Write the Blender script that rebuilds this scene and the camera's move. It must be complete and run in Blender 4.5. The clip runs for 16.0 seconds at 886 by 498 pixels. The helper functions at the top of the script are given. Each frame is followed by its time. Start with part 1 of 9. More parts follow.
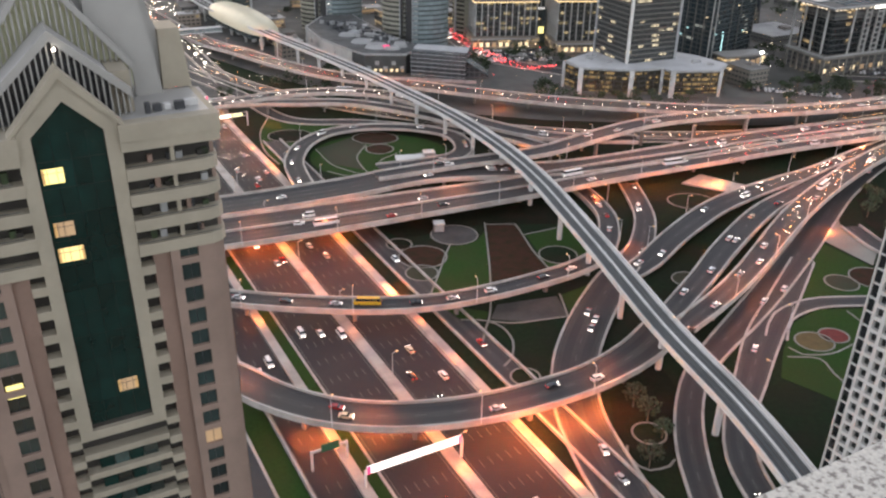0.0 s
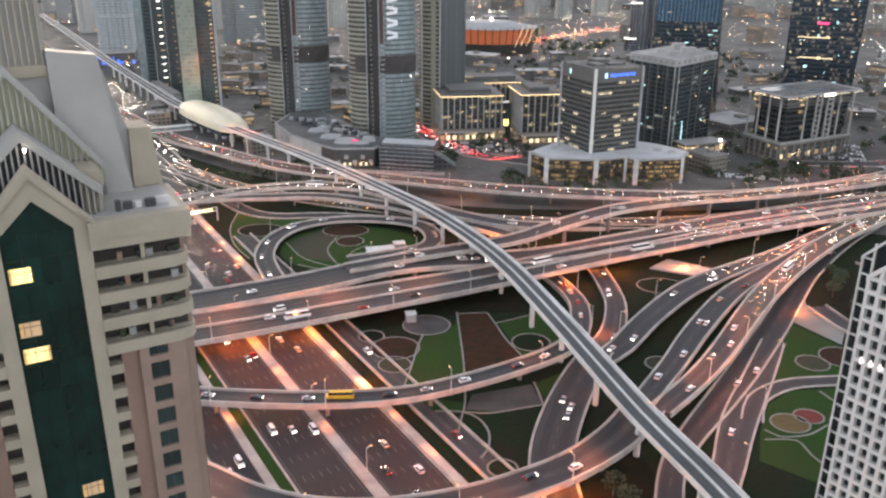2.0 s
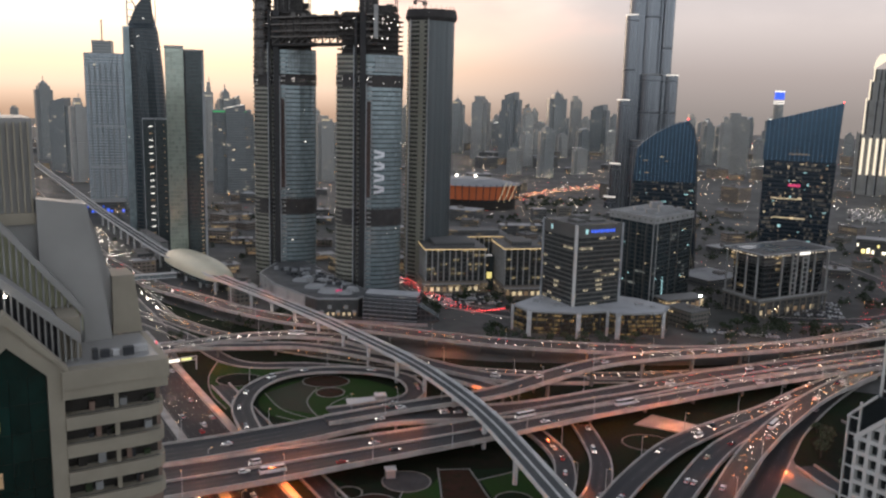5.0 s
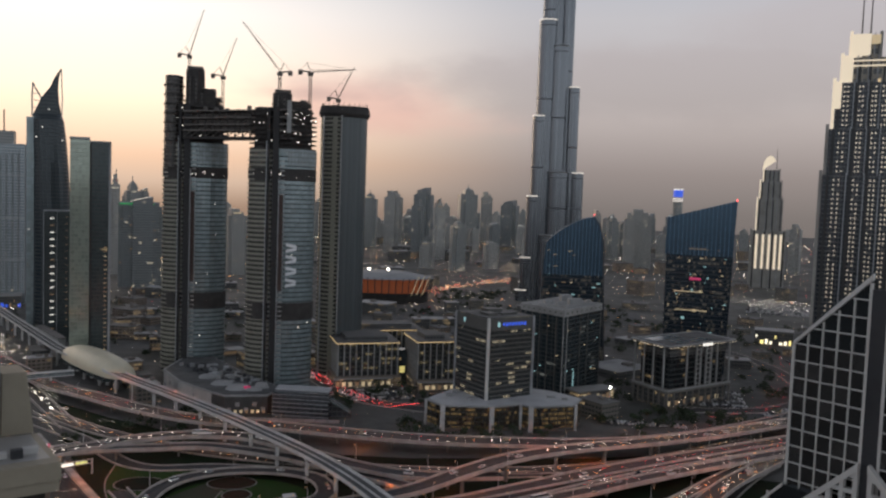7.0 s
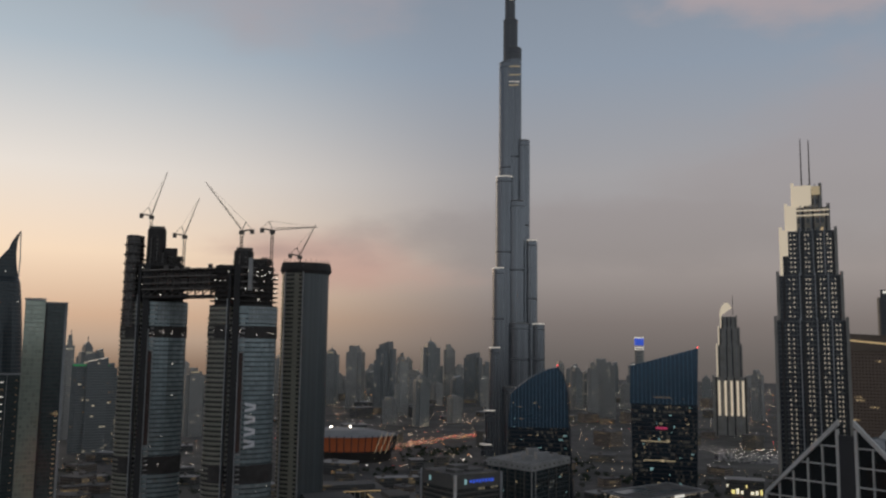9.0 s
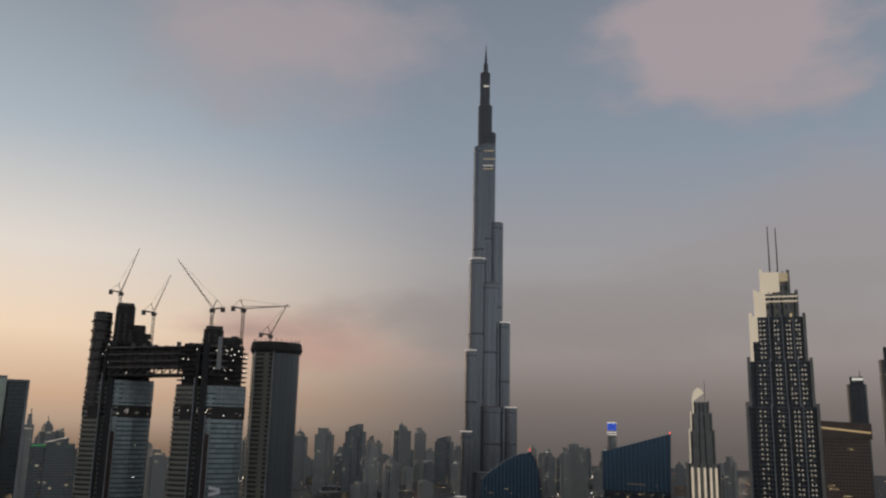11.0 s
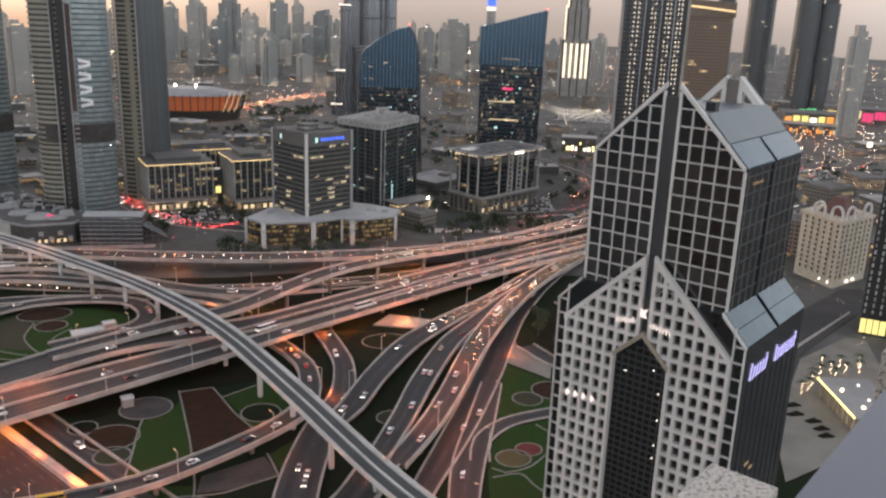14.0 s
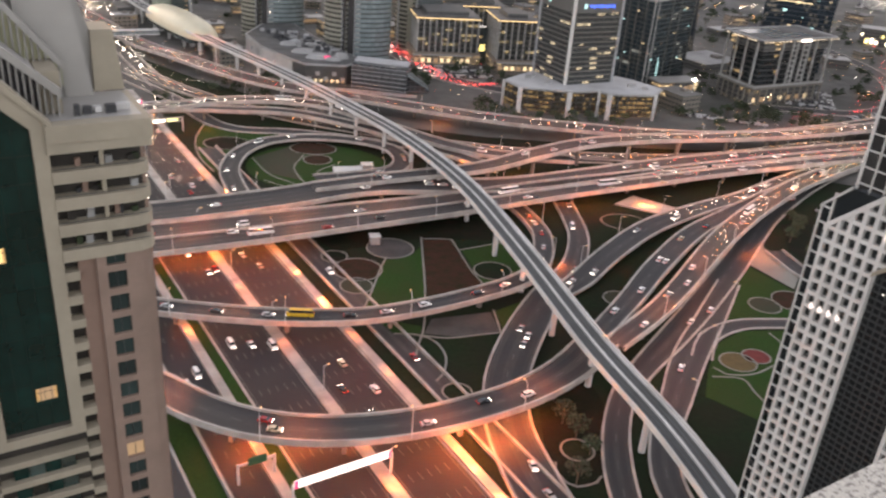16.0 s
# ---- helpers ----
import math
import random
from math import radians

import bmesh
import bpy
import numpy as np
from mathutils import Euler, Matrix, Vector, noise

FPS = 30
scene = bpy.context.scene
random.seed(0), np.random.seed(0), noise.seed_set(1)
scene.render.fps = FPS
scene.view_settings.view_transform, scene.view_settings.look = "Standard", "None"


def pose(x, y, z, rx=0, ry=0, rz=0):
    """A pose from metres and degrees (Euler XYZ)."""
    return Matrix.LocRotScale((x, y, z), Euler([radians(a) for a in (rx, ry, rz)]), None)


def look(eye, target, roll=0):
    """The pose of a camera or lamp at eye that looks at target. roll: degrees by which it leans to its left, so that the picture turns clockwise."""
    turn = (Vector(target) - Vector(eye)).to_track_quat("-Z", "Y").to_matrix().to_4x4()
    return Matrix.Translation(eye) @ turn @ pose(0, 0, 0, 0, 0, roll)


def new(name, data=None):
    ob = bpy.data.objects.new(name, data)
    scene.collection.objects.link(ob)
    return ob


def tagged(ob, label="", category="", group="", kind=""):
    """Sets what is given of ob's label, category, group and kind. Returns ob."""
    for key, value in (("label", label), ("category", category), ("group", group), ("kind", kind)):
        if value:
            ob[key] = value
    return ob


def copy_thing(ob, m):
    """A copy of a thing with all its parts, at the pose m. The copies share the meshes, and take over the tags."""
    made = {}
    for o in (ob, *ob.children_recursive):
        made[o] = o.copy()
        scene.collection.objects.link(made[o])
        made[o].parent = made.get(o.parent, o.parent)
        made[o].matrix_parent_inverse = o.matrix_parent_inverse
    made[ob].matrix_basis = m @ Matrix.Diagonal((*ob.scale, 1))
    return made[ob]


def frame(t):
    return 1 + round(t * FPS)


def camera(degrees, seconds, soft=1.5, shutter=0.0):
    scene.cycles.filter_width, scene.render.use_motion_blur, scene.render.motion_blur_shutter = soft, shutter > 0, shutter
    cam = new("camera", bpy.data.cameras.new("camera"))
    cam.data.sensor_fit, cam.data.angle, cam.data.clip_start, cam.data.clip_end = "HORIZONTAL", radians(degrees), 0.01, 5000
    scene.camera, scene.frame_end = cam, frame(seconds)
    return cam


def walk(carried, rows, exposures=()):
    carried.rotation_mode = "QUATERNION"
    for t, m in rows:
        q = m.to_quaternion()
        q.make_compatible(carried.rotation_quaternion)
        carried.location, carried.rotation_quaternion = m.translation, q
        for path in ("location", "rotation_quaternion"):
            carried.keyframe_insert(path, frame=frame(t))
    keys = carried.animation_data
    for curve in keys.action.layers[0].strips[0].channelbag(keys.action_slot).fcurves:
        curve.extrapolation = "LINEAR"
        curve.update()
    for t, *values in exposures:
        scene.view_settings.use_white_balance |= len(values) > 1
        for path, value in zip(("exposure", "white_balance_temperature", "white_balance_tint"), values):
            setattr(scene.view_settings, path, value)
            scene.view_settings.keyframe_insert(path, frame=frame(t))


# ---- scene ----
# The camera stands by the parapet of a tall roof and turns over a road interchange at dusk.
cam = camera(55.5, 16.0, soft=2.3, shutter=0.25)
PATH = [
    (0.0, 0.117, -0.062, 174.830, 63.21, -0.85, 1.04),
    (0.5, 0.109, -0.091, 174.845, 62.57, -0.92, 1.13),
    (1.0, 0.066, -0.136, 174.884, 62.50, -0.59, 0.73),
    (1.5, -0.040, -0.160, 174.880, 65.85, -0.14, -0.11),
    (2.0, -0.050, -0.190, 174.940, 69.35, -0.36, -1.31),
    (2.5, -0.040, -0.150, 175.010, 71.48, -0.76, -2.11),
    (3.0, -0.060, -0.160, 175.020, 73.29, -1.00, -2.56),
    (3.5, -0.140, -0.130, 175.040, 74.71, -1.36, -2.64),
    (4.0, -0.120, 0.000, 175.030, 76.14, -1.48, -2.03),
    (4.2, -0.120, 0.020, 175.040, 76.74, -1.45, -1.74),
    (6.3, 0.040, 0.100, 174.950, 84.11, -1.93, -5.53),
    (6.5, 0.040, 0.110, 174.940, 84.58, -2.07, -6.37),
    (7.0, 0.000, 0.100, 174.870, 86.17, -2.04, -8.10),
    (7.5, -0.010, 0.100, 174.920, 89.08, -1.62, -9.51),
    (8.0, -0.020, 0.090, 174.990, 91.70, -1.03, -10.36),
    (8.5, -0.030, 0.070, 175.060, 94.08, -0.79, -10.37),
    (9.0, -0.020, 0.050, 175.140, 96.62, -0.73, -10.65),
    (9.5, -0.030, 0.050, 175.080, 99.00, -0.87, -10.89),
    (9.7, -0.030, 0.040, 175.070, 99.83, -0.94, -10.97),
    (10.8, -0.010, 0.010, 175.090, 102.20, -1.25, -12.40),
    (11.8, 0.010, -0.030, 175.110, 97.48, -1.96, -14.92),
    (12.0, 0.020, -0.040, 175.110, 93.48, -2.62, -16.30),
    (12.5, 0.030, -0.080, 175.080, 86.30, -3.96, -19.01),
    (13.0, 0.030, -0.150, 174.970, 82.56, -4.19, -21.09),
    (13.5, 0.080, -0.220, 174.950, 78.52, -3.04, -21.85),
    (14.0, 0.105, -0.139, 175.030, 74.03, -2.06, -20.50),
    (14.5, 0.100, -0.070, 174.900, 71.15, -1.81, -18.13),
    (15.0, 0.110, -0.045, 174.890, 68.34, -2.31, -14.96),
    (15.5, 0.176, -0.016, 174.913, 66.17, -2.88, -9.36),
    (16.0, 0.321, 0.020, 175.000, 64.28, -4.20, -2.15),
]
EXPOSURE = [(0.0, 2.05, 7000, 11), (1.0, 2.15, 7000, 11), (2.0, 2.2, 6900, 11), (3.0, 1.88, 6900, 11), (4.2, 1.45, 6800, 11), (6.3, 0.36, 6750, 11), (7.0, 0.33, 6750, 11), (7.5, 0.1, 6750, 11), (8.5, -0.16, 6800, 10), (9.7, -0.4, 6800, 10),
            (11.8, -0.35, 6850, 10), (12.2, -0.12, 6850, 10), (12.5, 0.34, 6820, 10), (13.0, 0.75, 6800, 11), (13.5, 1.1, 7100, 12), (14.0, 1.54, 7250, 13), (15.0, 1.93, 7400, 14), (16.0, 2.0, 7450, 15)]
walk(cam, [(t, pose(*p)) for t, *p in PATH], EXPOSURE)

# ---- light: the sky after sunset, a low glow to the west ----
GLOW = Vector((-math.sin(radians(27)), math.cos(radians(27)), 0.0))


def sky_world():
    world = bpy.data.worlds.new("dusk_sky")
    scene.world = world
    world.use_nodes = True
    nt = world.node_tree
    nt.nodes.clear()
    N, L = nt.nodes.new, nt.links.new

    def math_node(op, a, b=None, c=None):
        n = N("ShaderNodeMath")
        n.operation = op
        for i, v in enumerate((a, b, c)):
            if v is None:
                continue
            if isinstance(v, (int, float)):
                n.inputs[i].default_value = v
            else:
                L(v, n.inputs[i])
        return n.outputs[0]

    def ramp(fac, stops):
        n = N("ShaderNodeValToRGB")
        els = n.color_ramp.elements
        while len(els) < len(stops):
            els.new(0.5)
        for el, (p, col) in zip(els, stops):
            el.position, el.color = p, (*col, 1)
        L(fac, n.inputs[0])
        return n.outputs[0]

    def mix(fac, a, b):
        n = N("ShaderNodeMix")
        n.data_type = "RGBA"
        L(fac, n.inputs[0])
        L(a, n.inputs[6])
        if isinstance(b, tuple):
            n.inputs[7].default_value = (*b, 1)
        else:
            L(b, n.inputs[7])
        return n.outputs[2]

    co = N("ShaderNodeTexCoord").outputs["Generated"]
    sep = N("ShaderNodeSeparateXYZ")
    L(co, sep.inputs[0])
    up = sep.outputs[2]
    dot = N("ShaderNodeVectorMath")
    dot.operation = "DOT_PRODUCT"
    L(co, dot.inputs[0])
    dot.inputs[1].default_value = GLOW
    near = N("ShaderNodeMapRange")
    near.interpolation_type = "SMOOTHSTEP"
    L(dot.outputs["Value"], near.inputs["Value"])
    near.inputs["From Min"].default_value, near.inputs["From Max"].default_value = 0.72, 1.0
    h = math_node("MULTIPLY_ADD", up, 1.0, 0.1)
    west = ramp(h, [(0.0, (0.135, 0.105, 0.088)), (0.075, (0.33, 0.22, 0.155)), (0.103, (0.60, 0.44, 0.335)), (0.13, (0.79, 0.535, 0.375)), (0.20, (1.125, 0.887, 0.675)),
                    (0.29, (0.98, 0.92, 0.87)), (0.42, (0.54, 0.64, 0.74)), (0.62, (0.315, 0.360, 0.416)), (1.0, (0.130, 0.140, 0.170))])
    east = ramp(h, [(0.0, (0.118, 0.100, 0.095)), (0.085, (0.170, 0.152, 0.146)), (0.13, (0.248, 0.218, 0.211)), (0.19, (0.395, 0.358, 0.354)),
                    (0.30, (0.430, 0.430, 0.462)), (0.42, (0.320, 0.390, 0.495)), (0.62, (0.228, 0.275, 0.352)), (1.0, (0.130, 0.140, 0.170))])
    col = mix(near.outputs[0], east, west)
    # the open sky on the far side is a little brighter and bluer
    back = N("ShaderNodeMapRange")
    back.interpolation_type = "SMOOTHSTEP"
    L(dot.outputs["Value"], back.inputs["Value"])
    back.inputs["From Min"].default_value, back.inputs["From Max"].default_value = 0.45, -0.4
    rear = ramp(h, [(0.0, (0.07, 0.06, 0.055)), (0.09, (0.40, 0.43, 0.46)), (0.2, (0.63, 0.69, 0.76)), (0.5, (0.37, 0.42, 0.49)), (1.0, (0.13, 0.14, 0.17))])
    col = mix(back.outputs[0], col, rear)
    # cloud banks: soft ragged ovals at compass angle and height, in degrees, torn by noise
    compass = math_node("MULTIPLY", math_node("ARCTAN2", sep.outputs[0], sep.outputs[1]), 57.3)
    height = math_node("MULTIPLY", math_node("ARCSINE", up), 57.3)
    flat_co = N("ShaderNodeCombineXYZ")
    L(compass, flat_co.inputs[0])
    L(math_node("MULTIPLY", height, 2.2), flat_co.inputs[1])

    def noise_at(scale, seed):
        n = N("ShaderNodeTexNoise")
        n.noise_dimensions = "4D"
        n.inputs["W"].default_value = seed
        n.inputs["Scale"].default_value, n.inputs["Detail"].default_value, n.inputs["Roughness"].default_value = scale, 6.0, 0.55
        L(flat_co.outputs[0], n.inputs["Vector"])
        return n.outputs[0]

    def bank(az, el, wide, tall, seed, most, edge=0.45, scale=0.09):
        a = math_node("POWER", math_node("DIVIDE", math_node("ABSOLUTE", math_node("SUBTRACT", compass, az)), wide), 2.0)
        b = math_node("POWER", math_node("DIVIDE", math_node("ABSOLUTE", math_node("SUBTRACT", height, el)), tall), 2.0)
        r = math_node("ADD", math_node("SQRT", math_node("ADD", a, b)), math_node("MULTIPLY", math_node("SUBTRACT", noise_at(scale, seed), 0.5), 2.2))
        m = N("ShaderNodeMapRange")
        m.interpolation_type = "SMOOTHSTEP"
        L(r, m.inputs["Value"])
        m.inputs["From Min"].default_value, m.inputs["From Max"].default_value = 1.0 + edge * 0.4, 1.0 - edge
        m.inputs["To Max"].default_value = most
        return m.outputs[0]

    cloud_col = ramp(h, [(0.12, (0.28, 0.245, 0.24)), (0.22, (0.345, 0.318, 0.322)), (0.34, (0.41, 0.375, 0.40)), (0.5, (0.50, 0.435, 0.475))])
    rose = ramp(h, [(0.10, (0.50, 0.31, 0.26)), (0.20, (0.66, 0.42, 0.37)), (0.30, (0.60, 0.47, 0.46))])
    col = mix(bank(3, 5.6, 8, 2.6, 1.0, 0.75, 0.8), col, rose)
    low_grey = math_node("MAXIMUM", bank(22, 7.4, 20, 2.6, 2.0, 0.6, 0.6), bank(37, 12, 12, 5, 3.0, 0.5, 0.7))
    high = math_node("MAXIMUM", bank(2, 25.5, 13, 5.0, 4.0, 0.75, 0.7), bank(33, 25.5, 10, 5.0, 5.0, 0.85, 0.4))
    high = math_node("MAXIMUM", high, bank(-40, 30, 20, 5, 6.0, 0.5, 0.8))
    col = mix(math_node("MAXIMUM", low_grey, high), col, cloud_col)
    col = mix(bank(-1, 6.2, 5, 0.5, 7.0, 0.35, 0.8, 0.2), col, (0.42, 0.30, 0.29))
    bg = N("ShaderNodeBackground")
    L(col, bg.inputs[0])
    bg.inputs[1].default_value = 1.0
    L(bg.outputs[0], N("ShaderNodeOutputWorld").inputs[0])


sky_world()
sun = new("sun", bpy.data.lights.new("sun", "SUN"))
sun.data.energy, sun.data.angle, sun.data.color = 0.35, radians(25), (1.0, 0.78, 0.58)
sun.matrix_world = look((0, 0, 0), -Vector((GLOW.x, GLOW.y, 0.16)))

# ---- sodium lamps under the bridges and along the highway walls ----
def lamp(x, y, z, watts, color=(1.0, 0.20, 0.055), size=0.6):
    """A sodium lamp; those on tall posts throw their light down in a wide cone."""
    ob = new("sodium_light", bpy.data.lights.new("sodium_light", "SPOT" if z > 7 else "POINT"))
    if z > 7:
        ob.data.spot_size, ob.data.spot_blend = radians(150), 0.5
    ob.data.energy, ob.data.color, ob.data.shadow_soft_size = watts * (0.85 if z == 12 else 0.5), color, size
    ob.location = (x, y, z)


def on_highway(u, v):
    return (u * -0.488 + v * 0.873, u * 0.873 + v * 0.488)


for u, v, z, watts in ((340, 68, 4.6, 7000), (340, 88, 4.6, 4500), (336, 101, 4.6, 8000), (332, 127, 4.6, 9000), (365, 101, 4.6, 6000), (362, 127, 4.6, 6000),
                       (203, 66, 5.2, 9000), (198, 84, 5.2, 6000), (194, 101, 5.2, 9000), (190, 127, 5.2, 10000), (186, 136, 5.2, 9000), (284, 101, 4.4, 3500), (276, 127, 4.4, 5000), (280, 72, 4.4, 2500), (280, 128, 3, 2500),
                       (250, 127.5, 3.2, 900), (222, 127.5, 3.2, 900), (256, 101, 3.2, 800), (305, 101, 3.2, 2500), (308, 127.5, 3.2, 2800), (170, 101, 3.2, 2500), (165, 127.5, 3.2, 3500), (150, 127.5, 3.2, 3000),
                       (170, 145, 4, 3000), (540, 122, 6, 9000), (440, 126, 4, 4000), (400, 126, 4, 3500), (470, 126, 4, 3500), (500, 126, 4, 3500)):
    lamp(*on_highway(u, v), z, watts)
for x, y in ((37, 221), (51, 229), (26, 214)):
    lamp(x, y, 4.8, 7500)
for x, y, z, watts in ((144, 432, 4, 9000), (74, 405, 4, 5000), (96, 428, 4, 4000), (70, 470, 6, 8000), (104, 480, 6, 8000), (-120, 520, 4, 4000), (226, 462, 4, 9000), (248, 486, 4, 8000), (206, 452, 4, 5000), (82, 350, 4, 2500), (120, 345, 3, 2500),
                       (30, 560, 5, 6000), (-60, 590, 5, 6000), (180, 530, 5, 6000), (120, 540, 5, 6000), (40, 470, 4, 5000), (-20, 440, 4, 3000), (184, 372, 3, 3000), (110, 425, 4, 4000), (-150, 560, 4, 4000)):
    lamp(x, y, z, watts)
# street lighting over the ramps and the far roads
for x, y in ((-90, 352), (-45, 375), (0, 398), (45, 420), (95, 446), (150, 474), (205, 500), (265, 528), (-70, 228), (-25, 208), (20, 217), (55, 236), (85, 268), (118, 300), (150, 350), (185, 395), (215, 425),
             (-60, 289), (0, 294), (50, 312), (-40, 600), (30, 582), (100, 562), (170, 552), (240, 560), (310, 586), (-110, 640), (-160, 690), (-100, 568), (-50, 568), (0, 520), (90, 480), (160, 512), (110, 258), (140, 318)):
    lamp(x, y, 30 if y > 440 else 17, 17000 if y > 440 else 9500 if x > 110 else 6400, (1.0, 0.27, 0.13), 0.8)
for x, y in ((-20, 380), (70, 422), (122, 446), (180, 472), (232, 494), (245, 468), (205, 438), (172, 418), (290, 540), (335, 568), (60, 470), (-10, 440), (130, 500), (200, 538), (-60, 352)):
    lamp(x, y, 30, 8000, (1.0, 0.26, 0.12), 1.0)
for u, v in ((205, 88), (230, 114), (160, 100)):
    lamp(*on_highway(u, v), 13, 3000)
# streets between the offices
for x, y in ((20, 735), (62, 690), (100, 712), (420, 720), (470, 800), (330, 800), (560, 960), (700, 1100), (190, 1010), (130, 1180), (620, 700), (760, 900), (-60, 900)):
    lamp(x, y, 8, 1500, (1.0, 0.50, 0.26), 1.0)

# ---- mesh helpers ----
U = Vector((-0.488, 0.873))   # along the highway, away from the camera
V = Vector((0.873, 0.488))    # across the highway
TURN = 29.2                   # degrees from x to V


def uv(u, v):
    return (u * U.x + v * V.x, u * U.y + v * V.y)


class Shape:
    """Collects corners and faces of one mesh."""

    def __init__(self):
        self.v, self.f = [], []

    def add(self, verts, faces):
        n = len(self.v)
        self.v += verts
        self.f += [tuple(i + n for i in f) for f in faces]
        return self

    def box(self, x0, x1, y0, y1, z0, z1):
        return self.prism([(x0, y0), (x1, y0), (x1, y1), (x0, y1)], z0, z1)

    def prism(self, poly, z0, z1, top=None):
        n = len(poly)
        top = top or poly
        self.add([(x, y, z0) for x, y in poly] + [(x, y, z1) for x, y in top],
                 [tuple(reversed(range(n))), tuple(range(n, 2 * n))] + [(i, (i + 1) % n, n + (i + 1) % n, n + i) for i in range(n)])
        return self

    def slab_xz(self, poly, y0, y1):
        """A plate in the xz plane, y0 to y1 thick."""
        n = len(poly)
        return self.add([(x, y0, z) for x, z in poly] + [(x, y1, z) for x, z in poly],
                        [tuple(range(n)), tuple(reversed(range(n, 2 * n)))] + [((i + 1) % n, i, n + i, n + (i + 1) % n) for i in range(n)])

    def disc(self, cx, cy, r, z0, z1, n=16, r2=None, sy=1.0, turn=0.0):
        def ring(q):
            out = []
            for i in range(n):
                a = 2 * math.pi * i / n
                x, y = q * math.cos(a), q * sy * math.sin(a)
                out.append((cx + x * math.cos(turn) - y * math.sin(turn), cy + x * math.sin(turn) + y * math.cos(turn)))
            return out
        return self.prism(ring(r), z0, z1, ring(r if r2 is None else r2))

    def beam(self, a, b, w):
        """A square bar from a to b."""
        a, b = Vector(a), Vector(b)
        d = (b - a).normalized()
        s = d.cross(Vector((0, 0, 1)) if abs(d.z) < 0.9 else Vector((1, 0, 0))).normalized() * w / 2
        t = d.cross(s).normalized() * w / 2
        vs = [tuple(p + i * s + j * t) for p in (a, b) for i, j in ((-1, -1), (1, -1), (1, 1), (-1, 1))]
        return self.add(vs, [(3, 2, 1, 0), (4, 5, 6, 7), (0, 1, 5, 4), (1, 2, 6, 5), (2, 3, 7, 6), (3, 0, 4, 7)])

    def gem(self, x, y, z, r):
        return self.add([(x + r, y, z), (x - r, y, z), (x, y + r, z), (x, y - r, z), (x, y, z + r), (x, y, z - r)],
                        [(0, 2, 4), (2, 1, 4), (1, 3, 4), (3, 0, 4), (2, 0, 5), (1, 2, 5), (3, 1, 5), (0, 3, 5)])

    def mesh(self, name, mat, smooth=False):
        me = bpy.data.meshes.new(name)
        me.from_pydata(self.v, [], self.f)
        me.materials.append(mat)
        if smooth:
            me.polygons.foreach_set("use_smooth", [True] * len(me.polygons))
        me.update()
        return me


def part(name, shape, mat, parent, label="", smooth=False, m=None):
    """One mesh object under a thing; shape may be a mesh that is shared."""
    me = shape if isinstance(shape, bpy.types.Mesh) else shape.mesh(name, mat, smooth)
    ob = new(name, me)
    ob.parent = parent
    if m is not None:
        ob.matrix_basis = m
    return tagged(ob, label)


def thing(name, label, category, x=0.0, y=0.0, z=0.0, rz=0.0, group="", kind=""):
    ob = new(name)
    ob.matrix_basis = pose(x, y, z, 0, 0, rz)
    return tagged(ob, label, category, group, kind)


def solid(name, shape, mat, label, category, group="", kind="", smooth=False):
    return tagged(new(name, shape.mesh(name, mat, smooth)), label, category, group, kind)


# ---- materials ----
def material(name, color, rough=0.7, metal=0.0, grain=0.12, size=1.0, stain=0.15, stain_size=0.06, bump=0.0, tint=None, spec=0.5, vary=0.0, cut=(0.4, 0.75)):
    """A surface with fine grain, larger stains and, where asked, relief; sizes are cycles a metre."""
    mat = bpy.data.materials.new(name)
    mat.use_nodes = True
    nt = mat.node_tree
    N, L = nt.nodes.new, nt.links.new
    b = nt.nodes["Principled BSDF"]
    co = N("ShaderNodeTexCoord").outputs["Object"]
    fine, wide = N("ShaderNodeTexNoise"), N("ShaderNodeTexNoise")
    for n, s, d in ((fine, size, 5), (wide, stain_size, 4)):
        n.inputs["Scale"].default_value, n.inputs["Detail"].default_value = s, d
        L(co, n.inputs["Vector"])
    a = N("ShaderNodeMix")
    a.data_type = "RGBA"
    a.inputs[6].default_value = (*[c * (1 - grain) for c in color], 1)
    a.inputs[7].default_value = (*[min(1, c * (1 + grain)) for c in color], 1)
    L(fine.outputs[0], a.inputs[0])
    w = N("ShaderNodeMix")
    w.data_type = "RGBA"
    r = N("ShaderNodeMapRange")
    L(wide.outputs[0], r.inputs["Value"])
    r.inputs["From Min"].default_value, r.inputs["From Max"].default_value, r.inputs["To Max"].default_value = cut[0], cut[1], 1.0
    L(r.outputs[0], w.inputs[0])
    L(a.outputs[2], w.inputs[6])
    w.inputs[7].default_value = (*(tint or [c * (1 - stain * 2) for c in color]), 1)
    out = w.outputs[2]
    if vary:
        info, hsv = N("ShaderNodeObjectInfo"), N("ShaderNodeHueSaturation")
        vr = N("ShaderNodeMapRange")
        L(info.outputs["Random"], vr.inputs["Value"])
        vr.inputs["To Min"].default_value, vr.inputs["To Max"].default_value = 1 - vary, 1 + vary
        L(vr.outputs[0], hsv.inputs["Value"])
        L(out, hsv.inputs["Color"])
        out = hsv.outputs[0]
    L(out, b.inputs["Base Color"])
    b.inputs["Roughness"].default_value, b.inputs["Metallic"].default_value = rough, metal
    b.inputs["Specular IOR Level"].default_value = spec
    if bump:
        n = N("ShaderNodeBump")
        n.inputs["Strength"].default_value, n.inputs["Distance"].default_value = bump, 0.02
        L(fine.outputs[0], n.inputs["Height"])
        L(n.outputs[0], b.inputs["Normal"])
    return mat


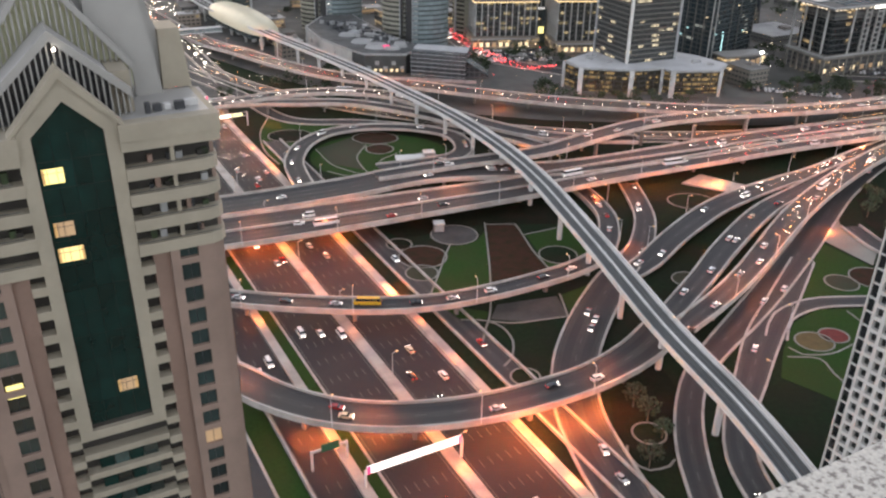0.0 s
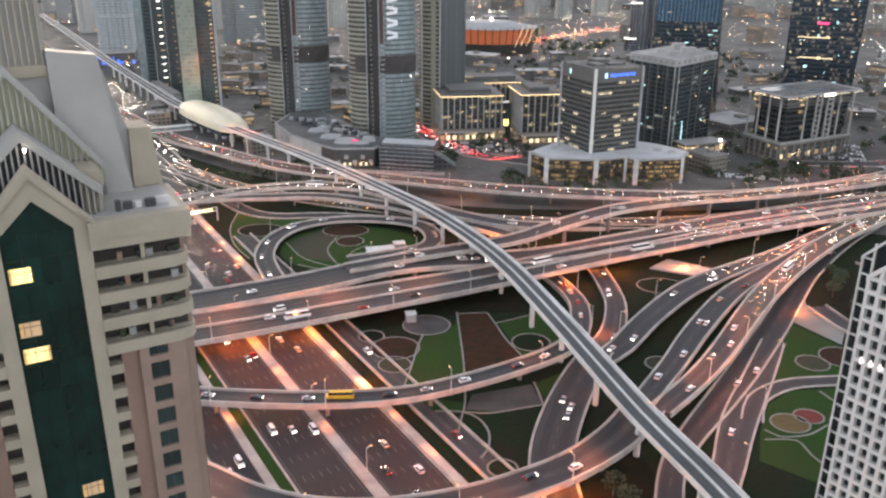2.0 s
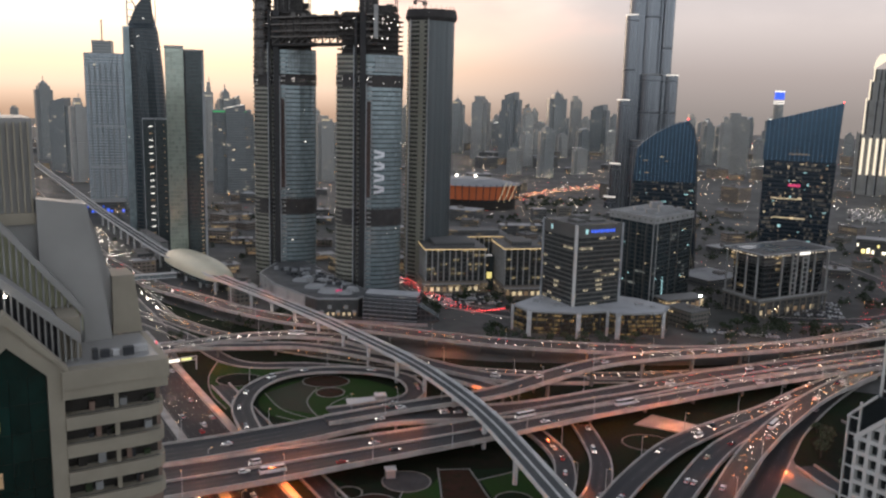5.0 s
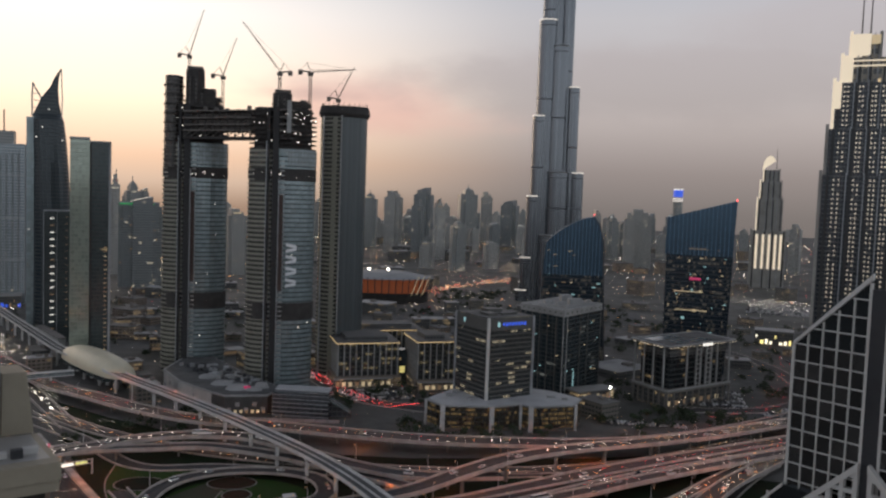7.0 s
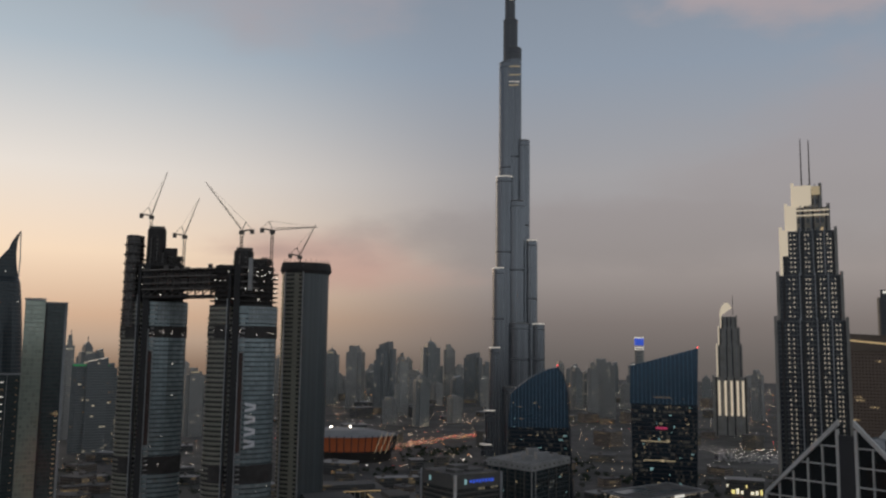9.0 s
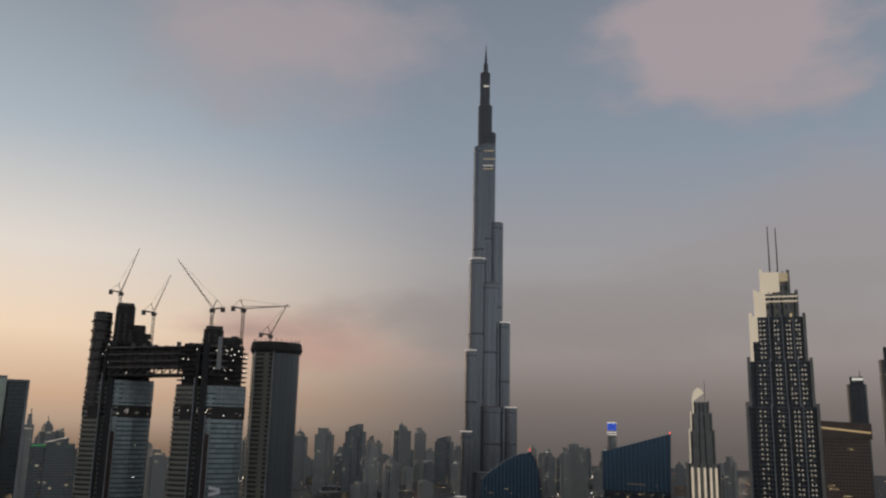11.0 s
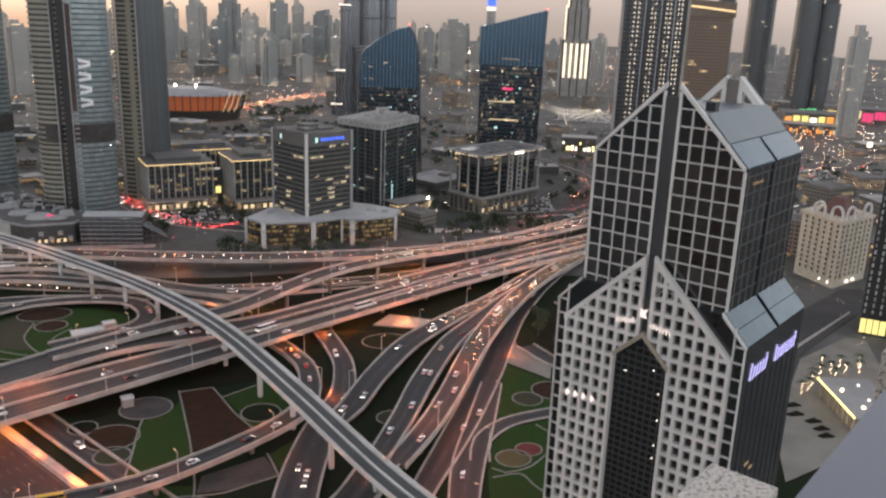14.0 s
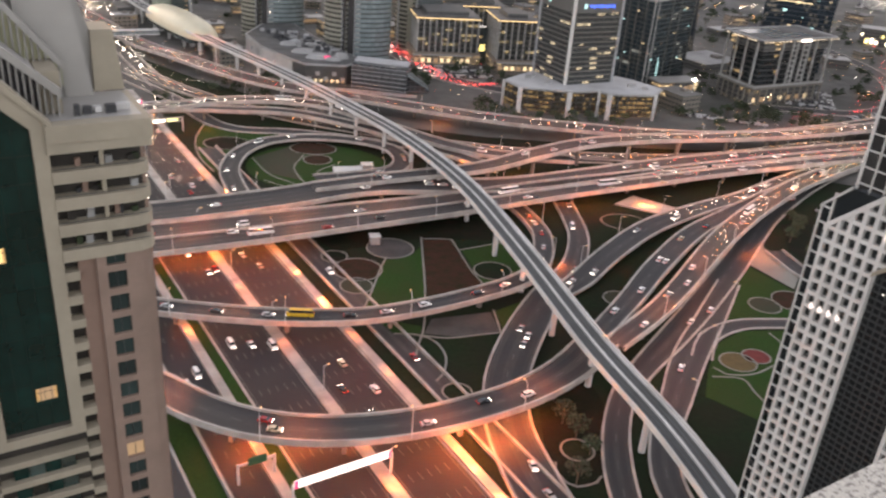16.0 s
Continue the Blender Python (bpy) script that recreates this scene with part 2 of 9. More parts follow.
def lamp_material(name, color, strength):
    mat = bpy.data.materials.new(name)
    mat.use_nodes = True
    b = mat.node_tree.nodes["Principled BSDF"]
    b.inputs["Base Color"].default_value = (*[0.5 * c for c in color], 1)
    b.inputs["Emission Color"].default_value = (*color, 1)
    b.inputs["Emission Strength"].default_value = strength
    return mat


def curtain_wall(name, glass, bars_color, bay, storey, lit=0.12, lit_color=(1.0, 0.72, 0.38), strength=1.2, metal=0.55, rough=0.22, bar=0.14, side="xy", cluster=2.6):
    """Far glazing: panes of bay x storey metres between bars, some of them lit from inside."""
    mat = bpy.data.materials.new(name)
    mat.use_nodes = True
    nt = mat.node_tree
    N, L = nt.nodes.new, nt.links.new
    b = nt.nodes["Principled BSDF"]
    co = N("ShaderNodeTexCoord").outputs["Object"]
    sep = N("ShaderNodeSeparateXYZ")
    L(co, sep.inputs[0])

    def m(op, x, y=None):
        n = N("ShaderNodeMath")
        n.operation = op
        for i, q in enumerate((x, y)):
            if q is None:
                continue
            if isinstance(q, (int, float)):
                n.inputs[i].default_value = q
            else:
                L(q, n.inputs[i])
        return n.outputs[0]

    along = m("ADD", sep.outputs[0], m("MULTIPLY", sep.outputs[1], 1.0)) if side == "xy" else sep.outputs[0]
    ix, iz = m("DIVIDE", along, bay), m("DIVIDE", sep.outputs[2], storey)
    fx, fz = m("FRACT", ix), m("FRACT", iz)
    bars = m("MAXIMUM", m("LESS_THAN", fx, bar), m("LESS_THAN", fz, bar * 1.6))
    cell = N("ShaderNodeCombineXYZ")
    L(m("FLOOR", ix), cell.inputs[0])
    L(m("FLOOR", iz), cell.inputs[1])
    info = N("ShaderNodeObjectInfo")
    L(m("MULTIPLY", info.outputs["Random"], 50.0), cell.inputs[2])
    white = N("ShaderNodeTexWhiteNoise")
    white.noise_dimensions = "3D"
    L(cell.outputs[0], white.inputs["Vector"])
    patch = N("ShaderNodeTexNoise")
    patch.inputs["Scale"].default_value = 0.03
    L(co, patch.inputs["Vector"])
    level = m("MULTIPLY", m("POWER", m("MULTIPLY", patch.outputs[0], 2.0), 3.0), lit)
    run = N("ShaderNodeCombineXYZ")
    L(m("FLOOR", m("DIVIDE", m("ADD", ix, m("MULTIPLY", m("FLOOR", iz), 0.61)), cluster)), run.inputs[0])
    L(m("FLOOR", iz), run.inputs[1])
    L(m("MULTIPLY", info.outputs["Random"], 31.0), run.inputs[2])
    group = N("ShaderNodeTexWhiteNoise")
    group.noise_dimensions = "3D"
    L(run.outputs[0], group.inputs["Vector"])
    on = m("MULTIPLY", m("LESS_THAN", group.outputs[0], level), m("SUBTRACT", 1.0, bars))
    on = m("MULTIPLY", on, m("ADD", m("MULTIPLY", white.outputs[0], 0.85), 0.15))
    on = m("MULTIPLY", on, m("GREATER_THAN", fz, 0.45))
    tone = N("ShaderNodeMix")
    tone.data_type = "RGBA"
    tone.inputs[6].default_value = (*[c * 0.86 for c in glass], 1)
    tone.inputs[7].default_value = (*[min(1, c * 1.14) for c in glass], 1)
    L(white.outputs[0], tone.inputs[0])
    col = N("ShaderNodeMix")
    col.data_type = "RGBA"
    L(bars, col.inputs[0])
    L(tone.outputs[2], col.inputs[6])
    col.inputs[7].default_value = (*bars_color, 1)
    L(col.outputs[2], b.inputs["Base Color"])
    L(m("MULTIPLY", m("SUBTRACT", 1.0, bars), metal), b.inputs["Metallic"])
    L(m("ADD", m("MULTIPLY", bars, 0.4), rough), b.inputs["Roughness"])
    b.inputs["Emission Color"].default_value = (*lit_color, 1)
    L(m("MULTIPLY", on, strength), b.inputs["Emission Strength"])
    return mat


ASPHALT = material("asphalt", (0.037, 0.033, 0.034), 0.8, grain=0.25, size=0.8, stain=0.18, stain_size=0.05, tint=(0.052, 0.047, 0.046))
ASPHALT_DARK = material("dark_asphalt", (0.017, 0.015, 0.017), 0.85, grain=0.25, size=0.8, stain_size=0.04, tint=(0.03, 0.026, 0.026))
CONCRETE = material("parapet_concrete", (0.41, 0.37, 0.34), 0.85, grain=0.15, size=1.2, stain=0.2, stain_size=0.12)
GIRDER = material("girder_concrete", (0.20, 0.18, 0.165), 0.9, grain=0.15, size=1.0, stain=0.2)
RAIL_GREY = material("viaduct_concrete", (0.57, 0.56, 0.55), 0.8, grain=0.12, size=1.0, stain=0.15)
TRACK = material("track_bed", (0.072, 0.08, 0.084), 0.8, grain=0.3, size=1.5)
WHEEL_WEAR = material("worn_wheel_track", (0.024, 0.022, 0.024), 0.75, grain=0.3, size=0.5, stain_size=0.03, tint=(0.034, 0.031, 0.031))
PAINT = material("road_paint", (0.10, 0.095, 0.09), 0.7, grain=0.2, size=2.0)
CITY_GROUND = material("city_ground", (0.105, 0.099, 0.095), 0.9, grain=0.7, size=0.06, stain=0.3, stain_size=0.011, tint=(0.035, 0.038, 0.030))
LAWN = material("lawn", (0.022, 0.052, 0.011), 0.95, grain=0.4, size=0.9, stain_size=0.05, tint=(0.030, 0.046, 0.014), bump=0.3, spec=0.1)
LAWN_MID = material("dark_grass", (0.010, 0.019, 0.008), 0.95, grain=0.5, size=0.5, stain_size=0.045, tint=(0.017, 0.015, 0.010), bump=0.3, spec=0.1)
BROWN_GRASS = material("brown_grass", (0.030, 0.026, 0.010), 0.95, grain=0.4, size=0.7, stain_size=0.06, tint=(0.020, 0.030, 0.010), bump=0.3)
DARK_PAVING = material("dark_paving", (0.062, 0.056, 0.054), 0.9, grain=0.3, size=0.5, stain_size=0.09, tint=(0.030, 0.027, 0.027))
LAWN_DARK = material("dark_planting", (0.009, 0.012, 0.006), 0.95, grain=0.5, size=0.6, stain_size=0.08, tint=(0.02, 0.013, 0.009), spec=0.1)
SOIL = material("flower_bed_soil", (0.046, 0.021, 0.014), 0.95, grain=0.4, size=0.8, stain_size=0.2, tint=(0.022, 0.02, 0.009), spec=0.1)
RED_BED = material("red_flowers", (0.15, 0.022, 0.018), 0.95, grain=0.4, size=1.5, stain_size=0.4)
RED_SOIL = material("red_planting", (0.060, 0.020, 0.014), 0.95, grain=0.4, size=1.0, stain_size=0.3)
OLIVE_BED = material("olive_bed", (0.11, 0.075, 0.025), 0.95, grain=0.4, size=1.0, stain_size=0.3)
PATH_STONE = material("garden_path", (0.23, 0.215, 0.19), 0.9, grain=0.2, size=1.5)
CREAM = material("cream_render", (0.315, 0.277, 0.215), 0.8, grain=0.08, size=1.5, stain=0.1, stain_size=0.15)
PINK = material("rose_render", (0.245, 0.172, 0.138), 0.8, grain=0.08, size=1.5, stain=0.1, stain_size=0.2)
ROSE_DARK = material("rose_recess", (0.25, 0.165, 0.13), 0.8, grain=0.1, size=1.5)
ROOF_GREY = material("roof_sheet", (0.30, 0.29, 0.275), 0.55, grain=0.06, size=0.6, stain=0.1, stain_size=0.1)
DARK_GLASS = material("dark_glass", (0.010, 0.014, 0.016), 0.05, metal=0.0, grain=0.3, size=0.4, spec=0.9)
GREEN_GLASS = material("green_glass", (0.004, 0.022, 0.019), 0.07, grain=0.7, size=0.5, spec=0.38, vary=0.22)
PALE_GLASS = material("window_glass", (0.022, 0.038, 0.036), 0.07, grain=0.5, size=0.5, spec=1.0, vary=0.7)
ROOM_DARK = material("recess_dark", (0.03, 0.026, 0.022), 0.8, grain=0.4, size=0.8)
WHITE_FRAME = material("white_cladding", (0.60, 0.585, 0.56), 0.5, grain=0.06, size=1.2, stain=0.08, stain_size=0.15)
GREY_FRAME = material("grey_frame", (0.33, 0.34, 0.35), 0.45, grain=0.08, size=1.0)
DARK_METAL = material("dark_metal", (0.06, 0.062, 0.068), 0.5, metal=0.5, grain=0.15, size=0.8)
ROOF_PANEL = material("glazed_roof", (0.060, 0.105, 0.135), 0.2, metal=0.2, grain=0.12, size=0.3, stain_size=0.1)
GRANITE = material("granite", (0.47, 0.44, 0.395), 0.5, grain=0.4, size=120, stain_size=70, tint=(0.17, 0.15, 0.135), bump=0.2, cut=(0.50, 0.62))
SHEET = material("grey_sheet", (0.17, 0.18, 0.21), 0.45, metal=0.2, grain=0.04, size=6)
STEEL = material("crane_steel", (0.12, 0.11, 0.10), 0.6, metal=0.3)
WHITE_ROOF = material("white_roof", (0.30, 0.30, 0.30), 0.7, grain=0.08, size=0.4, stain=0.12)
BARK = material("bark", (0.10, 0.075, 0.05), 0.9, grain=0.3, size=6)
LEAF = material("leaves", (0.032, 0.05, 0.02), 0.8, grain=0.4, size=1.5, vary=0.3)
WARM_WINDOW = lamp_material("lit_room", (1.0, 0.70, 0.30), 0.35)
YELLOW_WINDOW = lamp_material("lit_yellow_room", (1.0, 0.85, 0.30), 0.40)
DIM_WINDOW = lamp_material("dim_room", (0.9, 0.6, 0.35), 0.06)
WHITE_LIGHT = lamp_material("white_lamp", (1.0, 0.93, 0.82), 7.0)
WARM_LIGHT = lamp_material("warm_lamp", (1.0, 0.78, 0.50), 5.0)
SODIUM = lamp_material("sodium_lamp", (1.0, 0.42, 0.14), 5.0)
RED_LIGHT = lamp_material("tail_lamp", (1.0, 0.08, 0.08), 3.2)
RED_LIGHT_DIM = lamp_material("magenta_sign", (1.0, 0.08, 0.25), 0.25)
BLUE_SIGN = lamp_material("blue_sign", (0.06, 0.16, 1.0), 0.45)
VIOLET_SIGN = lamp_material("violet_sign", (0.5, 0.5, 1.0), 0.4)
BOARD_WHITE = lamp_material("lit_board", (1.0, 0.93, 0.93), 0.45)
GREEN_GLOW = lamp_material("green_strip_light", (0.10, 1.0, 0.30), 0.20)
BRIGHT_SHOP = lamp_material("bright_shop_front", (1.0, 0.93, 0.72), 1.1)
GREEN_GLOW_STRONG = lamp_material("green_roof_lamp", (0.12, 1.0, 0.35), 0.8)
ORANGE_SIGN = lamp_material("orange_sign", (1.0, 0.34, 0.08), 0.5)

# ---- ground, roads, viaduct ----
SPREAD = Shape().disc(0, 0, 4990, -3.0, -0.3, 96)
solid("ground", SPREAD, CITY_GROUND, "grey-brown built-up city ground reaching the horizon", "ground", kind="structure")


def smooth_line(points, step=6.0):
    """Points of a Catmull-Rom line through the given ones, with x, y, z and width."""
    p = [Vector(q) if len(q) == 4 else None for q in points]
    p = [2 * p[0] - p[1]] + p + [2 * p[-1] - p[-2]]
    out = []
    for i in range(1, len(p) - 2):
        a, b, c, d = p[i - 1:i + 3]
        n = max(1, int((c.xy - b.xy).length / step)) if hasattr(c, "xy") else 4
        for k in range(n):
            t = k / n
            out.append(0.5 * (2 * b + (c - a) * t + (2 * a - 5 * b + 4 * c - d) * t * t + (3 * b - a - 3 * c + d) * t ** 3))
    out.append(p[-2])
    return out


def sides(line):
    out = []
    for i, p in enumerate(line):
        d = (line[min(i + 1, len(line) - 1)] - line[max(i - 1, 0)])
        d = Vector((d[0], d[1])).normalized()
        out.append(Vector((-d.y, d.x)))
    return out


def strip(line, lo, hi, bottom, top, absolute=False):
    """A band along a line between two offsets to its left (in half widths, or metres) and two heights over it."""
    s, nrm = Shape(), sides(line)
    for i, (p, n) in enumerate(zip(line, nrm)):
        a, b = (lo, hi) if absolute else (lo * p[3] / 2, hi * p[3] / 2)
        x0, y0, x1, y1 = p[0] + n.x * a, p[1] + n.y * a, p[0] + n.x * b, p[1] + n.y * b
        s.v += [(x0, y0, p[2] + bottom), (x1, y1, p[2] + bottom), (x1, y1, p[2] + top), (x0, y0, p[2] + top)]
        if i:
            k = 4 * i
            s.f += [(k - 4 + j, k - 4 + (j + 1) % 4, k + (j + 1) % 4, k + j) for j in range(4)]
    s.f += [(3, 2, 1, 0), tuple(range(len(s.v) - 4, len(s.v)))]
    return s


def edge_strip(line, sign, w, bottom, top):
    s, nrm = Shape(), sides(line)
    for i, (p, n) in enumerate(zip(line, nrm)):
        a, b = sorted((sign * p[3] / 2, sign * (p[3] / 2 + w)))
        x0, y0, x1, y1 = p[0] + n.x * a, p[1] + n.y * a, p[0] + n.x * b, p[1] + n.y * b
        s.v += [(x0, y0, p[2] + bottom), (x1, y1, p[2] + bottom), (x1, y1, p[2] + top), (x0, y0, p[2] + top)]
        if i:
            k = 4 * i
            s.f += [(k - 4 + j, k - 4 + (j + 1) % 4, k + (j + 1) % 4, k + j) for j in range(4)]
    s.f += [(3, 2, 1, 0), tuple(range(len(s.v) - 4, len(s.v)))]
    return s


PIER = Shape().prism([(-0.9, -0.7), (0.9, -0.7), (0.9, 0.7), (-0.9, 0.7)], 0, 1).mesh("pier", GIRDER)
CAP = Shape().prism([(-2.2, -0.8), (2.2, -0.8), (2.2, 0.8), (-2.2, 0.8)], -1.2, 0, [(-3.6, -0.9), (3.6, -0.9), (3.6, 0.9), (-3.6, 0.9)]).mesh("pier_cap", GIRDER)
ROADS = {}


def road(key, name, label, points, lanes=2, raised=None, surface=None, wall=1.0, pier_every=34.0, skip=(), median=False):
    """A carriageway with parapets or kerbs; where it is raised, with a girder and piers."""
    line = smooth_line([tuple(q) for q in points])
    ROADS[key] = line
    raised = max(q[2] for q in line) > 4 if raised is None else raised
    ob = thing(name, label, "road", kind="structure")
    part("carriageway", strip(line, -1, 1, -0.35 if not raised else -0.5, 0.0), surface or ASPHALT, ob)
    for sign in (-1, 1):
        if wall:
            part("parapet" if raised else "kerb_wall", edge_strip(line, sign, 0.7 if raised else 0.9, -1.3 if raised else -0.4, wall), CONCRETE, ob)
        part("edge_line", strip([Vector((q[0], q[1], q[2], q[3])) for q in line], sign * 0.90 - 0.012, sign * 0.90 + 0.012, 0.0, 0.02), PAINT, ob)
    if surface is None and line[0][3] > 6:
        for k in range(lanes):
            f = ((2 * k + 1) / lanes - 1) * 0.9
            part("wheel_track", strip(line, f - 0.42 / lanes, f + 0.42 / lanes, -0.05, 0.012), WHEEL_WEAR, ob)
    if median:
        part("median_barrier", strip(line, -0.6, 0.6, -0.2, 0.9, True), CONCRETE, ob)
    marks, nrm = Shape(), sides(line)
    for k in range(1, lanes):
        f = (2 * k / lanes - 1) * 0.9
        for i in range(0, len(line) - 1, 2):
            a, b = line[i], line[i + 1]
            c = a + (b - a) * 0.6
            q = nrm[i] * 0.12
            oa, oc = nrm[i] * f * a[3] / 2, nrm[i] * f * c[3] / 2
            marks.add([(a[0] + oa.x - q.x, a[1] + oa.y - q.y, a[2] + 0.02), (c[0] + oc.x - q.x, c[1] + oc.y - q.y, c[2] + 0.02),
                       (c[0] + oc.x + q.x, c[1] + oc.y + q.y, c[2] + 0.02), (a[0] + oa.x + q.x, a[1] + oa.y + q.y, a[2] + 0.02)], [(0, 1, 2, 3)])
    if lanes > 1:
        tagged(part("lane_markings", marks, PAINT, ob), kind="stuff")
    if raised:
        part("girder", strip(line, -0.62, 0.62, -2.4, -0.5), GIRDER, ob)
        run = 12.0
        for i in range(1, len(line)):
            run += (line[i] - line[i - 1]).to_3d().length
            p = line[i]
            if run > pier_every and p[2] > 4.5 and not any(x0 < p[0] < x1 and y0 < p[1] < y1 for x0, x1, y0, y1 in skip):
                run = 0.0
                a = math.degrees(math.atan2(nrm[i].y, nrm[i].x))
                base = pose(p[0], p[1], -0.3, 0, 0, a)
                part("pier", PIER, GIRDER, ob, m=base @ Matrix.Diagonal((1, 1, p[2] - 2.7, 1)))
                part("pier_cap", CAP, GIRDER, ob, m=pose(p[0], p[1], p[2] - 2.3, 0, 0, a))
    return ob


def straight(u0, u1, v, w, z=0.0):
    n = max(2, int(abs(u1 - u0) / 120))
    return [(*uv(u0 + (u1 - u0) * i / n, v), z, w) for i in range(n + 1)]


# the highway: collector road, two main carriageways, service road
road("collector", "collector_road", "dark asphalt collector road beside a grass strip", straight(95, 1900, 63.5, 12.5), 3, surface=ASPHALT_DARK)
road("main_in", "highway_carriageway", "wide dark asphalt highway carriageway with six lanes", straight(95, 2900, 88.5, 20.5), 6, surface=ASPHALT_DARK, wall=0.35)
road("main_out", "highway_carriageway", "wide dark asphalt highway carriageway with six lanes", straight(95, 2900, 114.0, 21.5), 6, surface=ASPHALT_DARK, wall=0.35)
road("service", "service_road", "grey asphalt service road between lawns", straight(100, 480, 141.3, 9.5), 2)
road("side_street", "side_street", "narrow grey side street past a lawn", straight(95, 300, 44.0, 6.0), 1, wall=0.3)
road("frontage", "frontage_road", "grey frontage road beside the highway", straight(620, 1900, 150.0, 12.0), 3)
solid("median_wall", strip([Vector((*uv(95 + 40 * i, 101.0), 0, 3.2)) for i in range(70)], -1, 1, -0.4, 0.55), CONCRETE, "long pale concrete highway median", "median", kind="structure")
solid("retaining_wall", strip([Vector((*uv(95 + 40 * i, 127.2), 0, 3.6)) for i in range(14)], -1, 1, -0.4, 0.9), CONCRETE, "broad pale concrete wall along the highway", "wall", kind="structure")
solid("collector_wall", strip([Vector((*uv(95 + 40 * i, 71.8), 0, 2.6)) for i in range(24)], -1, 1, -0.4, 0.8), CONCRETE, "pale concrete wall beside the collector road", "wall", kind="structure")

# the double bridge across the highway
road("bridge_far", "overpass", "grey concrete overpass carriageway on piers", [(-170, 351, 8, 22), (-110, 371, 8, 22), (-57, 396, 8, 22), (-10, 421, 8, 21), (60, 431, 8, 18), (118, 456, 8, 18), (162, 478, 8, 18), (205, 496, 8, 18), (300, 532, 8, 18), (420, 585, 6, 18)], 4, wall=1.2)
road("bridge_near", "overpass", "grey concrete overpass carriageway on piers", [(-165, 320, 8, 30), (-104, 342, 8, 30), (-58, 361, 8, 29), (-20, 378, 8, 27), (30, 400, 8, 24), (90, 430, 8, 22), (148, 456, 8, 20), (196, 478, 8, 19), (290, 516, 8, 19), (420, 566, 6, 19)], 6, wall=1.2, median=True)
# ramps
road("ramp_near", "ramp", "curved grey concrete ramp sweeping over the highway", [(-130, 268, 9, 12), (-95, 244, 9, 12), (-72, 231, 9, 12), (-57, 221, 9, 12), (-40, 214, 9, 12), (-22, 211.5, 9, 12), (-4, 213, 9, 12), (15, 218, 9, 12), (33, 226, 9, 12), (50, 236, 9, 12), (67, 251, 9, 13), (83, 272, 9, 14)], 2)
road("ramp_near_upper", "ramp", "grey concrete ramp branch on piers", [(83, 276, 8.6, 8), (104, 308, 8, 9), (124, 340, 8, 10), (153, 381, 7, 10), (182, 411, 6, 9), (230, 455, 5, 9), (300, 510, 4, 9)], 2, wall=0.9)
road("ramp_near_lower", "ramp", "grey concrete ramp branch on piers", [(88, 270, 8.6, 8), (109, 294, 8, 8.5), (128, 319, 8, 9), (168, 377, 8, 11), (208, 425, 8, 11), (253, 471, 7, 11), (330, 535, 5, 11)], 2, wall=0.9)
road("ramp_mid", "ramp", "slim curved concrete ramp crowded with cars", [(-150, 300, 7, 9), (-110, 290, 7, 9), (-80, 285, 7, 9), (-50, 282.5, 7, 9), (-25, 283, 7, 9), (-3, 287, 7, 8.5), (20, 297, 7, 8.5), (40, 309, 6.6, 8.5), (57, 322, 6, 8.5), (69, 339, 5, 8.5), (75.5, 366, 3.5, 8.5), (76, 391, 2, 8), (66, 425, 1, 8), (44, 455, 0.6, 8)], 2, pier_every=40)
road("loop_east", "link_road", "curved asphalt link road between lawns", [(96, 430, 0.6, 9), (97, 406, 0.8, 9), (96, 381, 1, 9), (88, 351, 1, 10), (77, 331, 1, 12), (68, 314, 0.8, 14), (55, 284, 0.6, 15), (46, 255, 0.4, 15), (44, 228, 0.3, 15), (48, 205, 0.2, 16), (53, 186, 0.2, 16), (60, 160, 0.2, 16)], 2, raised=False, wall=0.7)
road("diagonal", "link_road", "asphalt link road rising between lawns", [(76, 322, 1.1, 9), (88, 334, 2, 10.5), (105, 358, 3, 11), (130, 389, 3.4, 12), (152, 409, 3.6, 12), (180, 429, 4, 10), (206, 446, 4.2, 10), (260, 490, 4, 10), (340, 548, 3, 10)], 2, raised=False, wall=0.8)
road("ground_left", "surface_road", "worn asphalt surface road", [(76, 170, 0.2, 8), (76, 189, 0.2, 8), (77, 208, 0.2, 8.5), (81, 229, 0.2, 8), (89, 250, 0.2, 8), (101, 268, 0.2, 9), (118, 290, 0.2, 11), (138, 317, 0.2, 12), (166, 357, 0.2, 12), (190, 393, 0.2, 11), (216, 430, 0.2, 11), (262, 482, 0.2, 11), (330, 545, 0.2, 11)], 2, raised=False, wall=0.5)
road("ground_right", "surface_road", "worn asphalt surface road", [(94, 180, 0.15, 9), (92, 205, 0.15, 9), (98, 228, 0.15, 9), (107, 247, 0.15, 10), (121, 276, 0.15, 12), (140, 308, 0.15, 11), (160, 342, 0.15, 9)], 2, raised=False, wall=0.5)
road("loop_right", "loop_road", "curved loop road round a dark planted island", [(168, 350, 0.1, 8), (185, 388, 0.1, 9), (200, 410, 0.1, 9), (197, 380, 0.3, 9), (203, 352, 0.5, 9), (222, 334, 0.6, 9), (246, 338, 0.6, 9), (262, 362, 0.6, 9), (262, 400, 0.6, 9), (250, 440, 0.6, 9)][3:], 2, raised=False, wall=0.9)
road("garden_drive", "garden_drive", "narrow curved drive through lawns", [(126, 276, 0.1, 7), (134, 292, 0.1, 6.5), (150, 303, 0.1, 6.5), (168, 306, 0.1, 6.5), (190, 306, 0.1, 6.5), (220, 300, 0.1, 6.5)], 1, raised=False, wall=0.3)
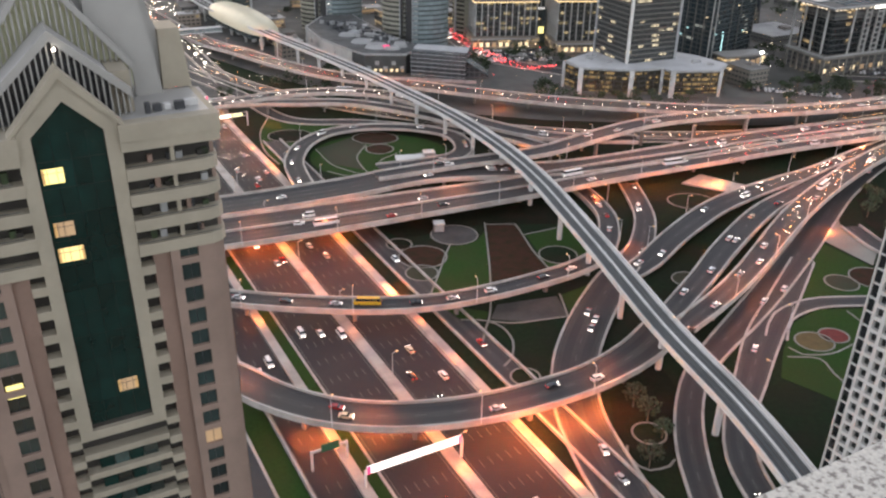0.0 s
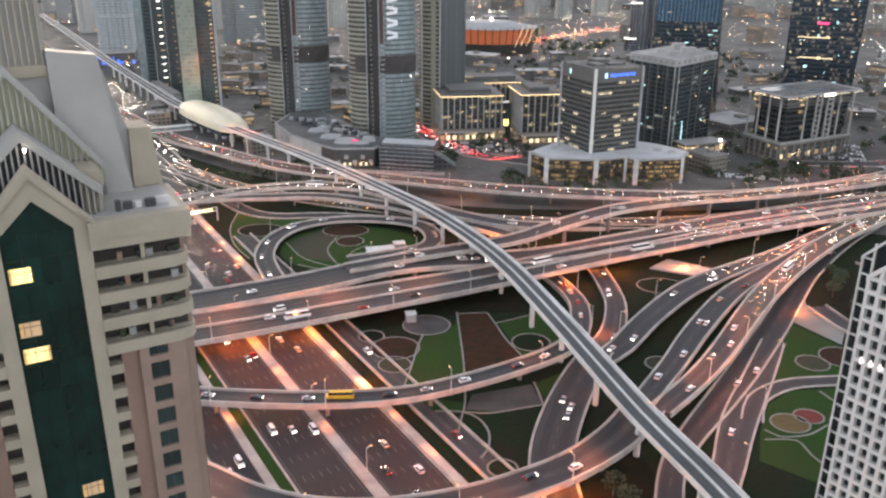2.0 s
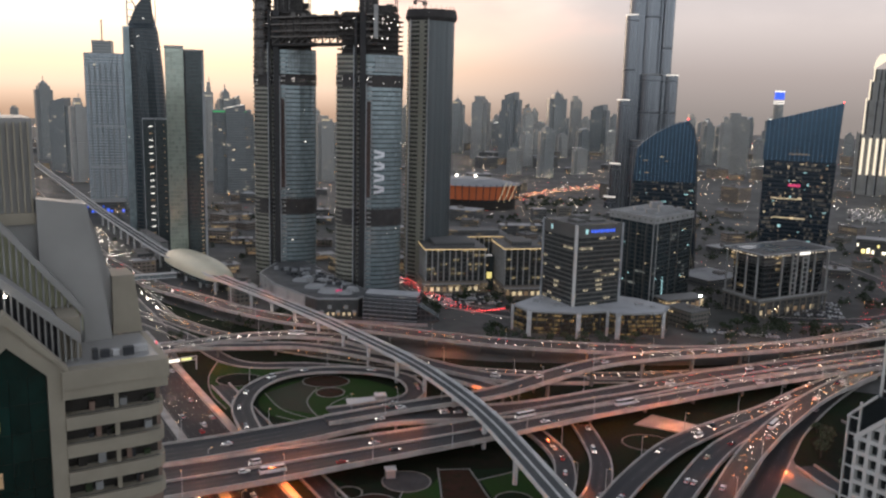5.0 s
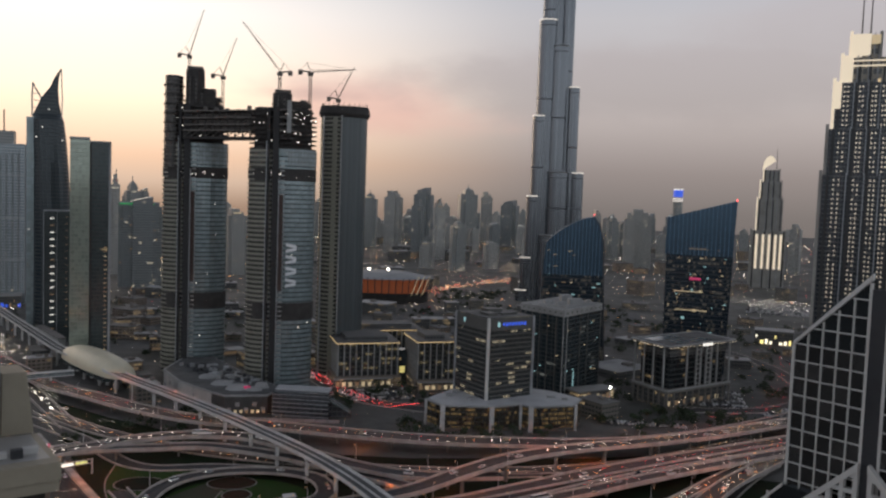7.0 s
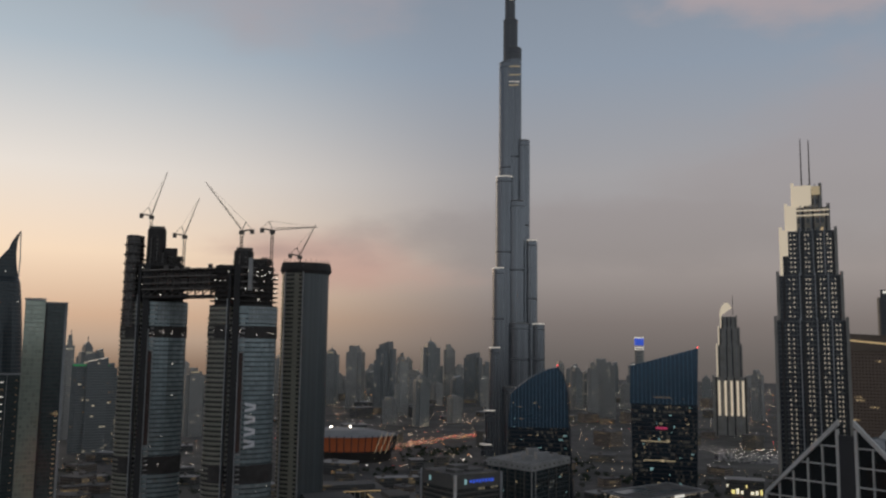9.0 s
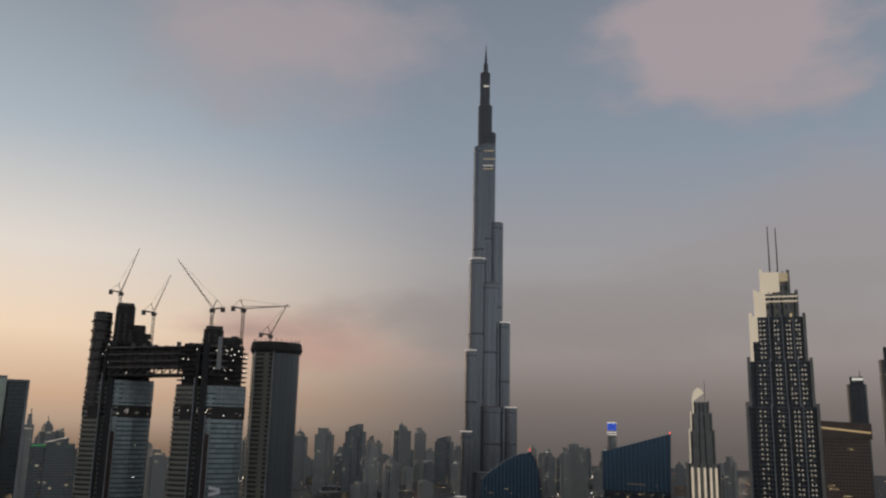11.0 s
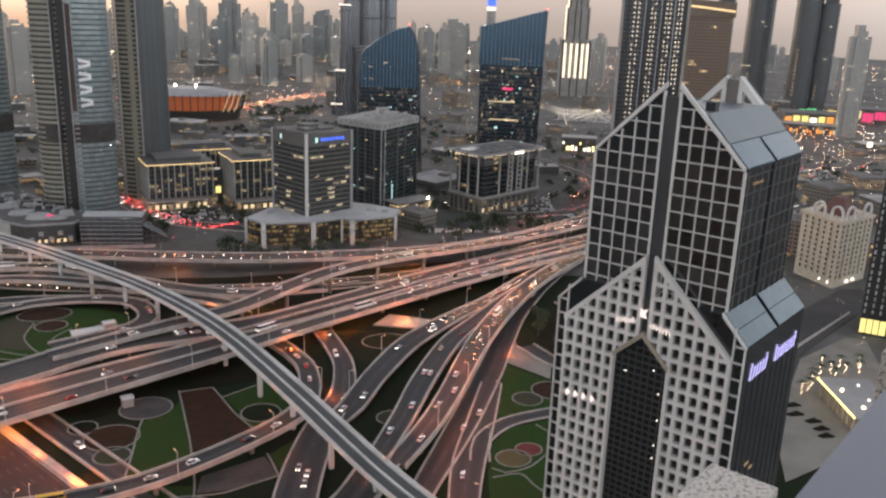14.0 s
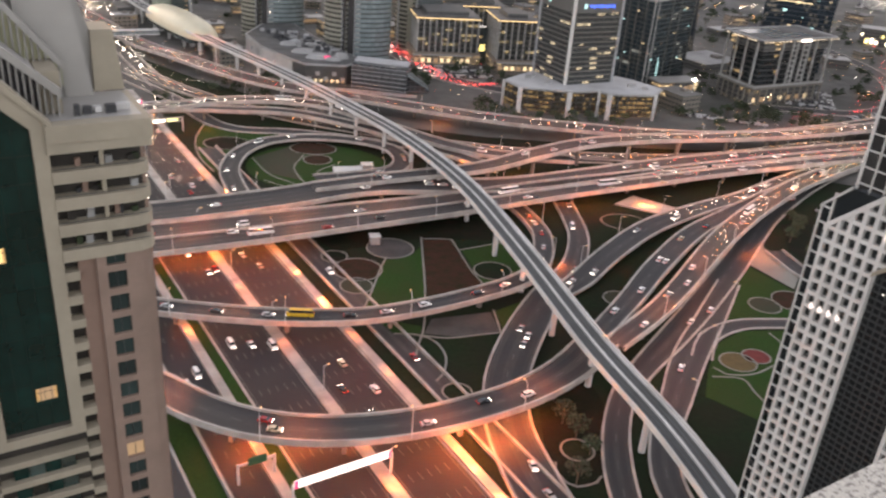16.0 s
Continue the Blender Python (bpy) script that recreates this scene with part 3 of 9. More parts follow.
road("loop_west", "loop_ramp", "circular grey loop ramp round a garden", [(-76, 404, 5, 9), (-84, 425, 4, 9.5), (-90, 448, 3, 9.5), (-89, 476, 2.4, 9.5), (-78, 498, 2.2, 9.5), (-56, 510, 2.4, 9.5), (-27, 509, 3, 9.5), (-3, 496, 4, 9.5), (6, 474, 5, 9.5), (3, 452, 6.5, 9.5), (-14, 437, 7.6, 9.5), (-40, 426, 8, 9)], 2, raised=False, wall=1.0)
# far side
road("far_ramp", "ramp", "long curved concrete ramp on piers", [(-205, 498, 8, 11), (-153, 532, 9, 11), (-114, 559, 9, 11), (-74, 567, 9, 11), (-38, 557, 9, 11), (-6, 526, 9, 11), (26, 500, 8.5, 11), (60, 484, 8, 11), (110, 482, 8, 10)], 2)
road("far_ramp_low", "ramp", "curved concrete ramp on piers", [(-150, 532, 8.6, 4), (-130, 540, 8, 7), (-104, 546, 7, 9), (-68, 549, 6.5, 9), (-20, 527, 6.5, 9), (25, 494, 6, 9), (60, 462, 7, 9)], 2)
road("far_band", "elevated_road", "long elevated concrete road along the far side", [(-330, 880, 3, 14), (-224, 730, 6, 15), (-174, 677, 8, 15), (-125, 634, 8, 15), (-79, 606, 8, 16), (-28, 590, 8, 16), (21, 572, 8, 16), (76, 556, 8, 17), (130, 548, 8, 17), (190, 544, 8, 17), (248, 553, 8, 17), (309, 576, 8, 17), (384, 615, 8, 17), (470, 670, 7, 17)], 4)
road("flyover", "flyover", "high concrete flyover climbing over the bridge", [(-40, 412, 9.0, 9), (0, 428, 10.5, 10), (49, 444, 13, 11), (84, 470, 14, 12), (121, 497, 14, 12), (165, 514, 14, 12), (223, 531, 13, 12), (292, 556, 12, 13), (380, 598, 10, 13)], 2, wall=1.1)
road("under_far", "surface_road", "asphalt surface road behind the interchange", [(-205, 660, 0.2, 12), (-150, 606, 0.2, 12), (-90, 566, 0.2, 12), (-30, 540, 0.2, 12), (40, 520, 0.2, 12), (110, 512, 0.2, 12), (200, 522, 0.2, 12), (320, 572, 0.2, 12)], 3, raised=False, wall=0.5)
road("under_far_second", "surface_road", "asphalt surface road behind the interchange", [(-240, 668, 0.2, 10), (-160, 590, 0.2, 10), (-110, 530, 0.2, 9), (-60, 526, 0.2, 9), (0, 515, 0.2, 9), (60, 503, 0.2, 9), (140, 505, 0.2, 9)], 2, raised=False, wall=0.5)
road("boulevard", "boulevard", "city boulevard jammed with cars", [(-60, 950, 0.2, 16), (-25, 850, 0.2, 16), (-5, 787, 0.2, 16), (14, 734, 0.2, 16), (38, 694, 0.2, 16), (70, 672, 0.2, 16), (110, 650, 0.2, 14)], 4, raised=False, wall=0.2)
road("curve_east", "city_road", "curving city road lined with lamps", [(300, 660, 0.2, 14), (380, 660, 0.2, 14), (440, 700, 0.2, 14), (468, 770, 0.2, 14), (480, 840, 0.2, 14), (470, 930, 0.2, 14), (420, 1020, 0.2, 14)], 3, raised=False, wall=0.2)


def viaduct():
    pts = [(103, 120, 18, 10.5), (100, 150, 18, 10.5), (95.5, 180, 18, 10.5), (89, 210, 18, 10.5), (76, 254, 18, 10.5), (62, 315, 18, 10.5), (49.5, 366, 18, 10.5), (43, 390, 18, 10.5), (33.5, 418, 18, 10.5),
           (18.5, 453, 18, 10.5), (-1, 490, 18, 10.5), (-29, 533, 18, 10.5), (-62, 581, 18, 10.5), (-104, 638, 17.5, 10.5), (-146, 692, 17, 10.5), (-190, 752, 17, 10.5), (-240, 822, 17, 10.5), (-300, 925, 17, 10.5), (-400, 1100, 17, 10.5), (-560, 1390, 17, 10.5), (-760, 1750, 17, 10.5)]
    line = smooth_line(pts, 8.0)
    ROADS["viaduct"] = line
    ob = thing("metro_viaduct", "long pale concrete metro viaduct on round piers", "viaduct", kind="structure")
    part("girder", strip(line, -0.55, 0.55, -2.6, -0.6), RAIL_GREY, ob)
    part("trough", strip(line, -1, 1, -0.7, 0.0), RAIL_GREY, ob)
    for lo, hi in ((-0.80, -0.13), (0.13, 0.80)):
        part("track_bed", strip(line, lo, hi, 0.0, 0.16), TRACK, ob)
    for f in (-0.60, -0.33, 0.33, 0.60):
        part("rail", strip(line, f - 0.014, f + 0.014, 0.16, 0.34), STEEL, ob)
    part("walkway", strip(line, -0.09, 0.09, 0.0, 0.42), RAIL_GREY, ob)
    for sign in (-1, 1):
        part("parapet", edge_strip(line, sign, 0.45, -0.9, 1.15), RAIL_GREY, ob)
    col = Shape().disc(0, 0, 1.15, 0, 1, 14).mesh("pier", RAIL_GREY, True)
    cap = Shape().disc(0, 0, 1.2, -2.6, -0.2, 14, r2=3.0).mesh("pier_cap", RAIL_GREY, True)
    run = 20.0
    for i in range(1, len(line)):
        run += (line[i] - line[i - 1]).to_3d().length
        p = line[i]
        if run > 32 and p[1] < 1100:
            run = 0
            part("pier", col, RAIL_GREY, ob, m=pose(p[0], p[1], -0.3) @ Matrix.Diagonal((1, 1, p[2] - 4.2, 1)))
            part("pier_cap", cap, RAIL_GREY, ob, m=pose(p[0], p[1], p[2] - 2.2))


viaduct()

# gardens inside the interchange
def flat(name, label, poly, mat, z, category="lawn"):
    return solid(name, Shape().prism(poly, z - 0.25, z), mat, label, category, kind="structure")


# base ground in a darker green than the lawn patches on it
flat("garden_ground", "dark green ground inside the road loops", [(-150, 640), (-215, 700), (-90, 395), (-50, 330), (40, 150), (250, 150), (330, 470), (200, 520), (60, 520), (-40, 560)], LAWN_MID, -0.05)
flat("highway_verge", "narrow green verge between highway carriageways", [uv(95, 73), uv(95, 77.5), uv(340, 77.5), uv(340, 73)], LAWN, 0.0, "verge")
flat("roadside_lawn", "green roadside lawn below the tower", [uv(120, 48), uv(120, 56), uv(330, 56), uv(330, 48)], LAWN, 0.0)
flat("service_verge", "narrow dark green verge beside the service road", [uv(150, 130.2), uv(150, 135.2), uv(330, 135.2), uv(330, 130.2)], LAWN_MID, 0.0, "verge")
flat("lawn", "mown green lawn between two curved paths", [(-0.5, 349), (6, 351), (12, 356), (16.4, 366), (17.2, 340), (17.0, 310), (-8, 304.5)], LAWN, 0.02)
flat("lawn", "mown green lawn below the viaduct", [(35.5, 364), (56, 374.5), (66, 356), (60, 335), (44, 329)], LAWN, 0.02)
flat("lawn", "mown green lawn beside the curved ramp", [(46.5, 306), (60, 316), (62, 302), (50, 284)], LAWN, 0.02)
flat("lawn", "small green lawn under the curved ramp", [(-4, 296), (16, 291), (14.5, 285), (4, 285)], LAWN, 0.02)
# soil and planting; the shade under ramps and bridge is in their dark colour
flat("shaded_planting", "dark soil beneath the ramps, with shade in its colour", [(56, 239), (77, 259), (80, 241), (76.5, 226), (71, 204), (62, 198), (56.5, 205), (55, 222)], LAWN_DARK, 0.02, "planting")
flat("shaded_planting", "planted ground under the bridge, coloured dark for shade", [(-38, 372), (44, 402), (70, 388), (60, 377), (16, 374), (-24, 356)], LAWN_DARK, 0.02, "planting")
flat("dark_yard", "dark paved yard beneath the curved ramp", [(19.5, 297), (44.5, 305), (47.5, 290), (32, 284), (16.5, 285.5)], DARK_PAVING, 0.03, "paving")
flat("flower_bed", "reddish-brown flower bed between lawns", [(17.2, 373.5), (31.4, 375), (38.5, 346), (44.2, 328), (30, 318), (17.6, 310.5)], SOIL, 0.06, "bed")
flat("lawn", "broad green lawn beside the paved wedge", [(176.5, 361), (189.5, 337), (205, 312), (186, 309), (151, 306.5), (139, 299), (150, 318)], LAWN, 0.02)
flat("lawn", "broad green lawn round the red flower bed", [(126, 268), (137, 288), (150, 298.5), (190, 302), (205, 270), (170, 228), (140, 232), (119, 250)], LAWN, 0.02)
flat("island_planting", "dark planted island in the road loop", [(212, 352), (228, 344), (246, 350), (252, 372), (250, 400), (236, 425), (215, 415), (207, 385)], LAWN_DARK, 0.05, "planting")
flat("paved_gore", "pinkish paved wedge between two roads", [(177.4, 364.4), (190.5, 339), (198, 352), (193, 382), (202, 412), (190, 388)], PATH_STONE, 0.05, "paving")
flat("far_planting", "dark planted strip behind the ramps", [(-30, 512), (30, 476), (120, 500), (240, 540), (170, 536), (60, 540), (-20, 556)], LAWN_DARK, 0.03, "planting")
flat("lawn", "green lawn outside the circular loop ramp", [(-122, 533), (-95, 526), (-62, 522), (-86, 500), (-96, 450), (-100, 448), (-112, 471), (-121, 501)], LAWN, -0.02)
flat("loop_lawn", "green lawn inside the circular loop ramp", [(-42 + 42 * math.cos(math.tau * k / 28), 466 + 38 * math.sin(math.tau * k / 28)) for k in range(28)], LAWN, 0.014)
flat("loop_meadow", "brownish grass sector inside the loop ramp", [(-81, 476), (-63, 498), (-53, 484.5), (-56, 463), (-49.5, 443), (-69, 451)], BROWN_GRASS, 0.03, "meadow")
flat("loop_paving", "pale paved court inside the loop ramp", [(-33, 456), (-27, 467), (-19, 473), (-10, 471), (-5, 465), (-14, 452.5), (-31, 452.5)], PATH_STONE, 0.06, "paving")
flat("loop_bed", "dark red flower bed beside the paved court", [(-36.5, 437), (-34, 448.5), (-21.5, 449.5), (-17, 444), (-22, 436)], RED_SOIL, 0.05, "bed")


def ring_bed(x, y, r, fill, label, sy=1.0, turn=0.0, w=0.7):
    ob = thing("round_bed", label, "flower bed", x, y, 0, turn, kind="structure")
    part("planting", Shape().disc(0, 0, r - w, -0.2, 0.10, 40, sy=sy), fill, ob)
    s, n = Shape(), 48
    for i in range(n):
        a = 2 * math.pi * i / n
        for q, z in ((r - w, -0.2), (r, -0.2), (r, 0.16), (r - w, 0.16)):
            s.v.append((q * math.cos(a), q * sy * math.sin(a), z))
    s.f = [tuple(((i % n) * 4 + j, (i % n) * 4 + (j + 1) % 4, ((i + 1) % n) * 4 + (j + 1) % 4, ((i + 1) % n) * 4 + j)) for i in range(n) for j in range(4)]
    part("kerb", s, PATH_STONE, ob)


ring_bed(-12.6, 338, 11.2, SOIL, "round brown flower bed ringed by a pale path")
ring_bed(-24, 350, 6.2, LAWN_DARK, "round dark bed ringed by a pale path")
ring_bed(-12.4, 322.6, 7.4, BROWN_GRASS, "small round bed ringed by a pale path")
ring_bed(1.5, 361.5, 11.5, DARK_PAVING, "grey round paved circle by the bridge", sy=0.95)
ring_bed(49, 343, 9, LAWN_MID, "round dark green bed ringed by a pale path")
ring_bed(126, 408, 13, LAWN_MID, "round green bed ringed by a pale path", sy=0.8)
ring_bed(65.4, 217.2, 5.8, LAWN_MID, "small round green bed ringed by a pale path")
ring_bed(140, 274.3, 7.6, OLIVE_BED, "olive-brown round bed with pale kerb", sy=0.92)
ring_bed(149.2, 279, 6.0, RED_BED, "round bed of bright red flowers with pale kerb", sy=0.92)
ring_bed(169.6, 322, 7.4, BROWN_GRASS, "round brown bed ringed by a pale path")
ring_bed(185, 327, 10, SOIL, "round brown bed ringed by a pale path")
ring_bed(-101.5, 498, 14, LAWN_DARK, "round dark bed ringed by a pale path", sy=0.83)
ring_bed(-48.5, 497, 14.5, SOIL, "round brown bed inside the loop", sy=0.75)
ring_bed(-44, 477.5, 8.6, SOIL, "small round brown bed inside the loop")
ring_bed(27.5, 247, 5.6, LAWN_MID, "round dark bed by the service road")
ring_bed(103, 322, 7, BROWN_GRASS, "round brown bed between the ramps")


def garden_path(points, w=0.8):
    line = smooth_line([(x, y, 0.0, w) for x, y in points], 3.0)
    solid("garden_path", strip(line, -1, 1, -0.1, 0.11), PATH_STONE, "thin pale curving garden path", "path", kind="structure")


garden_path([(16.4, 376), (17.0, 350), (17.4, 322), (16.5, 292), (14.4, 279), (13, 270)])
garden_path([(0, 352), (-2.5, 340), (-5, 322), (-8, 304)])
garden_path([(31.4, 375), (34.5, 362), (38.3, 345), (44.5, 327)])
garden_path([(16.4, 373.8), (24, 374.6), (31.4, 375)])
garden_path([(34, 363), (46, 369), (57, 375)])
garden_path([(4.5, 284.6), (14.5, 284.2), (21, 279.4), (24.4, 269.5), (23.1, 258.2), (20.4, 253.4)])
garden_path([(14.5, 284.2), (25.6, 283), (37, 286), (47.4, 289)])
garden_path([(45.9, 307), (47, 295.6), (47.7, 282)])
garden_path([(57.2, 211), (56.5, 206.6), (59, 201.5), (62.1, 199.6), (68.6, 201.8), (71, 205)])
garden_path([(126, 263.4), (137.5, 262.7), (139.1, 253.8), (141.2, 246.3)])
garden_path([(128.5, 269.9), (132.1, 265.4), (143.2, 266.2), (154.2, 273)])
garden_path([(162, 298), (165, 288)])
garden_path([(-122.5, 533), (-121, 502), (-112, 471.6), (-99, 449)])
garden_path([(-121.5, 532), (-95, 526), (-62, 523)])
garden_path([(-82, 475), (-69.5, 451.2), (-55.4, 439.3), (-45.5, 433.6)])
garden_path([(-52.8, 484.5), (-56, 463), (-49.6, 443.6), (-44, 436)])
garden_path([(-33, 471), (-41.5, 459), (-41.5, 446), (-38, 436)])
garden_path([(-70, 440), (-60, 434), (-50, 430)])

# ---- the roof the camera stands on ----
def own_roof():
    """Local x runs along V, y along U."""
    tower = thing("viewpoint_tower", "tower roof with granite coping and grey metal sheet", "building", 0, 0, 0, TURN)
    part("body", Shape().box(-22, 22, -30, 0.30, -0.3, 173.2), CREAM, tower)
    part("roof_sheet", Shape().box(0.2, 2.19, -1.2, 0.395, 173.2, 173.77), SHEET, tower)
    part("roof_sheet", Shape().box(2.21, 4.04, -1.2, 0.375, 173.2, 173.765), SHEET, tower)
    part("coping", Shape().box(-6.0, 2.2, 0.41, 0.60, 173.3, 173.80), GRANITE, tower, "speckled pale granite coping")
    part("coping", Shape().box(4.06, 7.0, -0.9, 0.56, 160.0, 173.6), GRANITE, tower, "speckled pale granite wall")
    part("parapet_wall", Shape().box(-22, 22, 0.30, 0.55, 150, 173.3), CREAM, tower)


own_roof()


# ---- the cream apartment tower ----
def apartment_tower():
    """Local x along the facade (0 at its far corner, to -34), y into the building."""
    x, y = uv(102.8, 23.1)
    t = thing("apartment_tower", "cream and rose apartment tower with green glass front and gables", "building", x, y, 0, TURN)
    c = -17.0

    def pair(a, b):
        return ((a, b), (2 * c - b, 2 * c - a))

    # near-black body: shade inside the balcony recesses is put into its colour
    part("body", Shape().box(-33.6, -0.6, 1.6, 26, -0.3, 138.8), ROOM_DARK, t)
    part("plinth", Shape().box(-34, 0, 0.2, 26.4, -0.3, 20), PINK, t)
    storey, top = 3.46, 125.2
    # central green glass in a cream surround
    rows = [100.7 + 3.46 * i for i in range(12)] + [142.0]
    for i in range(12):
        for k in range(4):
            x0 = c - 3.95 + 1.975 * k
            part("pane", Shape().box(x0 + 0.03, x0 + 1.945, 0.35, 0.45, rows[i] + 0.05, rows[i + 1] - 0.03 if i < 11 else 142.0), GREEN_GLASS, t)
    part("pane", Shape().slab_xz([(c - 3.95, 142.02), (c + 3.95, 142.02), (c, 145.8)], 0.35, 0.45), GREEN_GLASS, t)
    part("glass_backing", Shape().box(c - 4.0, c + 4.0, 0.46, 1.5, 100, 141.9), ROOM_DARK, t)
    for row, x0, x1, mat, folds in ((10, -3.6, -1.2, YELLOW_WINDOW, (0.25, 0.7)), (7, -3.6, -0.6, WARM_WINDOW, (0.0, 0.45, 0.8)), (8, -3.5, -1.2, DIM_WINDOW, (0.1, 0.5)), (1, 0.3, 2.8, DIM_WINDOW, (0.0, 0.4, 0.75))):
        z0 = rows[row] + 0.7
        w = part("lit_window", Shape().box(c + x0, c + x1, 0.30, 0.34, z0, z0 + 1.9), mat, t, "lit window with half-drawn curtains")
        for q in (c + x0, c + x1 - 0.3)[:len(folds) - 1]:
            part("curtain", Shape().box(q, q + 0.3, 0.27, 0.30, z0 + 0.05, z0 + 1.85), CURTAIN, w)
        for q in folds:
            q = c + x0 + (x1 - x0) * max(q, 0.2)
            part("frame", Shape().box(q - 0.03, q + 0.03, 0.22, 0.27, z0, z0 + 1.9), DARK_METAL, w)
        part("frame", Shape().box(c + x0, c + x1, 0.22, 0.27, z0 + 1.3, z0 + 1.36), DARK_METAL, w)
    gable = [(c - 5.7, 142.6), (c - 5.7, 100.0), (c - 4.0, 100.0), (c - 4.0, 142.0), (c, 145.9), (c + 4.0, 142.0), (c + 4.0, 100.0), (c + 5.7, 100.0), (c + 5.7, 142.6), (c, 149.3)]
    part("gable_frame", Shape().slab_xz(gable, -0.25, 1.6), CREAM, t)
    part("gable_cap", Shape().slab_xz([(c - 6.4, 142.4), (c - 5.9, 142.4), (c, 148.6), (c + 5.9, 142.4), (c + 6.4, 142.4), (c, 149.9)], -0.6, 1.9), CREAM, t)
    part("glass_sill", Shape().box(c - 5.7, c + 5.7, -0.3, 1.6, 98.6, 100.0), CREAM, t)
    # below the glass: bands of recessed balconies
    for i in range(29):
        z = 98.6 - 1.0 - storey * (i + 1) + 1.0
        if z > 18:
            part("spandrel", Shape().box(c - 5.7, c + 5.7, -0.1, 1.6, z, z + 1.0), CREAM, t)
            for k in range(4):
                part("pane", Shape().box(c - 4.0 + 2 * k + 0.05, c - 2.0 + 2 * k - 0.05, 0.8, 0.9, z - storey + 1.0, z), PALE_GLASS if k % 2 else GREEN_GLASS, t)
    # balcony stacks beside the glass, rose recess, pilaster with windows
    n = 31
    for a, b in pair(-11.3, -9.6):
        for i in range(n):
            z = top - storey * i
            part("balcony_front", Shape().box(a, b, -0.1, 1.6, z - storey, z - storey + 1.25), CREAM, t)
    for a, b in pair(-9.6, -7.5):
        part("recess", Shape().box(a, b, 0.7, 1.6, 18, top - 0.2), ROSE_DARK, t)
    for a, b in pair(-7.5, -1.6):
        mid = -5.1 if a > c else 2 * c + 5.1
        part("pilaster", Shape().box(a, mid - 1.2, 0.0, 1.6, 18, top), PINK, t)
        part("pilaster", Shape().box(mid + 1.2, b, 0.0, 1.6, 18, top), PINK, t)
        for i in range(n):
            z = top + 0.35 - storey * i
            part("window_spandrel", Shape().box(mid - 1.2, mid + 1.2, 0.0, 1.6, z - storey, z - 2.5), PINK, t)
            lit = (i * 7 + (3 if a > c else 1)) % 11 == 0 and i > 6
            w = part("window", Shape().box(mid - 1.2, mid + 1.2, 0.5, 0.6, z - 2.5, z), DIM_WINDOW if lit else PALE_GLASS, t)
            part("frame", Shape().box(mid - 0.04, mid + 0.04, 0.42, 0.5, z - 2.5, z), DARK_METAL, w)
    part("lit_window", Shape().box(2 * c + 4.1, 2 * c + 6.1, 0.36, 0.44, 107.9, 109.9), YELLOW_WINDOW, t, "brightly lit yellow window")
    for a, b in pair(-1.6, -0.6):
        part("corner_pier", Shape().box(a, b, 0.35, 1.6, 18, top), PINK, t)
    # four storeys of wide balconies with rounded ends
    for a, b in pair(-11.3, 0.3):
        right = a > c
        for i in range(5):
            z = 138.9 - storey * i
            if i:
                end = [(b - 2.2, -0.5), (b - 0.9, 0.0), (b - 0.2, 0.9), (b, 2.2), (b, 6.0)] if right else [(a, 6.0), (a, 2.2), (a + 0.2, 0.9), (a + 0.9, 0.0), (a + 2.2, -0.5)]
                poly = ([(a, -0.5)] + end + [(a, 6.0)]) if right else (end + [(b, -0.5), (b, 6.0)])
                part("balcony", Shape().prism(poly, z - 0.4, z + 1.15), CREAM, t)
            if i < 4:
                part("back_wall", Shape().box(a + 0.3, b - 0.9, 2.0, 2.3, z - storey + 1.1, z), ROSE_DARK, t)
                for k, q in enumerate((0.12, 0.5, 0.72)):
                    x0 = a + (b - a) * q
                    part("balcony_door", Shape().box(x0, x0 + 1.7, 1.9, 2.0, z - storey + 1.1, z - 0.7), DARK_GLASS, t)
                for k in range(5):
                    x0 = a + 0.6 + (b - a - 2.4) * random.Random(i * 9 + k + 50 * right).random()
                    hgt = 0.5 + 0.9 * random.Random(i * 5 + k + 9 * right).random()
                    part("balcony_furniture", Shape().box(x0, x0 + 0.5 + 0.12 * k, 1.0, 1.5, z - storey + 0.75, z - storey + 1.15 + hgt), (DARK_METAL, ROSE_DARK, LEAF, WHITE_ROOF, ROOM_DARK)[k], t)
                part("balcony_rail", Shape().box(a + 0.2, b - 1.0, -0.45, -0.38, z - storey + 1.42, z - storey + 1.48), DARK_METAL, t)
                part("column", Shape().box((a + b) / 2 - 0.25, (a + b) / 2 + 0.25, 0.2, 0.7, z - storey + 1.1, z - 0.3), CREAM, t)
                if (i + right) % 2:
                    part("lit_window", Shape().box(a + 0.7, a + 1.2, 1.80, 1.88, z - 2.2, z - 1.0), DIM_WINDOW, t, "dim lamp behind a balcony")
        part("cornice", Shape().box(a - 0.2, b + 0.1, -0.7, 12, 138.9, 140.2), CREAM, t)
        part("cornice", Shape().box(a - 0.2, b + 0.3, -0.9, 12.2, 140.2, 142.4), CREAM, t)
    # side wall along the highway
    part("side_wall", Shape().box(-0.6, -0.1, 1.6, 26, 18, 138.9), PINK, t)
    part("side_wall", Shape().box(-33.9, -33.4, 1.6, 26, 18, 138.9), PINK, t)
    for i in range(30):
        for k in range(4):
            part("window", Shape().box(-0.1, 0.0, 4 + 5.5 * k, 6 + 5.5 * k, 121 - storey * i, 123 - storey * i), DARK_GLASS, t)
    # terrace with plant
    part("terrace", Shape().box(-11, -0.2, 1.0, 12, 142.3, 142.42), ROOF_GREY, t)
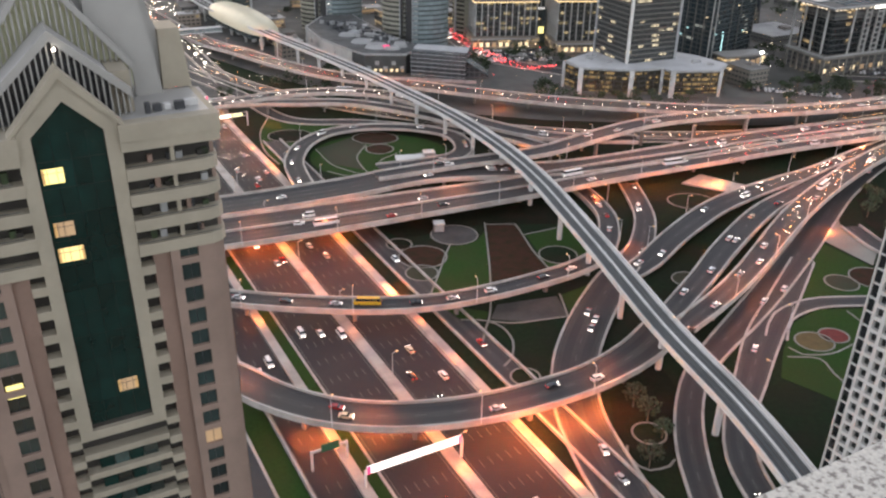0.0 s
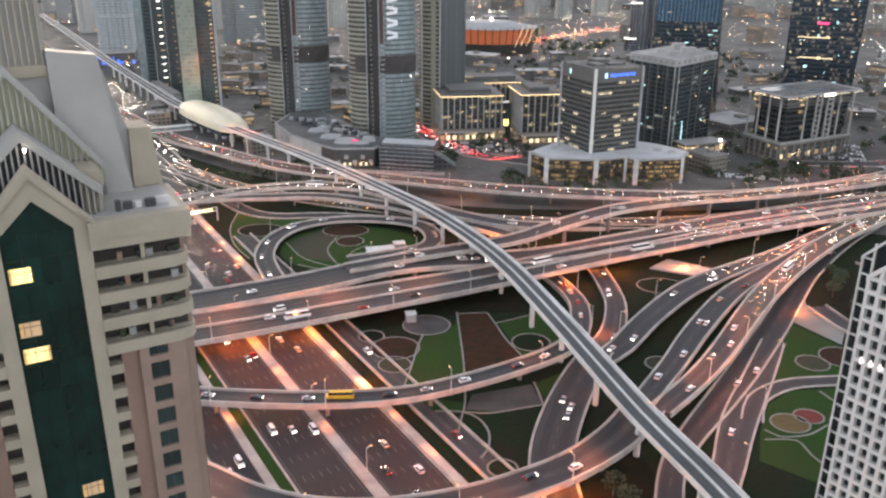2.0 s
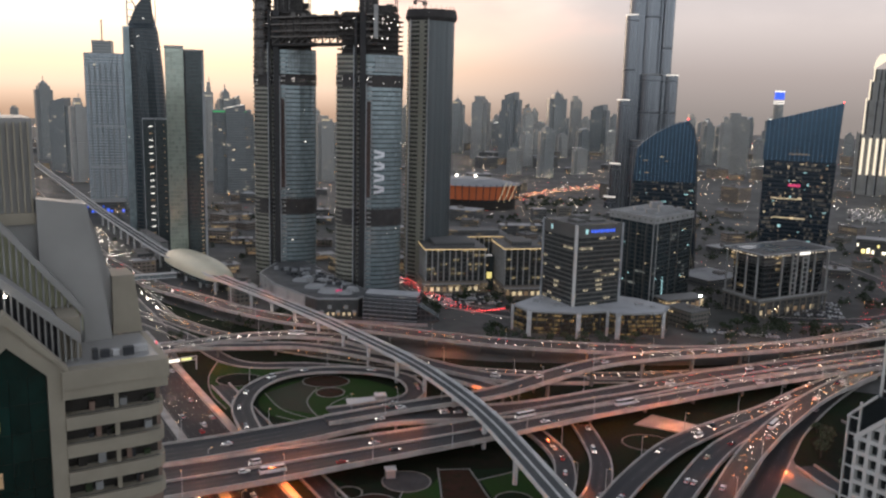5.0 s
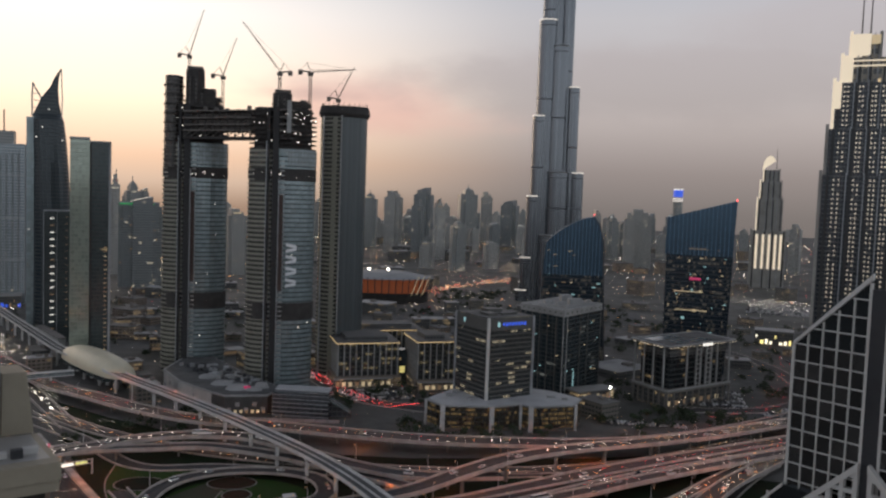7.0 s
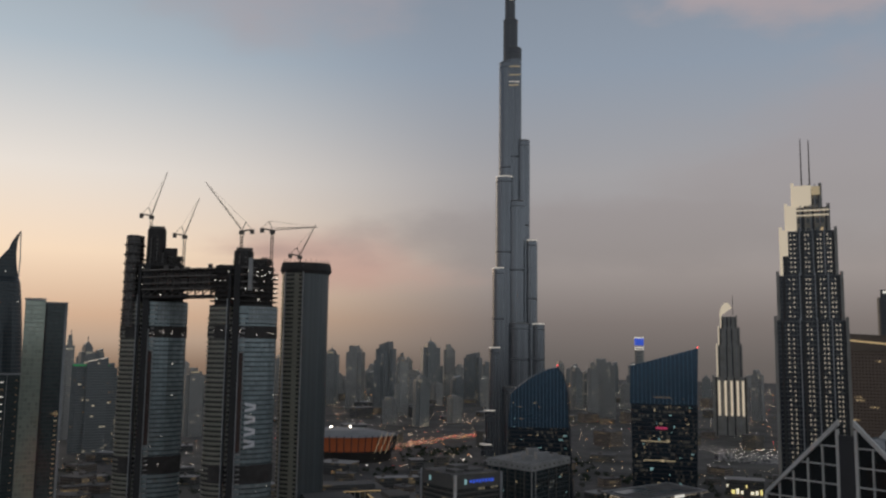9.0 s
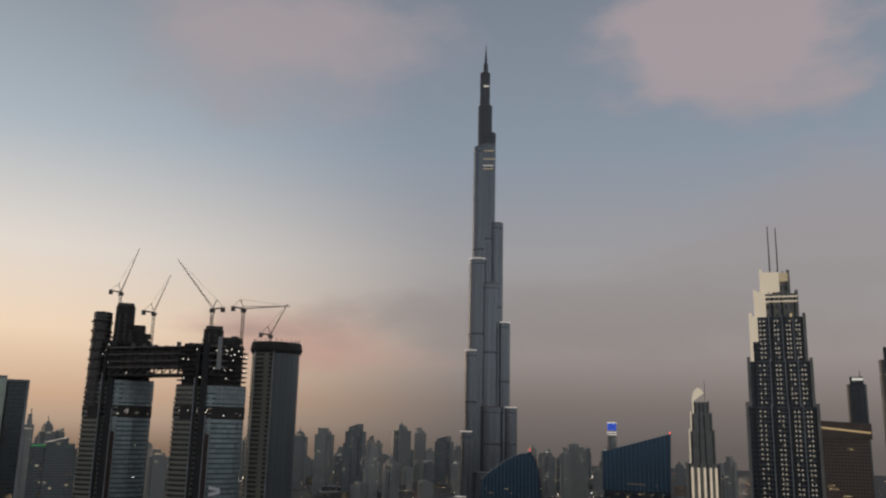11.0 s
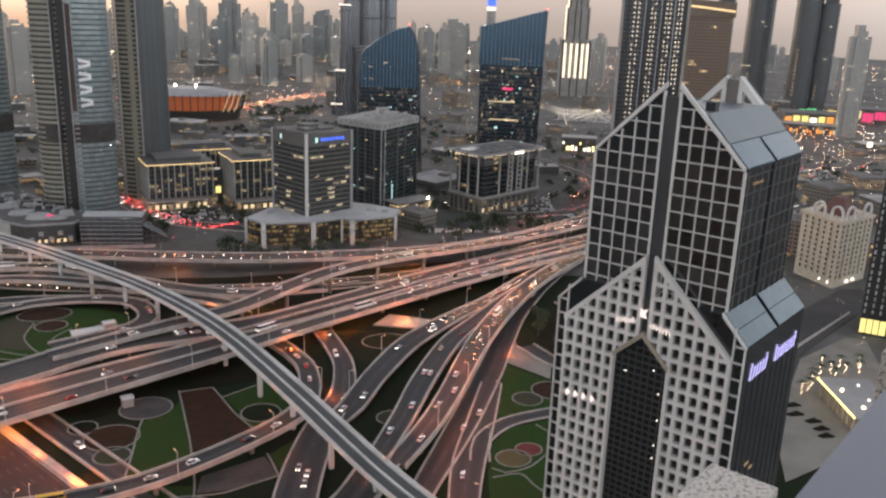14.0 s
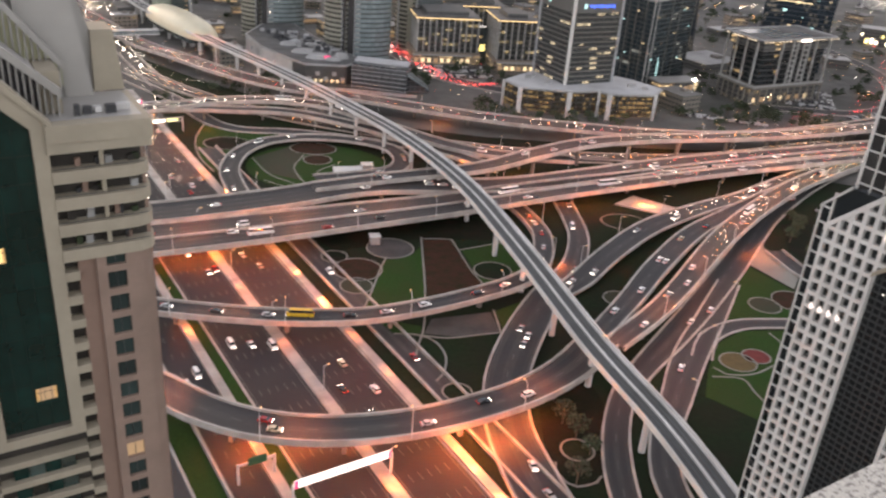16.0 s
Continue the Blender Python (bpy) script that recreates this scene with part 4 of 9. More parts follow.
    part("terrace_wall", Shape().box(-11, -8.6, 4.0, 11.8, 142.4, 147.6), CREAM, t)
    for i, (px, py, pw, ph) in enumerate(((-6.6, 2.6, 1.0, 0.9), (-5.2, 3.0, 0.8, 0.7), (-4.0, 2.4, 1.2, 1.0), (-2.6, 3.4, 1.6, 0.8), (-7.6, 2.2, 0.6, 1.3))):
        part("roof_unit", Shape().box(px, px + pw, py, py + 0.9, 142.42, 142.42 + ph), RAIL_GREY if i % 2 else DARK_METAL, t)
    # crown: two louvred gables and a roof behind
    for y0, half, eave, peak in ((3.0, 8.2, 142.3, 153.4), (9.0, 9.6, 144.0, 160.0)):
        part("gable_beam", Shape().slab_xz([(c - half, eave + 2.2), (c - half, eave + 3.4), (c, peak), (c + half, eave + 3.4), (c + half, eave + 2.2), (c, peak - 1.25)], y0 - 0.5, y0 + 0.6), ROOF_GREY, t)
        part("gable_backing", Shape().slab_xz([(c - half, eave), (c + half, eave), (c + half, eave + 2.4), (c, peak - 1.1), (c - half, eave + 2.4)], y0 + 1.2, y0 + 1.4), DARK_METAL if y0 < 5 else DIM_CROWN, t)
        k = -half + 0.3
        while k < half:
            zt = peak - 1.0 - (peak - eave - 3.2) * abs(k) / half
            part("louvre", Shape().box(c + k, c + k + 0.2, y0 - 0.1, y0 + 0.5, eave, zt), ROOF_GREY, t)
            k += 0.68
    part("crown_roof", Shape().slab_xz([(c - 8.4, 145.2), (c, 153.2), (c + 8.4, 145.2), (c + 8.4, 142.4), (c - 8.4, 142.4)], 4.6, 9.0), ROOF_GREY, t)
    part("crown_roof", Shape().slab_xz([(c - 9.8, 147.2), (c, 159.8), (c + 9.8, 147.2), (c + 9.8, 142.4), (c - 9.8, 142.4)], 10.6, 13.5), ROOF_GREY, t)
    part("sloping_roof", Shape().slab_xz([(-12.0, 142.4), (-3.8, 142.4), (-4.4, 147.0), (-6.2, 160.3), (-12.0, 161.2)], 10.6, 13.4), ROOF_GREY, t)
    part("sloping_roof", Shape().slab_xz([(-4.2, 142.4), (-2.6, 142.4), (-3.3, 150.5), (-5.4, 158.0)], 13.4, 17.5), ROOF_GREY, t)
    part("lift_house", Shape().prism([(-3.4, 12.6), (0.4, 12.6), (0.4, 18), (-3.4, 18)], 142.4, 150.3, [(-3.2, 12.8), (-0.4, 12.8), (-0.4, 18), (-3.2, 18)]), CREAM, t)
    part("lantern", Shape().box(-24.0, -11.8, 12.0, 23, 142.4, 171), ROOF_GREY, t)
    part("lantern_band", Shape().box(-24.2, -11.6, 11.4, 23, 158.0, 159.4), CREAM, t)
    for i in range(16):
        part("fin", Shape().box(-23.8 + 0.76 * i, -23.6 + 0.76 * i, 11.5, 12.0, 159.4, 170.5), CREAM, t)
    part("spotlight", Shape().box(c + 0.25, c + 0.55, 2.2, 2.4, 151.1, 151.35), WHITE_LIGHT, t, "white floodlight under the gable")


DIM_CROWN = lamp_material("crown_glow", (0.62, 0.64, 0.44), 0.02)
CURTAIN = lamp_material("lit_curtain", (0.9, 0.55, 0.22), 0.10)
apartment_tower()


# ---- the hotel tower with two gabled grids and an arch ----
def gable_top(x, half, low, high):
    return high - (high - low) * abs(x) / half


def grid_hotel():
    """Local x along -U (the front, 0 at its middle), y along V, into the building."""
    x, y = uv(72.8, 156.5)
    t = thing("hotel_tower", "dark glass hotel tower with white gridded gables", "building", x, y, 0, TURN - 90)
    H, low, high = 16.1, 147.6, 162.6
    cut = 0.62
    zc, xc = low + (high - low) * cut, H - (H - 1.7) * cut
    part("upper_body", Shape().slab_xz([(-H, 100), (H, 100), (H, low), (xc, zc), (-xc, zc), (-H, low)], 0.5, 32.0), DARK_GLASS, t)
    for s in (-1, 1):
        part("front_gable", Shape().slab_xz([(s * xc, zc), (s * 1.45, zc), (s * 1.45, high - 0.9)], 0.5, 1.9), DARK_GLASS, t)
    part("slot", Shape().box(-1.45, 1.45, 0.15, 0.5, 100, 160.0), DARK_METAL, t)
    # grid of the upper front
    bay, row = 2.88, 3.42
    xs = [1.7 + bay * i for i in range(6)]
    zs = [low - row * i for i in range(10)] + [low + row * i for i in range(1, 5)]
    for s in (-1, 1):
        for i, q in enumerate(xs):
            zt = gable_top(q, H, low, high) - (0.4 if i else 0.0)
            w = 0.26 if i in (0, 5) else 0.11
            part("mullion", Shape().box(s * q - w, s * q + w, 0.0, 0.5, 112, zt), WHITE_FRAME, t)
        for z in zs:
            reach = H if z <= low else H * (high - z) / (high - low)
            if reach > 2.5:
                a, b = sorted((s * 1.7, s * reach))
                part("transom", Shape().box(a, b, 0.06, 0.5, z - 0.11, z + 0.11), WHITE_FRAME, t)
        part("gable_beam", Shape().slab_xz([(s * H, low - 0.3), (s * H, low + 0.45), (s * 1.4, high + 0.2), (s * 1.4, high - 0.9)], -0.15, 0.6), WHITE_FRAME, t)
    # panes of the upper front, each a little different
    for s in (-1, 1):
        for i in range(5):
            for k in range(9):
                a, b = sorted((s * (xs[i] + 0.18), s * (xs[i + 1] - 0.18)))
                part("pane", Shape().box(a, b, 0.30, 0.44, low - row * (k + 1) + 0.18, low - row * k - 0.18), PANE, t)
    # side walls with storey lines, roof glazing
    for i in range(14):
        part("storey_line", Shape().box(H, H + 0.12, 1.0, 31.5, 146 - row * i, 146.25 - row * i), DARK_METAL, t)
    for i in range(9):
        part("side_mullion", Shape().box(H, H + 0.1, 2.5 + 3.4 * i, 2.7 + 3.4 * i, 100, 147.2), GIRDER, t)
        part("side_mullion", Shape().box(21.4, 21.5, 2.5 + 3.4 * i, 2.66 + 3.4 * i, 20, 104.8), DARK_METAL, t)
    part("side_seam", Shape().box(H, H + 0.3, 15.2, 16.4, 100, 147.4), DARK_METAL, t)
    for s in (-1, 1):
        for k, (y0, y1) in enumerate(((0.7, 15.0), (16.4, 31.8))):
            for f0, f1, mat in ((0.0, 0.27, ROOF_PANEL), (0.285, cut, ROOF_PLAIN)):
                x0, x1 = s * (H + 0.25 - (H - 1.6) * f0), s * (H + 0.25 - (H - 1.6) * f1)
                z0, z1 = low + (high - low) * f0, low + (high - low) * f1
                y0, y1 = (y0, y1) if mat is ROOF_PANEL or k else (y0, 31.8)
                if mat is ROOF_PLAIN and k:
                    continue
                part("roof_panel", Shape().add([(x0, y0, z0 + 0.1), (x0, y1, z0 + 0.1), (x1, y1, z1 + 0.1), (x1, y0, z1 + 0.1), (x0, y0, z0 + 0.5), (x0, y1, z0 + 0.5), (x1, y1, z1 + 0.5), (x1, y0, z1 + 0.5)],
                                                [(0, 1, 2, 3), (7, 6, 5, 4), (0, 4, 5, 1), (1, 5, 6, 2), (2, 6, 7, 3), (3, 7, 4, 0)]), mat, t)
    part("roof_terrace", Shape().box(-xc, xc, 2.0, 31.8, zc, zc + 0.2), ROOF_PLAIN, t)
    part("roof_unit", Shape().box(3.5, 5.5, 8, 10, zc + 0.2, zc + 2.0), DARK_METAL, t)
    # open rear gable standing on the roof
    for s in (-1, 1):
        part("rear_gable", Shape().slab_xz([(s * 13.6, low + 2.6), (s * 12.2, low + 2.6), (s * 1.5, high - 1.8), (s * 1.5, high + 0.4)], 29.4, 31.2), WHITE_FRAME, t)
        part("rear_post", Shape().box(s * 1.9 - 0.5, s * 1.9 + 0.5, 29.6, 31.0, zc, high - 1.4), WHITE_FRAME, t)
        part("rear_flank", Shape().slab_xz([(s * 16.2, low), (s * 15.0, low), (s * 1.5, high - 0.6), (s * 1.5, high + 0.2)], 31.3, 32.2), GREY_FRAME, t)
    part("rear_slot", Shape().box(-1.4, 1.4, 30.0, 31.6, zc, high - 0.4), GIRDER, t)

    # lower body with its own glazed shoulders
    L, sh, join = 21.4, 113.4, 119.0
    part("lower_body", Shape().slab_xz([(-L, -0.3), (L, -0.3), (L, sh), (H, join), (-H, join), (-L, sh)], -0.9, 33.0), DARK_GLASS, t)
    for s in (-1, 1):
        for y0, y1 in ((-0.8, 15.0), (16.6, 32.6)):
            for f0, f1 in ((0.0, 0.48), (0.50, 1.0)):
                x0, x1 = s * (L + 0.2 - (L - H) * f0), s * (L + 0.2 - (L - H) * f1)
                z0, z1 = sh + (join - sh) * f0, sh + (join - sh) * f1
                part("roof_panel", Shape().add([(x0, y0, z0 + 0.1), (x0, y1, z0 + 0.1), (x1, y1, z1 + 0.1), (x1, y0, z1 + 0.1), (x0, y0, z0 + 0.4), (x0, y1, z0 + 0.4), (x1, y1, z1 + 0.4), (x1, y0, z1 + 0.4)],
                                                [(0, 1, 2, 3), (7, 6, 5, 4), (0, 4, 5, 1), (1, 5, 6, 2), (2, 6, 7, 3), (3, 7, 4, 0)]), ROOF_PANEL, t)
    # thin outer grid at both edges of the lower front
    for s in (-1, 1):
        for q in (19.0, 21.3):
            part("mullion", Shape().box(s * q - 0.15, s * q + 0.15, -1.4, -0.9, 0, sh if q > 20 else 117), WHITE_FRAME, t)
        for i in range(33):
            a, b = sorted((s * 19.0, s * 21.4))
            part("transom", Shape().box(a, b, -1.3, -0.9, sh - 0.15 - row * i, sh + 0.15 - row * i), WHITE_FRAME, t)
        part("gable_beam", Shape().slab_xz([(s * 21.5, sh - 0.3), (s * 21.5, sh + 0.3), (s * 16.0, join + 0.5), (s * 16.0, join - 0.2)], -1.5, -0.8), WHITE_FRAME, t)
    # thick inner grid with an arch
    W, ish, peak = 18.9, 110.0, 127.4
    arch_w, arch_sh, arch_top = 6.5, 104.5, 110.6
    bay2, row2 = 2.48, 3.06

    def top_at(q):
        return gable_top(q, W, ish, peak)

    edges = [W - 0.2 - bay2 * i for i in range(8)]
    for s in (-1, 1):
        for i, q in enumerate(edges):
            if q < 0.8:
                continue
            zt = top_at(q)
            z0 = (arch_top - (arch_top - arch_sh) * q / arch_w) if q < arch_w - 0.2 else 0.0
            w = 0.42 if i else 0.35
            part("pillar", Shape().box(s * q - w, s * q + w, -2.0, -0.9, z0, zt), WHITE_FRAME, t)
        part("gable_beam", Shape().slab_xz([(s * (W + 0.25), ish - 0.9), (s * (W + 0.25), ish + 0.3), (s * 0.9, peak + 0.5), (s * 0.9, peak - 1.0)], -2.2, -0.9), WHITE_FRAME, t)
        part("arch_beam", Shape().slab_xz([(s * arch_w, arch_sh - 0.6), (s * arch_w, arch_sh + 0.5), (0, arch_top + 0.7), (0, arch_top - 0.6)], -2.3, -0.9), CREAM, t)
        part("arch_side", Shape().box(s * arch_w - 0.35, s * arch_w + 0.35, -2.25, -0.9, 0, arch_sh + 0.2), WHITE_FRAME, t)
        for k in range(42):
            z = peak - 2.2 - row2 * k
            if z < 2:
                break
            outer = W if z < ish else W * (peak - z) / (peak - ish)
            inner = 0.9 if z > arch_top else (arch_w if z < arch_sh else arch_w * (arch_top - z) / (arch_top - arch_sh))
            if outer - inner > 0.6:
                a, b = sorted((s * inner, s * outer))
                part("beam", Shape().box(a, b, -1.95, -0.9, z - 0.42, z + 0.42), WHITE_FRAME, t)
    part("slot", Shape().box(-0.75, 0.75, -1.2, -0.9, 110, 127), DARK_METAL, t)
    # the arch: a deep dark glazed recess
    part("arch_recess", Shape().slab_xz([(-arch_w, 0), (arch_w, 0), (arch_w, arch_sh - 2.5), (arch_w * 0.6, arch_sh + 1.2), (0, arch_top - 2.2), (-arch_w * 0.6, arch_sh + 1.2), (-arch_w, arch_sh - 2.5)], -0.96, -0.9), RECESS_GRID, t)
    # lit fascia over the arch and a lit band beside it: brand marks as plain strokes
    for i in range(7):
        part("sign_stroke", Shape().box(-6.2 + 0.62 * i, -5.98 + 0.62 * i, -2.45, -2.25, 112.0 + 0.12 * i, 112.9 + 0.12 * i + 0.35 * (i % 3 == 0)), SIGN_GLOW, t)
        part("sign_stroke", Shape().box(1.6 + 0.72 * i, 1.85 + 0.72 * i, -2.45, -2.25, 112.6 - 0.1 * i, 113.5 - 0.1 * i + 0.3 * (i % 2)), SIGN_GLOW, t)
    part("sign_mark", Shape().slab_xz([(-0.9, 114.6), (0.7, 114.4), (0.3, 115.4), (0.8, 116.6), (-0.2, 116.1), (-0.8, 116.5)], -2.45, -2.25), SIGN_GLOW, t)
    for i in range(4):
        part("sign_stroke", Shape().box(-17.2 + 2.1 * i, -16.2 + 2.1 * i, -2.3, -2.05, 91.7 + 0.12 * i, 92.3 + 0.12 * i), SIGN_GLOW, t)
        part("sign_stroke", Shape().box(-17.0 + 2.1 * i, -16.7 + 2.1 * i, -2.3, -2.05, 91.2 + 0.12 * i, 92.8 + 0.12 * i), SIGN_GLOW, t)
    for first, last, n in ((3.0, 13.0, 6), (17.0, 30.5, 8)):
        for i in range(n):
            q = first + (last - first) * i / n
            w, tall = 0.22, (3.6 if i in (0, n - 1) else 2.6)
            sh = Shape()
            sh.add([(L + 0.05, q, 105.4), (L + 0.05, q + w, 105.4), (L + 0.05, q + w + 0.5, 105.4 + tall), (L + 0.05, q + 0.5, 105.4 + tall), (L + 0.25, q, 105.4), (L + 0.25, q + w, 105.4), (L + 0.25, q + w + 0.5, 105.4 + tall), (L + 0.25, q + 0.5, 105.4 + tall)],
                   [(0, 3, 2, 1), (4, 5, 6, 7), (0, 1, 5, 4), (1, 2, 6, 5), (2, 3, 7, 6), (3, 0, 4, 7)])
            sh.box(L + 0.05, L + 0.24, q + 0.2, q + 0.85, 105.5 + (1.9 if i % 2 else 0.1), 105.8 + (1.9 if i % 2 else 0.1))
            part("sign_stroke", sh, VIOLET_SIGN, t)
    for i in range(7):
        part("sign_stroke", Shape().box(H + 0.1, H + 0.2, 5.0 + 0.8 * i, 5.3 + 0.8 * i, 144.3, 144.8), DIM_WINDOW, t)
    for (q, z) in ((3.0, 103.0), (4.6, 98.0), (4.9, 92), (4.8, 86), (4.7, 83), (-3.5, 101)):
        part("arch_lamp", Shape().box(q - 0.12, q + 0.12, -1.2, -1.0, z, z + 0.25), WHITE_LIGHT_SOFT, t)
    # hall with warm lit storeys at the side
    for i in range(4):
        part("lit_storey", Shape().box(L + 0.02, L + 0.12, 2.0 + 3 * i, 4.0 + 3 * i, 84 - 2 * (i % 2), 84.6 - 2 * (i % 2)), DIM_WINDOW, t)


ROOF_PLAIN = material("plain_roof", (0.125, 0.155, 0.17), 0.4, metal=0.15, grain=0.06, size=0.4, stain=0.08)
SIGN_GLOW = lamp_material("white_sign", (1.0, 0.9, 0.88), 0.3)
WHITE_LIGHT_SOFT = lamp_material("soft_white_sign", (1.0, 0.97, 0.9), 0.7)
PANE = material("tower_pane", (0.026, 0.025, 0.024), 0.06, grain=0.7, size=0.6, spec=1.0, vary=0.7)
RECESS_GRID = curtain_wall("arch_glazing", (0.01, 0.012, 0.013), (0.028, 0.03, 0.03), 1.6, 1.55, lit=0.0, metal=0.1, bar=0.2, side="x")
grid_hotel()

# ---- towers and blocks across the interchange ----
def block(name, label, x, y, w, d, h, rz, wall, roof=None, floor=0.0, band=None, fins=0, fin_mat=None, group="", z0=0.0, parapet=1.2, category="building"):
    """A rectangular building: body, roof, parapet, storey bands and fins. Local y points into the building, from its front."""
    t = thing(name, label, category, x, y, z0, rz, group)
    part("body", Shape().box(-w / 2, w / 2, 0, d, -0.3, h), wall, t)
    part("roof", Shape().box(-w / 2 + 0.4, w / 2 - 0.4, 0.4, d - 0.4, h, h + 0.15), roof or ROOF_GREY, t)
    if parapet:
        for a in ((-w / 2, w / 2, 0, 0.5), (-w / 2, w / 2, d - 0.5, d), (-w / 2, -w / 2 + 0.5, 0.5, d - 0.5), (w / 2 - 0.5, w / 2, 0.5, d - 0.5)):
            part("parapet", Shape().box(*a, h, h + parapet), fin_mat or GREY_FRAME, t)
    if floor and band:
        ring = Shape().box(-w / 2 - 0.18, w / 2 + 0.18, -0.18, d + 0.18, 0, 0.55).mesh("storey_band", band)
        for i in range(1, int(h / floor)):
            part("storey_band", ring, band, t, m=pose(0, 0, i * floor))
    if fins:
        rib = Shape().box(-0.25, 0.25, -0.55, 0.0, 0, h).mesh("fin", fin_mat or GREY_FRAME)
        for i in range(fins + 1):
            part("fin", rib, GREY_FRAME, t, m=pose(-w / 2 + w * i / fins, 0, 0))
        m = max(1, round(fins * d / w))
        for i in range(m + 1):
            for s in (-1, 1):
                part("fin", rib, GREY_FRAME, t, m=pose(s * w / 2, d * i / m, 0, 0, 0, s * 90))
    return t


OFFICE = curtain_wall("office_glazing", (0.05, 0.055, 0.055), (0.10, 0.098, 0.09), 0.9, 3.6, lit=0.16, lit_color=(1.0, 0.86, 0.60), strength=0.26, metal=0.3, cluster=7.0)
DARK_TOWER = curtain_wall("dark_tower_glazing", (0.07, 0.09, 0.092), (0.035, 0.04, 0.042), 2.4, 3.8, lit=0.004, strength=0.25, metal=0.3, rough=0.14)
PODIUM_GLASS = curtain_wall("podium_glazing", (0.05, 0.045, 0.035), (0.04, 0.036, 0.03), 1.3, 3.4, lit=0.45, lit_color=(1.0, 0.66, 0.28), strength=0.10, metal=0.2)
TEAL = curtain_wall("teal_glazing", (0.12, 0.17, 0.18), (0.24, 0.25, 0.25), 3.2, 3.7, lit=0.02, strength=0.3, metal=0.4)
BLUE_GLASS = curtain_wall("blue_glazing", (0.07, 0.13, 0.19), (0.02, 0.03, 0.045), 2.6, 4.2, lit=0.0, metal=0.6, bar=0.10)
BLUE_LOW = curtain_wall("blue_lower_glazing", (0.03, 0.045, 0.06), (0.015, 0.02, 0.028), 0.8, 4.2, lit=0.22, lit_color=(1.0, 0.9, 0.72), strength=0.06, metal=0.5)
SITE_GLASS = curtain_wall("building_site_glazing", (0.30, 0.365, 0.38), (0.15, 0.18, 0.185), 5.0, 4.0, lit=0.0, strength=0.3, metal=0.35, rough=0.2, bar=0.10)
SITE_STONE = curtain_wall("striped_facade", (0.08, 0.08, 0.07), (0.26, 0.248, 0.20), 7.0, 4.0, lit=0.0, strength=0.3, metal=0.1, bar=0.30)
DARK_FRAME = material("bare_concrete_frame", (0.055, 0.05, 0.048), 0.9, grain=0.4, size=0.3, stain_size=0.1)
BROWN_STONE = material("brown_cladding", (0.20, 0.15, 0.115), 0.7, grain=0.12, size=0.3)
# far glazing: distance haze is put into these lightened base colours
HAZED_GLASS = [curtain_wall("hazed_tower_glazing", c, f, b, s, lit=l * 1.3, lit_color=(1.0, 0.86, 0.62), strength=0.5, metal=0.35, rough=0.3, bar=0.22) for c, f, b, s, l in (
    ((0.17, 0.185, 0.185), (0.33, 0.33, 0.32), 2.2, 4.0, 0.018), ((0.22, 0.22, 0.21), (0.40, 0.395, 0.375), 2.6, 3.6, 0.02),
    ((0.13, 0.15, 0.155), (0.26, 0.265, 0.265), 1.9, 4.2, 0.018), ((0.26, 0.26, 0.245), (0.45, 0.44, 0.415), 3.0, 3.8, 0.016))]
LOW_WALL = [curtain_wall("low_block_wall", c, f, b, s, lit=l * 0.8, strength=0.3, metal=0.05, rough=0.6, bar=0.34) for c, f, b, s, l in (
    ((0.04, 0.04, 0.038), (0.18, 0.165, 0.145), 3.6, 3.6, 0.22), ((0.03, 0.034, 0.038), (0.125, 0.122, 0.118), 3.0, 3.8, 0.18), ((0.045, 0.038, 0.03), (0.235, 0.195, 0.165), 4.2, 3.4, 0.26))]


SLATE_GLASS = curtain_wall("slate_glazing", (0.032, 0.046, 0.052), (0.034, 0.042, 0.046), 2.4, 3.8, lit=0.03, lit_color=(0.9, 0.95, 0.9), strength=0.08, metal=0.15, rough=0.12)
COURT_GLASS = curtain_wall("courtyard_glazing", (0.03, 0.034, 0.034), (0.06, 0.058, 0.052), 2.5, 4.2, lit=0.22, lit_color=(1.0, 0.8, 0.45), strength=0.12, metal=0.05, rough=0.2)
POST_GREY = material("grey_frame_post", (0.34, 0.335, 0.325), 0.6, grain=0.1, size=0.5)
BLOCK_ROOF = material("dark_block_roof", (0.13, 0.125, 0.12), 0.8, grain=0.4, size=0.25, stain=0.25)
SKYLIGHT = material("roof_skylight", (0.16, 0.18, 0.19), 0.25, metal=0.2, grain=0.2, size=0.3)


